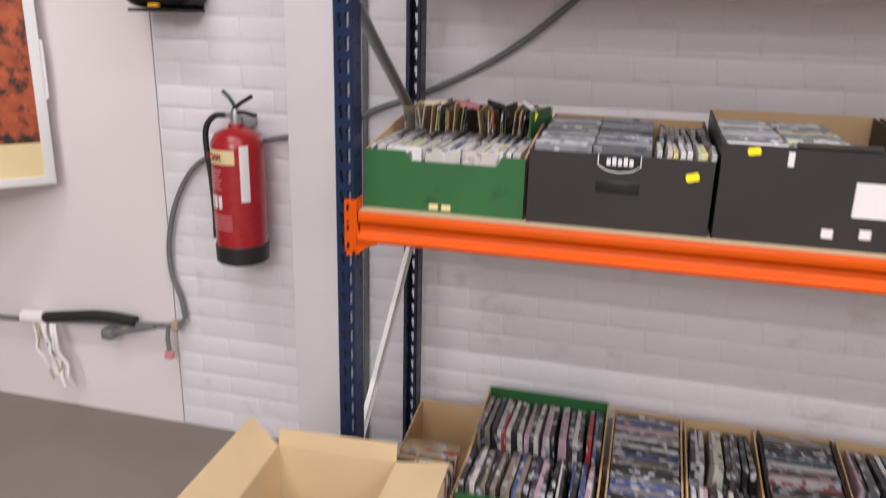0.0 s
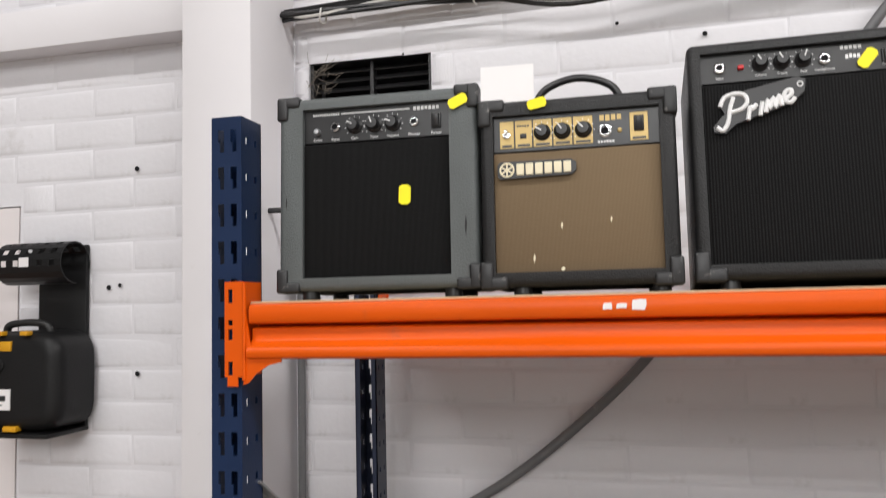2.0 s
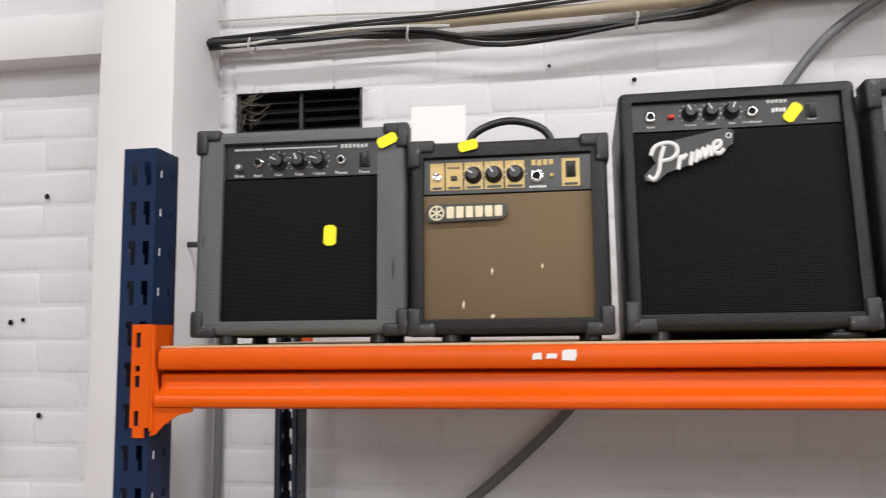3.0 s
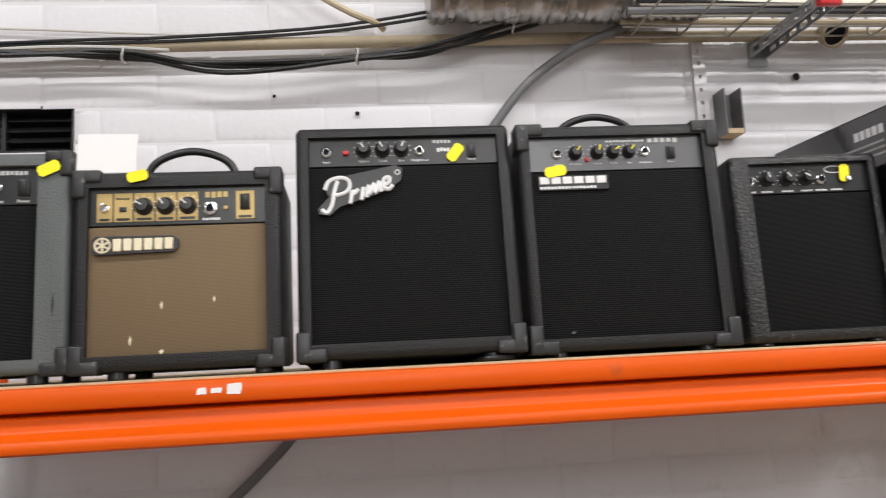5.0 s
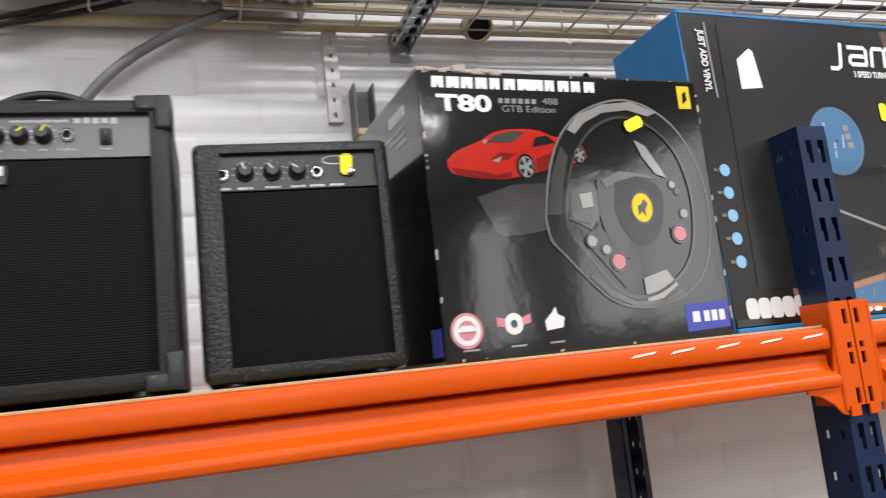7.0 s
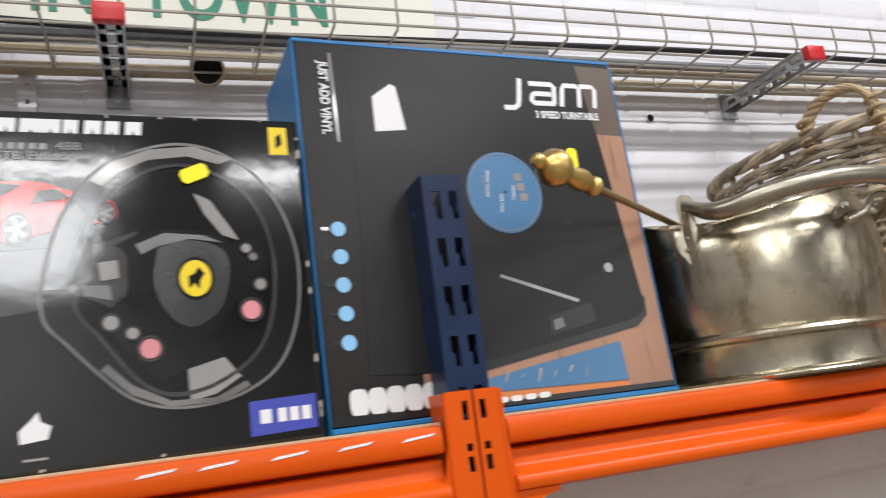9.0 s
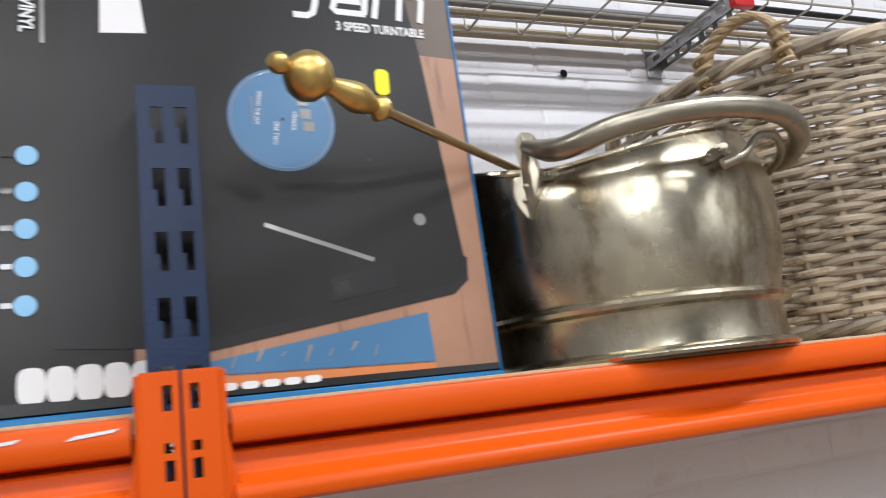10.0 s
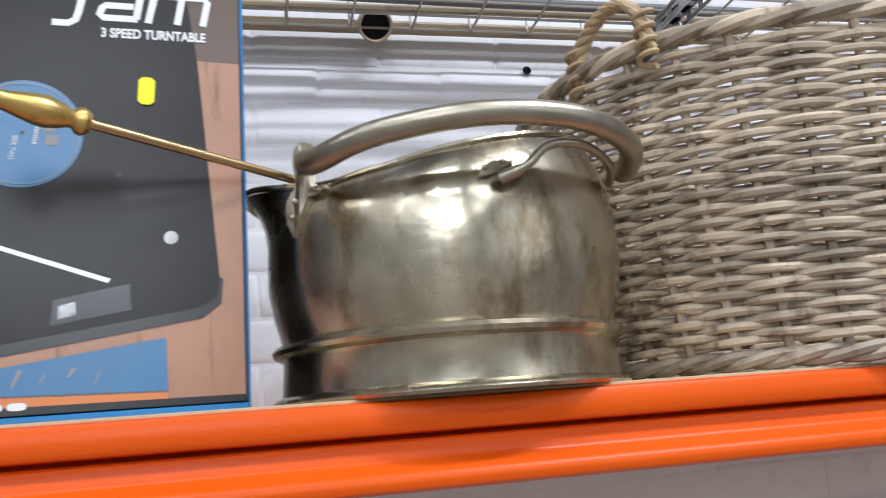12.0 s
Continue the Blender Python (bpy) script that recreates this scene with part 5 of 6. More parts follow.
def basket_ring(z, th, off=0.0):
    f = z / BTOP
    ax, ay = 0.345 + 0.045 * f + 0.012 * math.sin(f * math.pi), 0.250 + 0.030 * f + 0.012 * math.sin(f * math.pi)
    c, s = math.cos(th), math.sin(th)
    return Vector(((ax + off) * math.copysign(abs(c) ** 0.86, c), (ay + off) * math.copysign(abs(s) ** 0.86, s), z))


for k in range(STAKES):
    th = k * math.tau / STAKES
    part("stake", tube(bmesh.new(), [basket_ring(0.01 + i * 0.066, th) for i in range(6)], 0.0050, 7), WICKER, bk)
wr = random.Random(12)
rows_n = 41
for i in range(rows_n):
    z0 = 0.030 + i * (BTOP - 0.050) / (rows_n - 1)
    bm = bmesh.new()
    pts, radii = [], []
    n = STAKES * 4
    ph = wr.uniform(0, 9)
    for q in range(n):
        th = q * math.tau / n
        off = 0.0058 * math.cos(math.pi * (q / 4 + i))
        wob = 0.0026 * noise.noise(Vector((q * 0.09, ph, i)))
        pts.append(basket_ring(z0 + wob + 0.0007 * math.sin(q * 0.8 + ph), th, off))
        radii.append(0.0045 + 0.0012 * noise.noise(Vector((q * 0.05, ph * 3, 2))))
    tube(bm, pts, radii, 7, True)
    part("weaver", bm, WICKER, bk)
for name, zc_, rad, amp in (("rim_braid", BTOP, 0.0070, 0.0055), ("foot_braid", 0.012, 0.0060, 0.0060)):
    for s in range(3):
        pts = []
        for q in range(200):
            th = q * math.tau / 200
            a_ = th * 15 + s * math.tau / 3
            p = basket_ring(zc_, th, 0.004 + amp * math.cos(a_))
            pts.append(p + Vector((0, 0, amp * 0.8 * math.sin(a_))))
        part(name, tube(bmesh.new(), pts, rad, 7, True), WICKER, bk)
for side_sign in (-1, 1):
    base = [(side_sign * 0.338, -0.195, BTOP - 0.01), (side_sign * 0.345, -0.192, BTOP + 0.026), (side_sign * 0.352, -0.178, BTOP + 0.047), (side_sign * 0.360, -0.155, BTOP + 0.053), (side_sign * 0.368, -0.128, BTOP + 0.046), (side_sign * 0.376, -0.108, BTOP + 0.024), (side_sign * 0.378, -0.102, BTOP - 0.01)]
    spine = smooth_path(base, 9)
    hnd = None
    for s in range(3):
        pts = []
        for q, p in enumerate(spine):
            a_ = q * 0.55 + s * math.tau / 3
            pts.append(p + Vector((side_sign * math.cos(a_) * 0.0045, math.sin(a_) * 0.0038, math.sin(a_) * 0.0038)))
        strand = part("rope_handle" if hnd is None else "strand", tube(bmesh.new(), pts, 0.0048, 7), ROPE, hnd or bk, "twisted straw rope handle" if hnd is None else "")
        hnd = hnd or strand
    for xw, yw in ((0.342, -0.194), (0.380, -0.103)):
        wrap_pts = [(side_sign * xw + 0.0095 * math.cos(q * 0.5), yw + 0.0095 * math.sin(q * 0.5), BTOP - 0.03 + q * 0.0012) for q in range(50)]
        part("lashing", tube(bmesh.new(), wrap_pts, 0.0032, 6), ROPE, hnd)

# ---- pipes, cables and tray high on the wall ----
def run(name, pts, r, material, label, category, n=6, seg=9, group=""):
    return solo(name, tube(bmesh.new(), smooth_path(pts, n) if n else [Vector(p) for p in pts], r, seg), material, label, category, group)


run("wall_pipe", [(-0.842, 2.296, 2.459), (0.2, 2.296, 2.478), (1.2, 2.296, 2.487), (2.4, 2.296, 2.491), (4.2, 2.296, 2.495)], 0.0125, OLDPIPE, "old cream-painted pipe running along the brick wall", "pipe", 3, 12)
run("conduit", [(-1.0, 2.300, 1.13), (-0.778, 2.300, 1.245), (-0.60, 2.300, 1.312), (-0.369, 2.300, 1.432), (-0.17, 2.300, 1.588), (-0.028, 2.300, 1.736), (0.12, 2.298, 1.94), (0.27, 2.296, 2.17), (0.372, 2.292, 2.315), (0.44, 2.288, 2.39), (0.52, 2.284, 2.445), (0.60, 2.275, 2.48), (0.70, 2.26, 2.505), (0.95, 2.24, 2.520), (1.8, 2.24, 2.53)], 0.0098, GREYCABLE, "grey flexible conduit curving up the brick wall", "conduit", 7, 10)
black = [((-0.842, 2.455), (-0.622, 2.443), (-0.394, 2.446), (-0.19, 2.414), (0.074, 2.436), (0.211, 2.450), (0.402, 2.505), (0.595, 2.563), (0.75, 2.60)),
         ((-0.842, 2.440), (-0.622, 2.438), (-0.394, 2.440), (-0.19, 2.404), (0.074, 2.425), (0.230, 2.446), (0.410, 2.492), (0.62, 2.555), (0.78, 2.60)),
         ((-0.842, 2.447), (-0.60, 2.447), (-0.394, 2.436), (-0.19, 2.420), (0.074, 2.430), (0.215, 2.440), (0.390, 2.498), (0.59, 2.545), (0.76, 2.59))]
for k, pts in enumerate(black):
    run("cable", [(x, 2.268 + 0.008 * math.sin(i * 2.1 + k * 2), z) for i, (x, z) in enumerate(pts)], 0.0052, CABLE, "sagging black cable tied along the wall", "cable", 6, 7, "black cables on the wall")
for k, pts in enumerate([((-0.842, 2.463), (-0.45, 2.478), (-0.301, 2.482), (0.039, 2.506), (0.349, 2.562), (0.55, 2.62)), ((-0.842, 2.458), (-0.45, 2.470), (-0.25, 2.476), (0.06, 2.498), (0.36, 2.552), (0.6, 2.62))]):
    run("cable", [(x, 2.282, z) for x, z in pts], 0.0034, CABLE, "thin black cable sagging along the wall", "cable", 5, 6, "black cables on the wall")
WHITECABLE = mat("white_cable", (0.62, 0.60, 0.57), 0.5, vary=0.1)
run("white_cable", [(-0.842, 2.285, 2.452), (-0.74, 2.26, 2.437), (-0.60, 2.270, 2.455), (-0.45, 2.27, 2.458), (-0.30, 2.275, 2.452)], 0.0034, WHITECABLE, "thin white cable beside the black ones", "cable", 5, 6)
run("white_cable", [(-1.0, 2.318, 2.522), (-0.622, 2.316, 2.516), (-0.311, 2.316, 2.503), (-0.077, 2.316, 2.503), (0.06, 2.31, 2.506)], 0.0026, WHITECABLE, "thin white cable clipped to the brick wall", "cable", 5, 6)
run("cream_hose", [(-0.10, 2.285, 2.66), (-0.02, 2.28, 2.585), (0.06, 2.28, 2.535), (0.115, 2.285, 2.513), (0.132, 2.30, 2.505)], 0.0070, mat("cream_hose", (0.60, 0.50, 0.34), 0.5), "short cream hose bent into the wall", "hose", 5, 8)
for x, z in ((-0.725, 2.437), (-0.384, 2.440), (0.073, 2.433), (0.40, 2.50)):
    tie = tube(bmesh.new(), [(x + 0.002 * math.cos(k), 2.268 + 0.017 * math.cos(k * math.tau / 14), z + 0.016 * math.sin(k * math.tau / 14)) for k in range(14)], 0.0022, 5, True)
    solo("cable_tie", tie, WHITECABLE, "white plastic tie round the black cables", "cable tie", "white cable ties")
run("wall_conduit", [(-0.806, 2.312, 0.01), (-0.804, 2.312, 0.9), (-0.801, 2.312, 1.9)], 0.0085, GREYCABLE, "thin grey pipe running up beside the white column", "pipe", 3, 9)
run("wall_spur", [(-0.842, 2.20, 2.006), (-0.72, 2.20, 2.003), (-0.60, 2.17, 1.990)], 0.006, CABLE, "short black cable leaving the white column", "cable", 5, 7)

tray = thing("cable_tray", pose(0.62, 2.07, 2.474), "cream-grey welded wire cable tray on cantilever arms", "cable tray")
TL = 3.4
for y, z in ((0, 0.058), (0, 0.029), (0, 0), (0.05, 0), (0.10, 0), (0.15, 0), (0.20, 0), (0.20, 0.029), (0.20, 0.058)):
    part("long_wire", tube(bmesh.new(), [(0, y, z), (TL, y, z)], 0.0026, 6), WIRE, tray)
for k in range(31):
    x = 0.03 + k * 0.110
    part("cross_wire", tube(bmesh.new(), [(x, 0.0, 0.062), (x, 0.0, 0.008), (x, 0.008, -0.004), (x, 0.19, -0.004), (x, 0.20, 0.008), (x, 0.20, 0.062)], 0.0024, 6), WIRE, tray)
run("tray_cable", [(0.62, 2.19, 2.492), (1.2, 2.17, 2.488), (2.0, 2.20, 2.492), (3.9, 2.17, 2.490)], 0.010, GREYCABLE, "grey cable lying in the wire tray", "cable", 6, 8, "cables in the tray")
run("tray_cable", [(0.62, 2.13, 2.488), (1.1, 2.15, 2.486), (2.2, 2.12, 2.486), (3.9, 2.14, 2.486)], 0.006, CABLE, "black cable lying in the wire tray", "cable", 6, 8, "cables in the tray")
run("tray_cable", [(0.62, 2.23, 2.490), (1.3, 2.235, 2.489), (2.2, 2.225, 2.489), (3.9, 2.23, 2.489)], 0.007, OLDPIPE, "pale cable lying in the wire tray", "cable", 6, 8, "cables in the tray")
for x in (0.966, 2.322, 3.68):
    arm = thing("tray_bracket", pose(x, WY, 2.455), "galvanised slotted cantilever bracket with a red end cap", "bracket", "tray brackets")
    bm = bmesh.new()
    slotted(bm, -0.27, -0.004, -0.012, 0.014, [(-0.25 + 0.04 * k, -0.225 + 0.04 * k) for k in range(6)], [(-0.005, 0.006)], -0.020, -0.0175, "y")
    slotted(bm, -0.27, -0.004, -0.012, 0.014, [(-0.25 + 0.04 * k, -0.225 + 0.04 * k) for k in range(6)], [(-0.005, 0.006)], 0.0175, 0.020, "y")
    for xa, xb, holes in ((-0.0175, 0.0175, True),):
        for k in range(7):
            qbox(bm, (xa, -0.27 + k * 0.04, 0.011), (xb, -0.245 + k * 0.04, 0.014))
        qbox(bm, (xa, -0.27, 0.011), (-0.007, -0.004, 0.0138))
        qbox(bm, (0.007, -0.27, 0.011), (xb, -0.004, 0.0138))
    part("arm", bm, STEEL, arm)
    part("wall_plate", box(bmesh.new(), (-0.022, -0.004, -0.03), (0.022, 0.0, 0.05)), STEEL, arm)
    part("end_cap", box(bmesh.new(), (-0.023, -0.279, -0.014), (0.023, -0.262, 0.017), 0.003), RED, arm, "red plastic end cap")
for x, y in ((1.118, 2.285), (1.795, 2.285)):
    bx = thing("conduit_box", pose(x, y, 2.482), "old round open conduit box hanging on the pipe", "conduit box", "conduit boxes")
    bm = bmesh.new()
    lathe(bm, [(0.024, 0), (0.030, 0), (0.031, -0.028), (0.028, -0.030), (0.026, -0.028), (0.024, -0.004)], pose(0, 0, 0.008, -55), 24)
    part("cup", bm, OLDPIPE, bx)
    hole = bmesh.new()
    lathe(hole, [(0.0265, -0.018), (0.0265, -0.020), (0.0001, -0.020)], pose(0, 0, 0.008, -55), 20)
    part("inside", hole, SLOT, bx)
# strut and box bracket on the wall
st = thing("wall_strut", pose(0.822, WY, 2.40), "white-painted slotted steel strut on the brick wall", "strut")
bm = bmesh.new()
slotted(bm, -0.014, 0.014, -0.105, 0.085, [(-0.003, 0.003)], [(-0.095 + 0.03 * k, -0.086 + 0.03 * k) for k in range(6)], -0.012, -0.009)
qbox(bm, (-0.014, -0.0115, -0.105), (-0.012, 0, 0.085))
qbox(bm, (0.012, -0.0115, -0.105), (0.014, 0, 0.085))
part("channel", bm, COLUMN, st)
bb = thing("box_bracket", pose(0.873, WY, 2.310), "small bare galvanised box bracket fixed to the wall", "bracket")
bm = bmesh.new()
for lo, hi in (((-0.020, -0.050, -0.050), (-0.017, 0, 0.050)), ((0.017, -0.050, -0.050), (0.020, 0, 0.050)), ((-0.020, -0.003, -0.050), (0.020, 0, 0.050))):
    qbox(bm, lo, hi)
part("bracket_body", bm, GREYCABLE, bb)
part("wooden_pad", box(bmesh.new(), (-0.017, -0.050, -0.051), (0.017, -0.003, -0.040)), CHIP, bb)
# foil duct
FOIL = mat("crinkled_foil", (0.42, 0.40, 0.38), 0.30, metal=0.9, vary=0.4, scale=18, grain=0.9, grain_scale=40, dirt=(0.05, 0.05, 0.05), dirt_scale=9, dirt_cut=(0.52, 0.70))
bm = bmesh.new()
pts = [(0.22 + k * 0.0095, 2.225, 2.560) for k in range(60)]
tube(bm, pts, [0.068 + 0.004 * (k % 2) + 0.004 * noise.noise(Vector((k * 0.3, 0, 0))) for k in range(60)], 24)
for v in bm.verts:
    v.co += Vector((0, 1, 1)) * 0.006 * noise.noise(v.co * 34)
solo("foil_duct", bm, FOIL, "crinkled dirty foil duct above the cables", "duct")
# sign
SIGNW, SIGNG = mat("sign_cream", (0.78, 0.76, 0.66), 0.4, vary=0.04), mat("sign_green", (0.02, 0.22, 0.13), 0.4, vary=0.08)
sg = thing("wall_sign", pose(1.02, WY - 0.012, 2.552), "cream wall sign with large green capital letters", "sign")
part("board", box(bmesh.new(), (-0.55, 0, 0), (0.57, 0.010, 0.42), 0.002, 1), SIGNW, sg)
letters("lettering", "IN", 0.185, pose(-0.140, -0.001, 0.110) @ FACE, SIGNG, sg, 0.0006, squash=0.60, bold=0.003)
letters("lettering", "TOWN", 0.185, pose(0.165, -0.001, 0.110) @ FACE, SIGNG, sg, 0.0006, squash=0.60, bold=0.003)
# vent
vn = thing("air_vent", pose((VENT[0] + VENT[1]) / 2, WY, VENT[2]), "black louvred air vent set into the brick wall, cobwebbed", "vent")
vw, vh = VENT[1] - VENT[0], VENT[3] - VENT[2]
part("frame", ring_frame(bmesh.new(), -vw / 2, vw / 2, 0, vh, 0.008, 0.008, 0.006, 0.006, 0.012, 0.06), PLASTIC, vn)
for k in range(4):
    part("slat", box(bmesh.new(), (-vw / 2 + 0.006, -0.012, -0.0012), (vw / 2 - 0.006, 0.012, 0.0012), m=pose(0, 0.04, 0.014 + k * 0.022, 35)), PLASTIC, vn)
part("mullion", box(bmesh.new(), (-0.004, 0.024, 0.004), (0.004, 0.05, vh - 0.004)), PLASTIC, vn)
part("backing", box(bmesh.new(), (-vw / 2, 0.10, 0), (vw / 2, 0.11, vh)), SLOT, vn)
WEB = mat("cobweb", (0.20, 0.17, 0.14), 0.9)
web = bmesh.new()
cr = random.Random(5)
for k in range(26):
    a_ = Vector((-vw / 2 + cr.uniform(0, 0.05), -0.002, vh * cr.uniform(0.2, 1.0)))
    b_ = a_ + Vector((cr.uniform(-0.03, 0.06), cr.uniform(-0.02, 0.0), cr.uniform(-0.04, 0.03)))
    mid = (a_ + b_) / 2 + Vector((0, -0.004, -0.008))
    tube(web, smooth_path([a_, mid, b_], 4), 0.0005, 4)
part("cobweb", web, WEB, vn, "dusty brown cobweb strands")
# drilled holes in the wall
for x, z, r in ((1.052, 2.400, 0.007), (2.091, 2.424, 0.007), (-1.225, 2.141, 0.005), (-1.221, 1.657, 0.005), (0.07, 2.33, 0.004), (-0.1, 2.37, 0.003), (1.38, 2.40, 0.006), (-1.30, 1.86, 0.005), (-1.27, 1.865, 0.004)):
    bm = bmesh.new()
    lathe(bm, [(r * 1.25, 0.004), (r, 0.0055), (r * 0.8, 0.003), (0.0001, 0.002)], pose(x, WY, z, 90), 12)
    solo("wall_plug_hole", bm, SLOT, "small dark drilled hole in the painted brick", "drill hole", "drilled holes")


# ---- left part of the wall ----
RUBBER = mat("black_rubber", (0.014, 0.014, 0.014), 0.5, vary=0.2)
EXTRED = mat("extinguisher_red", (0.38, 0.008, 0.013), 0.28, vary=0.12, scale=8, coat=0.4)
LABELCREAM = mat("cream_label", (0.80, 0.66, 0.36), 0.45, vary=0.06)
DARKGREEN = mat("green_plastic", (0.01, 0.09, 0.05), 0.4)
ex = thing("fire_extinguisher", pose(-1.207, 2.222, 0.738), "red foam fire extinguisher hung on the wall, black hose", "fire extinguisher")
bm = bmesh.new()
lathe(bm, [(0.074, 0.058), (0.084, 0.062), (0.0845, 0.37), (0.082, 0.395), (0.070, 0.422), (0.048, 0.436), (0.026, 0.442), (0.024, 0.455), (0.0001, 0.455)], None, 40)
part("cylinder", bm, EXTRED, ex)
bm = bmesh.new()
lathe(bm, [(0.070, 0), (0.080, 0.0), (0.086, 0.006), (0.087, 0.060), (0.082, 0.066), (0.0001, 0.066)], None, 40)
part("base_skirt", bm, RUBBER, ex, "black plastic base skirt")


def wrap(name, a0, a1, z0, z1, r, material, parent, n=14):
    """A label that follows the cylinder; angles in degrees, -90 faces the room."""
    bm = bmesh.new()
    cols = []
    for i in range(n + 1):
        a = radians(a0 + (a1 - a0) * i / n)
        cols.append([bm.verts.new((q * math.cos(a), q * math.sin(a), z)) for q, z in ((r, z0), (r, z1), (r - 0.001, z1), (r - 0.001, z0))])
    for p, q in zip(cols, cols[1:]):
        for k in range(4):
            bm.faces.new((p[k], q[k], q[(k + 1) % 4], p[(k + 1) % 4]))
    bm.faces.new(cols[0][::-1])
    bm.faces.new(cols[-1])
    bmesh.ops.recalc_face_normals(bm, faces=bm.faces)
    return part(name, bm, material, parent)


lb = wrap("type_label", -158, -68, 0.335, 0.380, 0.0853, LABELCREAM, ex)
wrap("side_label", -58, -38, 0.215, 0.395, 0.0853, PAPER, ex)
for k in range(7):
    wrap("print_line", -152, -100 - 4 * (k % 3), 0.312 - k * 0.010, 0.316 - k * 0.010, 0.0851, INK_PINK, ex, 6)
for k in range(3):
    wrap("pictogram", -142 + k * 15, -132 + k * 15, 0.190, 0.232, 0.0851, PAPER, ex, 4)
for k in range(5):
    wrap("print_line", -150, -80, 0.165 - k * 0.011, 0.169 - k * 0.011, 0.0851, INK_PINK, ex, 6)
letters("lettering", "FOAM", 0.030, pose(-0.034, -0.0885, 0.358, 0, 0, -22) @ FACE, EXTRED, ex, 0.0012, squash=0.8)
bm = bmesh.new()
lathe(bm, [(0.017, 0.452), (0.017, 0.480), (0.012, 0.500), (0.0001, 0.502)], None, 16)
box(bm, (-0.035, -0.008, 0.470), (0.016, 0.008, 0.488), 0.002)
part("valve", bm, STEEL, ex)
for pts, m_ in (([(-0.005, 0, 0.500), (0.03, -0.015, 0.522), (0.075, -0.03, 0.545)], PLASTIC), ([(0.0, 0, 0.488), (0.035, -0.012, 0.492), (0.085, -0.028, 0.487)], PLASTIC), ([(0.005, 0.0, 0.500), (-0.015, -0.006, 0.535), (-0.036, -0.010, 0.556)], DARKGREEN)):
    part("lever", tube(bmesh.new(), smooth_path(pts, 4), 0.0065, 8), m_, ex)
hose = smooth_path([(-0.032, 0, 0.479), (-0.070, -0.008, 0.475), (-0.098, -0.014, 0.440), (-0.102, -0.016, 0.380), (-0.090, -0.018, 0.27), (-0.082, -0.022, 0.16), (-0.080, -0.028, 0.075)], 7)
part("hose", tube(bmesh.new(), hose, 0.0095, 10), RUBBER, ex, "black rubber discharge hose")
part("wall_hook", box(bmesh.new(), (-0.02, 0.02, 0.44), (0.02, WY - 2.222, 0.475), 0.002), STEEL, ex)

CASE = mat("matt_black_case", (0.008, 0.008, 0.0085), 0.42, spec=0.28, vary=0.2, scale=8, grain=0.3, grain_scale=250)
df = thing("defibrillator_case", pose(-1.445, WY, 1.530), "black moulded defibrillator case on a perforated wall bracket", "defibrillator")
part("back_plate", box(bmesh.new(), (-0.045, -0.012, -0.004), (0.090, 0, 0.435), 0.003), CASE, df)
bm = bmesh.new()
for k in range(17):
    a0_, a1_ = radians(-95 + k * 17), radians(-95 + (k + 1) * 17)
    for s in range(11):
        x0_, x1_ = -0.090 + s * 0.0165, -0.090 + (s + 1) * 0.0165
        if s % 2 and k % 2 and 3 < k < 15:
            continue
        vs = []
        for rr_ in (0.047, 0.050):
            for a_ in (a0_, a1_):
                for x_ in (x0_, x1_):
                    vs.append(bm.verts.new((x_, -0.052 - rr_ * math.cos(a_), 0.390 + rr_ * math.sin(a_))))
        for f in ((0, 1, 3, 2), (4, 6, 7, 5), (0, 4, 5, 1), (2, 3, 7, 6), (0, 2, 6, 4), (1, 5, 7, 3)):
            bm.faces.new([vs[i] for i in f])
bmesh.ops.recalc_face_normals(bm, faces=bm.faces)
part("perforated_hood", bm, CASE, df, "black perforated rolled hood")
part("hood_label", box(bmesh.new(), (-0.020, -0.1035, 0.380), (0.006, -0.1022, 0.402)), PAPER, df)
part("bottom_tray", box(bmesh.new(), (-0.095, -0.14, -0.004), (0.095, -0.004, 0.006), 0.003), CASE, df)
body = bmesh.new()
prism(body, rounded(-0.006, 0.120, 0.122, 0.113, 4.5, 44), -0.135, -0.014)
bmesh.ops.bevel(body, geom=[e for e in body.edges if abs(e.verts[0].co.y + 0.135) < 1e-5 and abs(e.verts[1].co.y + 0.135) < 1e-5], offset=0.034, segments=5, profile=0.5, affect="EDGES")
shell = part("case_shell", body, CASE, df)
part("case_handle", tube(bmesh.new(), smooth_path([(-0.065, -0.085, 0.225), (-0.055, -0.088, 0.246), (0, -0.090, 0.252), (0.045, -0.088, 0.246), (0.055, -0.085, 0.225)], 6), 0.0085, 10), RUBBER, df)
AMBER = mat("amber_plastic", (0.65, 0.32, 0.01), 0.4)
for x, z, w, h in ((-0.040, 0.2285, 0.020, 0.010), (0.028, 0.2285, 0.020, 0.010), (-0.020, 0.200, 0.030, 0.022), (-0.006, 0.016, 0.036, 0.012)):
    part("amber_catch", box(bmesh.new(), (x - w / 2, -0.139, z - h / 2), (x + w / 2, -0.120, z + h / 2), 0.002), AMBER, df, "amber plastic catch")
lab_ = part("case_label", box(bmesh.new(), (-0.098, -0.1372, 0.058), (-0.006, -0.1345, 0.104)), PAPER, df, "white label with a red mark")
part("label_mark", box(bmesh.new(), (-0.088, -0.1380, 0.068), (-0.064, -0.1370, 0.092)), INK_RED, lab_)
part("label_bar", box(bmesh.new(), (-0.058, -0.1380, 0.078), (-0.018, -0.1370, 0.090)), INK_DARK, lab_)
part("label_bar", box(bmesh.new(), (-0.058, -0.1380, 0.067), (-0.026, -0.1370, 0.071)), INK_LIGHT, lab_)
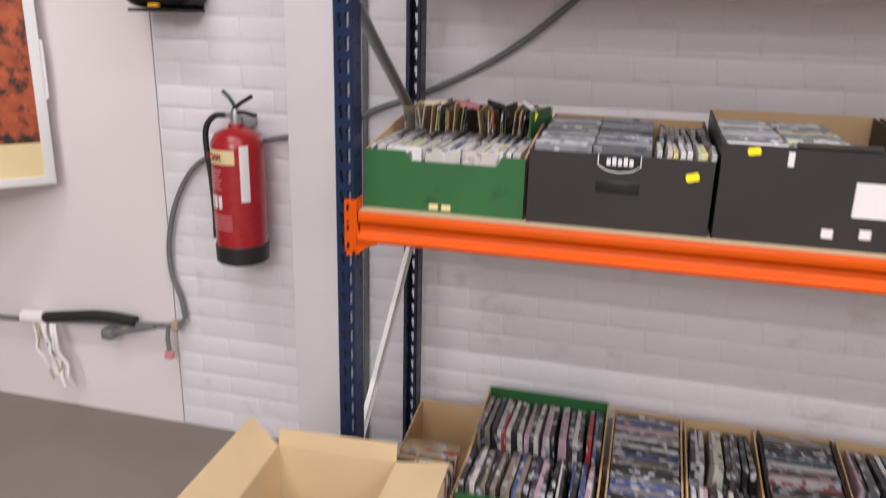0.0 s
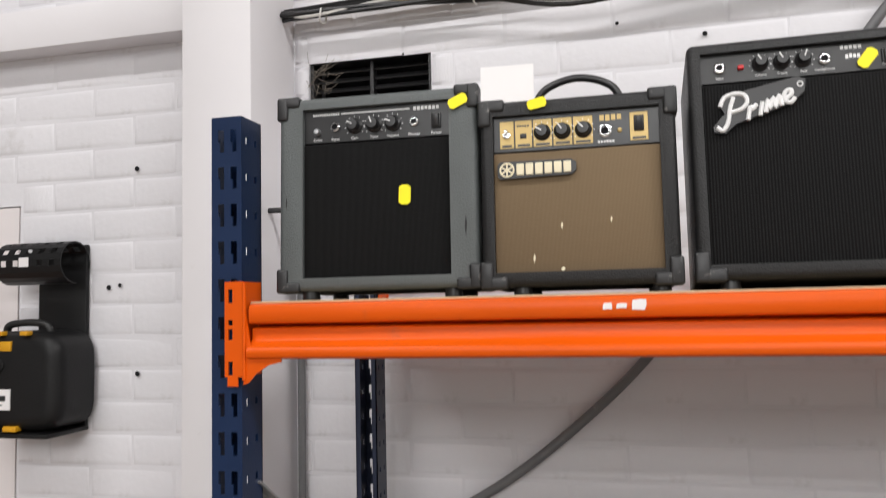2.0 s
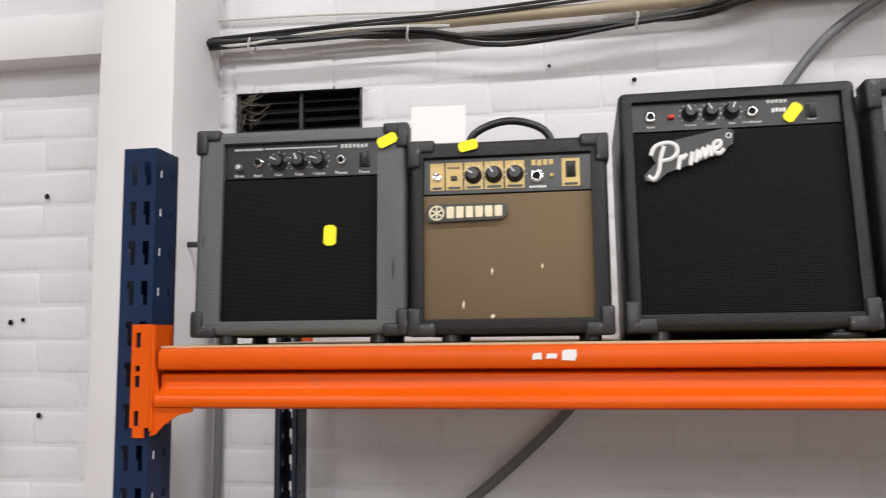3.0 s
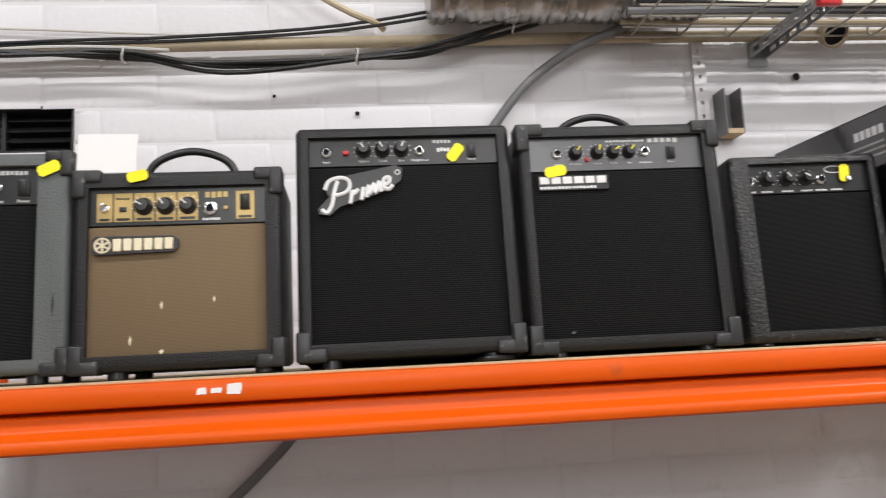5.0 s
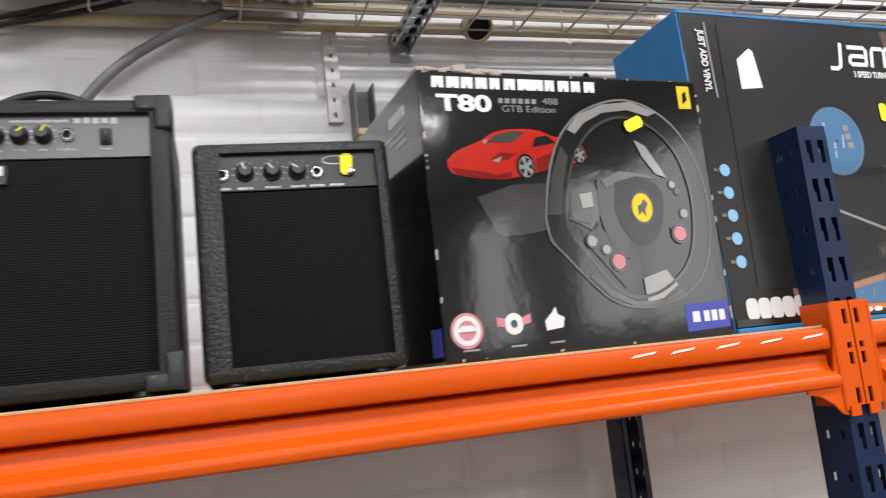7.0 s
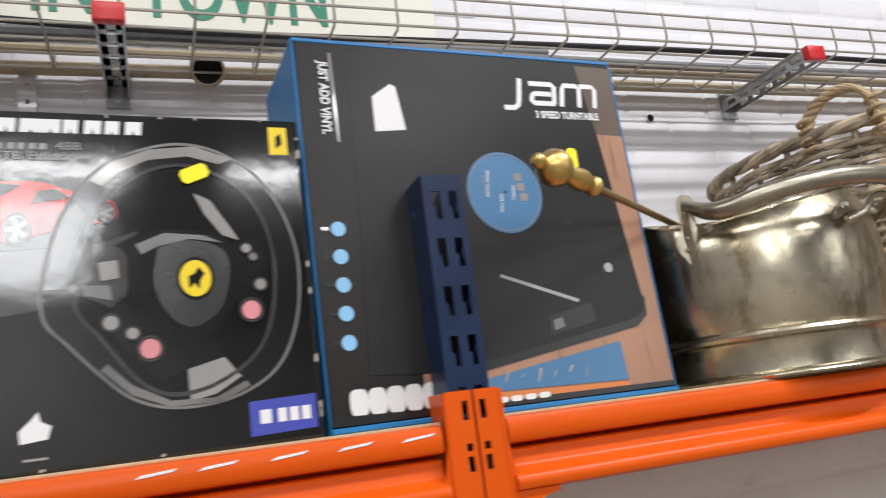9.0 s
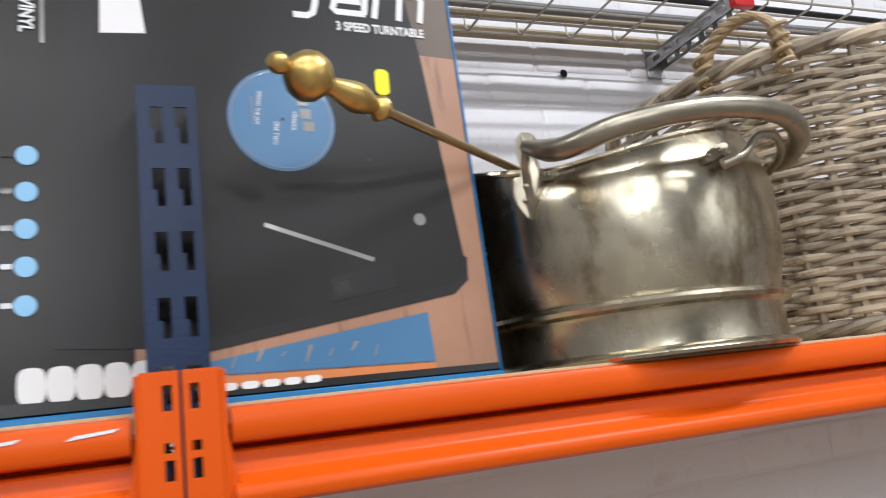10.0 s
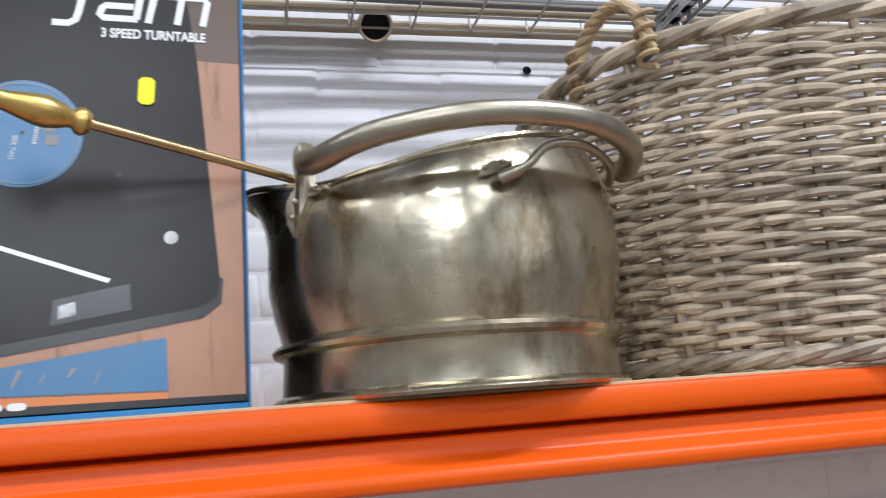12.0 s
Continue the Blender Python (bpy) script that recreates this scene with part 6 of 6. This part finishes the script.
heart = [(-0.052 + 0.0016 * 16 * math.sin(t_) ** 3, -0.1362, 0.152 + 0.0016 * (13 * math.cos(t_) - 5 * math.cos(2 * t_) - 2 * math.cos(3 * t_) - math.cos(4 * t_))) for t_ in [k * math.tau / 40 for k in range(40)]]
part("heart_relief", tube(bmesh.new(), heart, 0.0018, 6, True), CASE, df)

# cable and old pipework low on the wall
run("wall_cable", [(-1.03, 2.305, 1.150), (-1.12, 2.305, 1.135), (-1.26, 2.305, 1.10), (-1.41, 2.305, 1.030), (-1.50, 2.305, 0.90), (-1.545, 2.305, 0.745), (-1.545, 2.305, 0.62), (-1.515, 2.305, 0.53), (-1.505, 2.305, 0.45)], 0.0095, GREYCABLE, "grey cable curving down the wall behind the extinguisher", "cable", 7, 8)
pp = thing("wall_pipework", pose(-1.5, 2.285, 0.43), "old wall pipe with black lagging and torn white tape", "pipe")
part("bare_pipe", tube(bmesh.new(), smooth_path([(0.0, 0, 0.02), (-0.03, 0, 0.0), (-0.12, 0, -0.012), (-0.35, 0, -0.03), (-0.75, 0, -0.065), (-1.3, 0, -0.09)], 5), 0.010, 9), GREYCABLE, pp)
part("lagging", tube(bmesh.new(), smooth_path([(-0.20, -0.005, -0.005), (-0.34, -0.008, 0.000), (-0.50, -0.008, -0.022), (-0.60, -0.005, -0.040)], 5), 0.021, 12), RUBBER, pp, "black foam pipe lagging")
part("stub", tube(bmesh.new(), smooth_path([(-0.12, -0.004, -0.014), (-0.26, -0.012, -0.050), (-0.31, -0.014, -0.062)], 5), 0.011, 9), GREYCABLE, pp)
part("stub_end", box(bmesh.new(), (-0.335, -0.04, -0.085), (-0.285, 0.01, -0.040), 0.012, 3), GREYCABLE, pp)
part("drop_pipe", tube(bmesh.new(), [(-0.065, -0.003, -0.01), (-0.068, -0.008, -0.06), (-0.062, -0.010, -0.105)], 0.0085, 8), GREYCABLE, pp)
part("red_cap", box(bmesh.new(), (-0.078, -0.024, -0.132), (-0.048, 0.004, -0.102), 0.004), INK_PINK, pp, "faded red cap")
part("clip", box(bmesh.new(), (-0.045, -0.018, -0.018), (-0.020, 0.02, 0.018), 0.004), OLDPIPE, pp)
part("tape_band", tube(bmesh.new(), [(-0.60, -0.004, -0.040), (-0.70, -0.004, -0.048)], 0.028, 12), PAPER, pp, "wrapped white tape")
tr = random.Random(3)
for k in range(11):
    x0_ = -0.60 + tr.uniform(-0.05, 0.06)
    pts = [(x0_, -0.025, -0.055)]
    for q in range(5):
        pts.append((pts[-1][0] + tr.uniform(-0.005, 0.028), -0.02 - tr.uniform(0, 0.03), pts[-1][2] - tr.uniform(0.025, 0.06)))
    part("tape_strand", tube(bmesh.new(), smooth_path(pts, 4), tr.uniform(0.003, 0.008), 6), PAPER if k % 4 else OLDPIPE, pp)

# framed poster board
pb = thing("poster_board", pose(-1.975, 2.285, 0.925, 0, 0, 0) @ Matrix.Rotation(radians(228), 4, "Z"), "white-framed poster board with red and brown picture", "poster")
part("frame", ring_frame(bmesh.new(), 0, 0.62, 0, 0.85, 0.035, 0.035, 0.03, 0.03, -0.015, 0.015, 0.003), WHITE, pb)
part("picture", box(bmesh.new(), (0.035, -0.004, 0.15), (0.585, 0.006, 0.82)), mat("poster_print", (0.42, 0.09, 0.035), 0.4, vary=0.7, scale=22, dirt=(0.03, 0.02, 0.015), dirt_scale=16, dirt_cut=(0.48, 0.60)), pb)
part("caption_strip", box(bmesh.new(), (0.035, -0.004, 0.03), (0.585, 0.006, 0.15)), LABELCREAM, pb)
part("wall_batten", box(bmesh.new(), (-0.01, -0.012, 0.30), (0.004, 0.012, 0.50)), WHITE, pb)


# ---- cartons, discs and cases on the lower shelves ----
def palette(name, colours, rough=0.35):
    """One material whose colour is picked piece by piece."""
    m = mat(name, (0.5, 0.5, 0.5), rough, vary=0.0, coat=0.2)
    nt = m.node_tree
    b = nt.nodes["Principled BSDF"]
    info = nt.nodes.new("ShaderNodeObjectInfo")
    ramp = nt.nodes.new("ShaderNodeValToRGB")
    ramp.color_ramp.interpolation = "CONSTANT"
    for i, c in enumerate(colours):
        e = ramp.color_ramp.elements[i] if i < 2 else ramp.color_ramp.elements.new(i / len(colours))
        e.position, e.color = i / len(colours), (*c, 1)
    nt.links.new(info.outputs["Random"], ramp.inputs["Fac"])
    co = nt.nodes.new("ShaderNodeTexCoord")
    shift = nt.nodes.new("ShaderNodeVectorMath")
    shift.operation = "ADD"
    tri = nt.nodes.new("ShaderNodeCombineXYZ")
    mul = nt.nodes.new("ShaderNodeMath")
    mul.operation, mul.inputs[1].default_value = "MULTIPLY", 37.0
    nt.links.new(info.outputs["Random"], mul.inputs[0])
    nt.links.new(mul.outputs[0], tri.inputs["X"])
    nt.links.new(mul.outputs[0], tri.inputs["Z"])
    nt.links.new(co.outputs["Object"], shift.inputs[0])
    nt.links.new(tri.outputs[0], shift.inputs[1])
    spots = nt.nodes.new("ShaderNodeTexVoronoi")
    spots.inputs["Scale"].default_value = 55
    nt.links.new(shift.outputs[0], spots.inputs["Vector"])
    cut = nt.nodes.new("ShaderNodeMapRange")
    cut.inputs["From Min"].default_value, cut.inputs["From Max"].default_value = 0.74, 0.80
    sep = nt.nodes.new("ShaderNodeSeparateColor")
    nt.links.new(spots.outputs["Color"], sep.inputs[0])
    nt.links.new(sep.outputs[0], cut.inputs["Value"])
    mx = nt.nodes.new("ShaderNodeMix")
    mx.data_type = "RGBA"
    hue = nt.nodes.new("ShaderNodeMix")
    hue.data_type = "RGBA"
    hue.inputs["A"].default_value, hue.inputs["B"].default_value = (0.55, 0.56, 0.60, 1), (0.05, 0.05, 0.07, 1)
    nt.links.new(sep.outputs[1], hue.inputs["Factor"])
    nt.links.new(ramp.outputs["Color"], mx.inputs["A"])
    nt.links.new(hue.outputs["Result"], mx.inputs["B"])
    nt.links.new(cut.outputs["Result"], mx.inputs["Factor"])
    nt.links.new(mx.outputs["Result"], b.inputs["Base Color"])
    return m


DVDS = palette("dvd_spines", [(0.02, 0.02, 0.022), (0.45, 0.45, 0.46), (0.03, 0.03, 0.035), (0.04, 0.07, 0.20), (0.015, 0.015, 0.016), (0.30, 0.03, 0.03), (0.55, 0.52, 0.48), (0.02, 0.02, 0.02), (0.05, 0.12, 0.13), (0.10, 0.09, 0.09), (0.20, 0.16, 0.12), (0.03, 0.03, 0.05), (0.42, 0.28, 0.33), (0.016, 0.016, 0.018)])
CDS = palette("cd_spines", [(0.22, 0.23, 0.25), (0.10, 0.10, 0.11), (0.30, 0.31, 0.33), (0.06, 0.06, 0.07), (0.36, 0.36, 0.38), (0.16, 0.18, 0.22), (0.45, 0.45, 0.45), (0.12, 0.10, 0.10), (0.26, 0.27, 0.29)])
WHITES = palette("white_spines", [(0.62, 0.62, 0.60), (0.50, 0.50, 0.46), (0.56, 0.50, 0.48), (0.50, 0.55, 0.42), (0.66, 0.66, 0.66), (0.65, 0.60, 0.25), (0.10, 0.12, 0.20), (0.55, 0.56, 0.58)])
SLEEVES = palette("record_sleeves", [(0.36, 0.22, 0.10), (0.45, 0.36, 0.22), (0.03, 0.03, 0.03), (0.30, 0.08, 0.06), (0.50, 0.44, 0.34), (0.12, 0.10, 0.06), (0.40, 0.28, 0.12), (0.20, 0.22, 0.10)], 0.7)
shared = {}


def piece(name, size, material, m, label, category, group):
    """A case or sleeve: a thin body with softened edges, on a shared mesh."""
    key = (name, size, material.name)
    if key not in shared:
        shared[key] = mesh_of(name, box(bmesh.new(), (-size[0] / 2, -size[1] / 2, 0), (size[0] / 2, size[1] / 2, size[2]), min(size) * 0.14, 1), material)
    ob = new(name, shared[key])
    ob.matrix_basis = m
    return tagged(ob, label, category, group)


def carton(label, x0, x1, y0, y1, z, front, back, sides, outside, inside=CARD, notch=0.0, t=0.005):
    c = thing("carton", pose(x0, y0, z), label, "box", "cartons of discs on the rack")
    w, d = x1 - x0, y1 - y0
    bm = bmesh.new()
    if notch:
        prism(bm, [(0, 0), (w, 0), (w, front), (w * 0.86, front), (w * 0.83, front - notch), (w * 0.30, front - notch), (w * 0.26, front), (0, front)], 0, t)
    else:
        box(bm, (0, 0, 0), (w, t, front), 0.001, 1)
    part("front_panel", bm, outside, c)
    part("back_panel", box(bmesh.new(), (0, d - t, 0), (w, d, back), 0.001, 1), inside, c)
    for xa in (0.0002, w - t - 0.0002):
        bm = bmesh.new()
        a = [bm.verts.new((xa, y, zz_)) for y, zz_ in ((t, 0), (d - t, 0), (d - t, back - 0.002), (d * 0.5, sides), (t, front - 0.002))]
        b = [bm.verts.new((xa + t, v.co.y, v.co.z)) for v in a]
        bm.faces.new(a)
        bm.faces.new(b[::-1])
        for i in range(5):
            bm.faces.new((a[i], b[i], b[(i + 1) % 5], a[(i + 1) % 5]))
        bmesh.ops.recalc_face_normals(bm, faces=bm.faces)
        part("side_panel", bm, outside if outside is not GREEN else CARD, c)
    part("base", box(bmesh.new(), (t, t, 0), (w - t, d - t, t)), inside, c)
    return c


pr = random.Random(21)
# green fruit carton with discs in front and records behind
c = carton("green printed fruit carton full of discs and records", -0.578, -0.197, 1.700, 2.150, LOW, 0.140, 0.205, 0.175, GREEN, CARD, 0.022)
for x in (0.16, 0.19):
    part("tape_patch", box(bmesh.new(), (x, -0.0008, 0.006), (x + 0.022, 0.001, 0.020)), LABELCREAM, c)
bm = box(bmesh.new(), (-0.07, -0.003, 0), (0.07, 0.003, 0.13))
part("raised_flap", bm, GREEN, c, "green card flap standing up", pose(0.372, 0.27, 0.09, 0, 0, 78))
price_label(c, 0.362, 0.205, 20, 0.225)
for k in range(28):
    piece("compact_disc", (0.0104, 0.125, 0.142), WHITES, pose(-0.562 + k * 0.0128, 1.785, LOW + 0.006, 0, pr.uniform(-2, 2), pr.uniform(-1, 1)), "white-spined compact disc case in the green carton", "compact disc", "discs in the green carton")
for k in range(28):
    piece("compact_disc", (0.0104, 0.125, 0.142), CDS, pose(-0.562 + k * 0.0128, 1.914, LOW + 0.006 + pr.uniform(0, 0.006), 0, pr.uniform(-5, 5), pr.uniform(-1, 1)), "grey compact disc case in the green carton", "compact disc", "discs in the green carton")
for k in range(3):
    piece("compact_disc", (0.125, 0.0104, 0.142), WHITES, pose(-0.482 + k * 0.088, 1.7125 + 0.0002 * k, LOW + 0.006, 0, pr.uniform(-2, 2), 0) @ Matrix.Diagonal((0.66, 0.9, 1, 1)), "pale printed disc case facing out of the green carton", "compact disc", "discs in the green carton")
for k in range(26):
    gap = 0.06 if k > 13 else 0.0
    piece("record_single", (0.0042, 0.165, 0.178), SLEEVES, pose(-0.545 + k * 0.0095 + gap, 2.055, LOW + 0.022 + pr.uniform(0, 0.020), pr.uniform(-3, 3), pr.uniform(-9, 9), pr.uniform(-4, 4)), "worn paper record sleeve in the green carton", "record", "records in the green carton")
for k, col in enumerate((CREAM, INK_PINK, RUBBER, PAPER)):
    bm = bmesh.new()
    box(bm, (-0.03, -0.02, 0), (0.03, 0.02, 0.012), 0.004, m=pose(0, 0, 0, 10 * k, 8 * k, 25 * k))
    solo("paper_scrap", bm, col, "crumpled scrap lying on the record sleeves", "scrap", "scraps on the records", at=pose(-0.50 + k * 0.085, 2.05, LOW + 0.206))
# dark cartons
c = carton("dark grey printed carton full of compact discs", -0.188, 0.203, 1.692, 2.150, LOW, 0.165, 0.190, 0.178, DARKCARD)
bm = bmesh.new()
prism(bm, [(0.150, 0.165), (0.240, 0.165), (0.240, 0.142), (0.222, 0.131), (0.195, 0.127), (0.168, 0.131), (0.150, 0.142)], -0.0012, 0.0004)
bd = part("maker_badge", bm, PANEL, c, "white-outlined shield badge with plain strokes")
part("badge_line", tube(bmesh.new(), [(x, -0.0012, z) for x, z in ((0.150, 0.165), (0.150, 0.142), (0.168, 0.131), (0.195, 0.127), (0.222, 0.131), (0.240, 0.142), (0.240, 0.165))], 0.0014, 5), PAPER, bd)
for k in range(5):
    part("badge_stroke", box(bmesh.new(), (0.168 + k * 0.012, -0.002, 0.142), (0.1765 + k * 0.012, -0.0008, 0.157 + 0.003 * (k % 2))), PAPER, bd)
part("handle_slot", box(bmesh.new(), (0.148, -0.0006, 0.080), (0.242, 0.002, 0.108), 0.001), PANEL, c)
price_label(c, 0.348, 0.128, 75, -0.0012, 0.018, 0.028)
for col in range(3):
    for k in range(28):
        if col < 2:
            m_ = pose(-0.118 + col * 0.128, 1.712 + k * 0.0142, LOW + 0.034 + 0.004 * math.sin(k * 0.9 + col) + 0.0006 * k, pr.uniform(-6, 2), 0, pr.uniform(-2, 2))
            piece("compact_disc", (0.125, 0.0104, 0.142), CDS, m_, "compact disc case in the dark carton", "compact disc", "discs in the dark carton")
        else:
            m_ = pose(0.078 + (k % 9) * 0.0132, 1.765 + (k // 9) * 0.132, LOW + 0.034 + pr.uniform(0, 0.004), 0, pr.uniform(3, 8), pr.uniform(-2, 2))
            piece("compact_disc", (0.0104, 0.125, 0.142), CDS if k > 8 else WHITES, m_, "compact disc case in the dark carton", "compact disc", "discs in the dark carton")
for x0, x1, n in ((0.212, 0.605, 0), (0.615, 1.00, 1)):
    c = carton("plain dark grey carton of discs with stuck labels", x0, x1, 1.690, 2.160, LOW, 0.205, 0.222, 0.212, DARKCARD)
    part("maker_label", box(bmesh.new(), (0.262, -0.001, 0.070), (0.352, 0.0005, 0.142)), PAPER, c, "blank white label")
    for x, z in ((0.283, 0.026), (0.212, 0.022)):
        part("small_label", box(bmesh.new(), (x, -0.001, z), (x + 0.022, 0.0005, z + 0.020)), PAPER, c)
    part("small_label", box(bmesh.new(), (0.128, -0.001, 0.165), (0.140, 0.0005, 0.195)), PAPER, c)
    part("top_flap", box(bmesh.new(), (0.14, 0.0, 0.200), (0.30, 0.005, 0.216), 0.002), DARKCARD, c)
    price_label(c, 0.062, 0.192, 80, -0.0012, 0.016, 0.026)
    for k in range(28):
        piece("compact_disc", (0.125, 0.0104, 0.142), CDS if k % 5 else WHITES, pose(x0 + 0.075 + (k % 2) * 0.002 + (0.13 if k % 2 else 0) * 1.0, 1.72 + (k // 2) * 0.029, LOW + 0.062, -14, 0, pr.uniform(-2, 2)), "compact disc case lying back in the dark carton", "compact disc", "discs in the dark cartons")

# film cases on the lowest shelf
BASE = SHELVES[2] + 0.0015
green = carton("dark green crate packed with film cases, spines upwards", -0.345, 0.030, 1.745, 2.200, BASE, 0.150, 0.240, 0.19, GREEN, GREEN)
for row, y in enumerate((1.855, 2.065)):
    for k in range(23):
        piece("film_case", (0.0145, 0.190, 0.135), DVDS, pose(-0.328 + k * 0.0156, y, BASE + 0.006 + 0.03 + 0.05 * row + pr.uniform(0, 0.006), 0, pr.uniform(-6, 3), pr.uniform(-2, 2)), "plastic film case in the green crate", "film case", "film cases on the lowest shelf")
for x0, x1, style, mat_ in ((0.045, 0.245, "flat", CARD), (0.252, 0.450, "up", CARD), (0.458, 0.660, "flat", DARKCARD), (0.668, 0.900, "up", CARD), (0.908, 1.14, "flat", CARD)):
    carton("open carton packed with film cases", x0, x1, 1.72, 2.20, BASE, 0.16, 0.225, 0.19, mat_)
    if style == "flat":
        for k in range(28):
            piece("film_case", (0.180, 0.0145, 0.135), DVDS, pose((x0 + x1) / 2 + pr.uniform(-0.003, 0.003), 1.742 + k * 0.0158, BASE + 0.04 + 0.0018 * k, pr.uniform(-5, 0), 0, pr.uniform(-2, 2)), "plastic film case in an open carton", "film case", "film cases on the lowest shelf")
    else:
        for row, y in enumerate((1.83, 2.06)):
            for k in range(int((x1 - x0 - 0.02) / 0.0158)):
                piece("film_case", (0.0145, 0.190, 0.135), DVDS if (k * 7 + row) % 6 else WHITES, pose(x0 + 0.018 + k * 0.0158, y, BASE + 0.04 + 0.045 * row, 0, pr.uniform(-5, 3), pr.uniform(-2, 2)), "plastic film case in an open carton", "film case", "film cases on the lowest shelf")
low = carton("low brown carton with old record sleeves", -0.565, -0.360, 1.70, 2.18, BASE, 0.10, 0.17, 0.12, CARD)
for k in range(16):
    piece("record_single", (0.165, 0.0042, 0.150), SLEEVES, pose(-0.462, 1.74 + k * 0.013, BASE + 0.006, pr.uniform(-14, -4), 0, pr.uniform(-5, 5)), "worn paper record sleeve in the low carton", "record", "records in the low carton")

# open cardboard box on the floor
ob_ = thing("cardboard_box", pose(-0.722, 1.10, 0, 0, 0, 3), "open brown cardboard box on the concrete floor, flaps up", "box")
w_, d_, h_ = 0.305, 0.43, 0.52
part("base", box(bmesh.new(), (0, 0, 0), (w_, d_, 0.005)), PALE_CARD, ob_)
for lo, hi in (((0, 0, 0), (w_, 0.005, h_)), ((0, d_ - 0.005, 0), (w_, d_, h_)), ((0, 0.005, 0), (0.005, d_ - 0.005, h_)), ((w_ - 0.005, 0.005, 0), (w_, d_ - 0.005, h_))):
    part("side_panel", box(bmesh.new(), lo, hi, 0.001, 1), PALE_CARD, ob_)
for size, m_ in (((0.30, 0.004, 0.045), pose(w_ / 2, d_ - 0.003, h_, -8)), ((d_ - 0.01, 0.004, 0.10), pose(0.002, d_ / 2, h_, 0, 0, 90) @ Matrix.Rotation(radians(-42), 4, "X")), ((d_ - 0.01, 0.004, 0.13), pose(w_ - 0.002, d_ / 2, h_, 0, 0, 90) @ Matrix.Rotation(radians(82), 4, "X"))):
    part("flap", box(bmesh.new(), (-size[0] / 2, -size[1] / 2, 0), (size[0] / 2, size[1] / 2, size[2]), 0.001, 1), PALE_CARD, ob_, "", m_)
for k in range(9):
    bm = bmesh.new()
    lathe(bm, [(0.004, 0), (0.016, 0.004), (0.018, 0.05), (0.010, 0.065), (0.012, 0.085), (0.006, 0.10), (0.0001, 0.10)], None, 12)
    solo("china_ornament", bm, (PAPER, INK_LIGHT, CREAM, DISCBLUE)[k % 4], "small pale ornament lying in the cardboard box", "ornament", "ornaments in the box", at=pose(-0.66 + (k % 3) * 0.085, 1.20 + (k // 3) * 0.10, 0.385 if k % 2 else 0.37, 30 * (k % 3), 20, 40 * k))
solo("packing_block", box(bmesh.new(), (-0.705, 1.125, 0.006), (-0.435, 1.505, 0.37), 0.01), CARD, "brown packed carton filling the cardboard box", "carton")

# ---- bricks, course by course ----
PITCH, COURSE = 0.2255, 0.0757
brick_meshes = []
for k in range(7):
    r = random.Random(k)
    bm = bmesh.new()
    hx, hz = 0.1095, 0.0352
    back = [bm.verts.new((sx * hx, 0.0, sz * hz)) for sx, sz in ((-1, -1), (1, -1), (1, 1), (-1, 1))]
    mid_ = [bm.verts.new((sx * (hx - 0.0025) + r.uniform(-0.001, 0.001), -0.0016, sz * (hz - 0.0026) + r.uniform(-0.0012, 0.0012))) for sx, sz in ((-1, -1), (1, -1), (1, 1), (-1, 1))]
    front = [bm.verts.new((sx * (hx - 0.0105), -0.0031 + r.uniform(-0.0009, 0.0009), sz * (hz - 0.0100))) for sx, sz in ((-1, -1), (1, -1), (1, 1), (-1, 1))]
    for a, b in ((back, mid_), (mid_, front)):
        for i in range(4):
            bm.faces.new((a[i], a[(i + 1) % 4], b[(i + 1) % 4], b[i]))
    bm.faces.new(front)
    bmesh.ops.recalc_face_normals(bm, faces=bm.faces)
    brick_meshes.append(mesh_of("brick", bm, BRICK, 80))
rest_v, rest_f = [], []
br = random.Random(77)
n_parts = 0
for course in range(-31, 8):
    z = 2.388 + course * COURSE
    if z < 0.03:
        continue
    spans = [(-1.555, -0.984), (-0.819, 3.9)] if z < 2.09 else [(-3.2, -0.984), (-0.819, 3.9)]
    if VENT[2] - 0.03 < z < VENT[3] + 0.03:
        spans = [(a, b) for a, b in ((-3.2, -0.984), (-0.819, VENT[0]), (VENT[1], 3.9))]
    start = 1.919 - 60 * PITCH + (PITCH / 2 if course % 2 else 0)
    for k in range(90):
        bx0 = start + k * PITCH
        for s0, s1 in spans:
            a, b = max(bx0, s0), min(bx0 + PITCH, s1)
            if b - a < 0.03:
                continue
            cx_, f = (a + b) / 2, (b - a - 0.0018) / (PITCH - 0.0045)
            me = br.choice(brick_meshes)
            m_ = pose(cx_, WY + 0.0050 + br.uniform(-0.0014, 0.0010), z + br.uniform(-0.0008, 0.0008), br.uniform(-1.2, 0.8), br.uniform(-0.5, 0.5), br.uniform(-0.5, 0.5)) @ Matrix.Diagonal((f, 1, 1, 1))
            near = (-0.84 < cx_ < 2.35 and z > 1.95) or (-1.56 < cx_ < -1.03 and z > 1.2) or (-0.84 < cx_ < 0.9 and 1.3 < z < 1.8)
            if near and n_parts < 330:
                o = new("brick", me)
                o.parent = wall_north
                o.matrix_basis = m_
                n_parts += 1
            else:
                n0 = len(rest_v)
                rest_v += [m_ @ v.co for v in me.vertices]
                rest_f += [[n0 + i for i in p.vertices] for p in me.polygons]
me = bpy.data.meshes.new("brickwork")
me.from_pydata(rest_v, [], rest_f)
me.materials.append(BRICK)
for p in me.polygons:
    p.use_smooth = True
me.set_sharp_from_angle(angle=radians(80))
rest = new("brickwork", me)
rest.parent = wall_north
tagged(rest, "painted brick courses", kind="stuff")
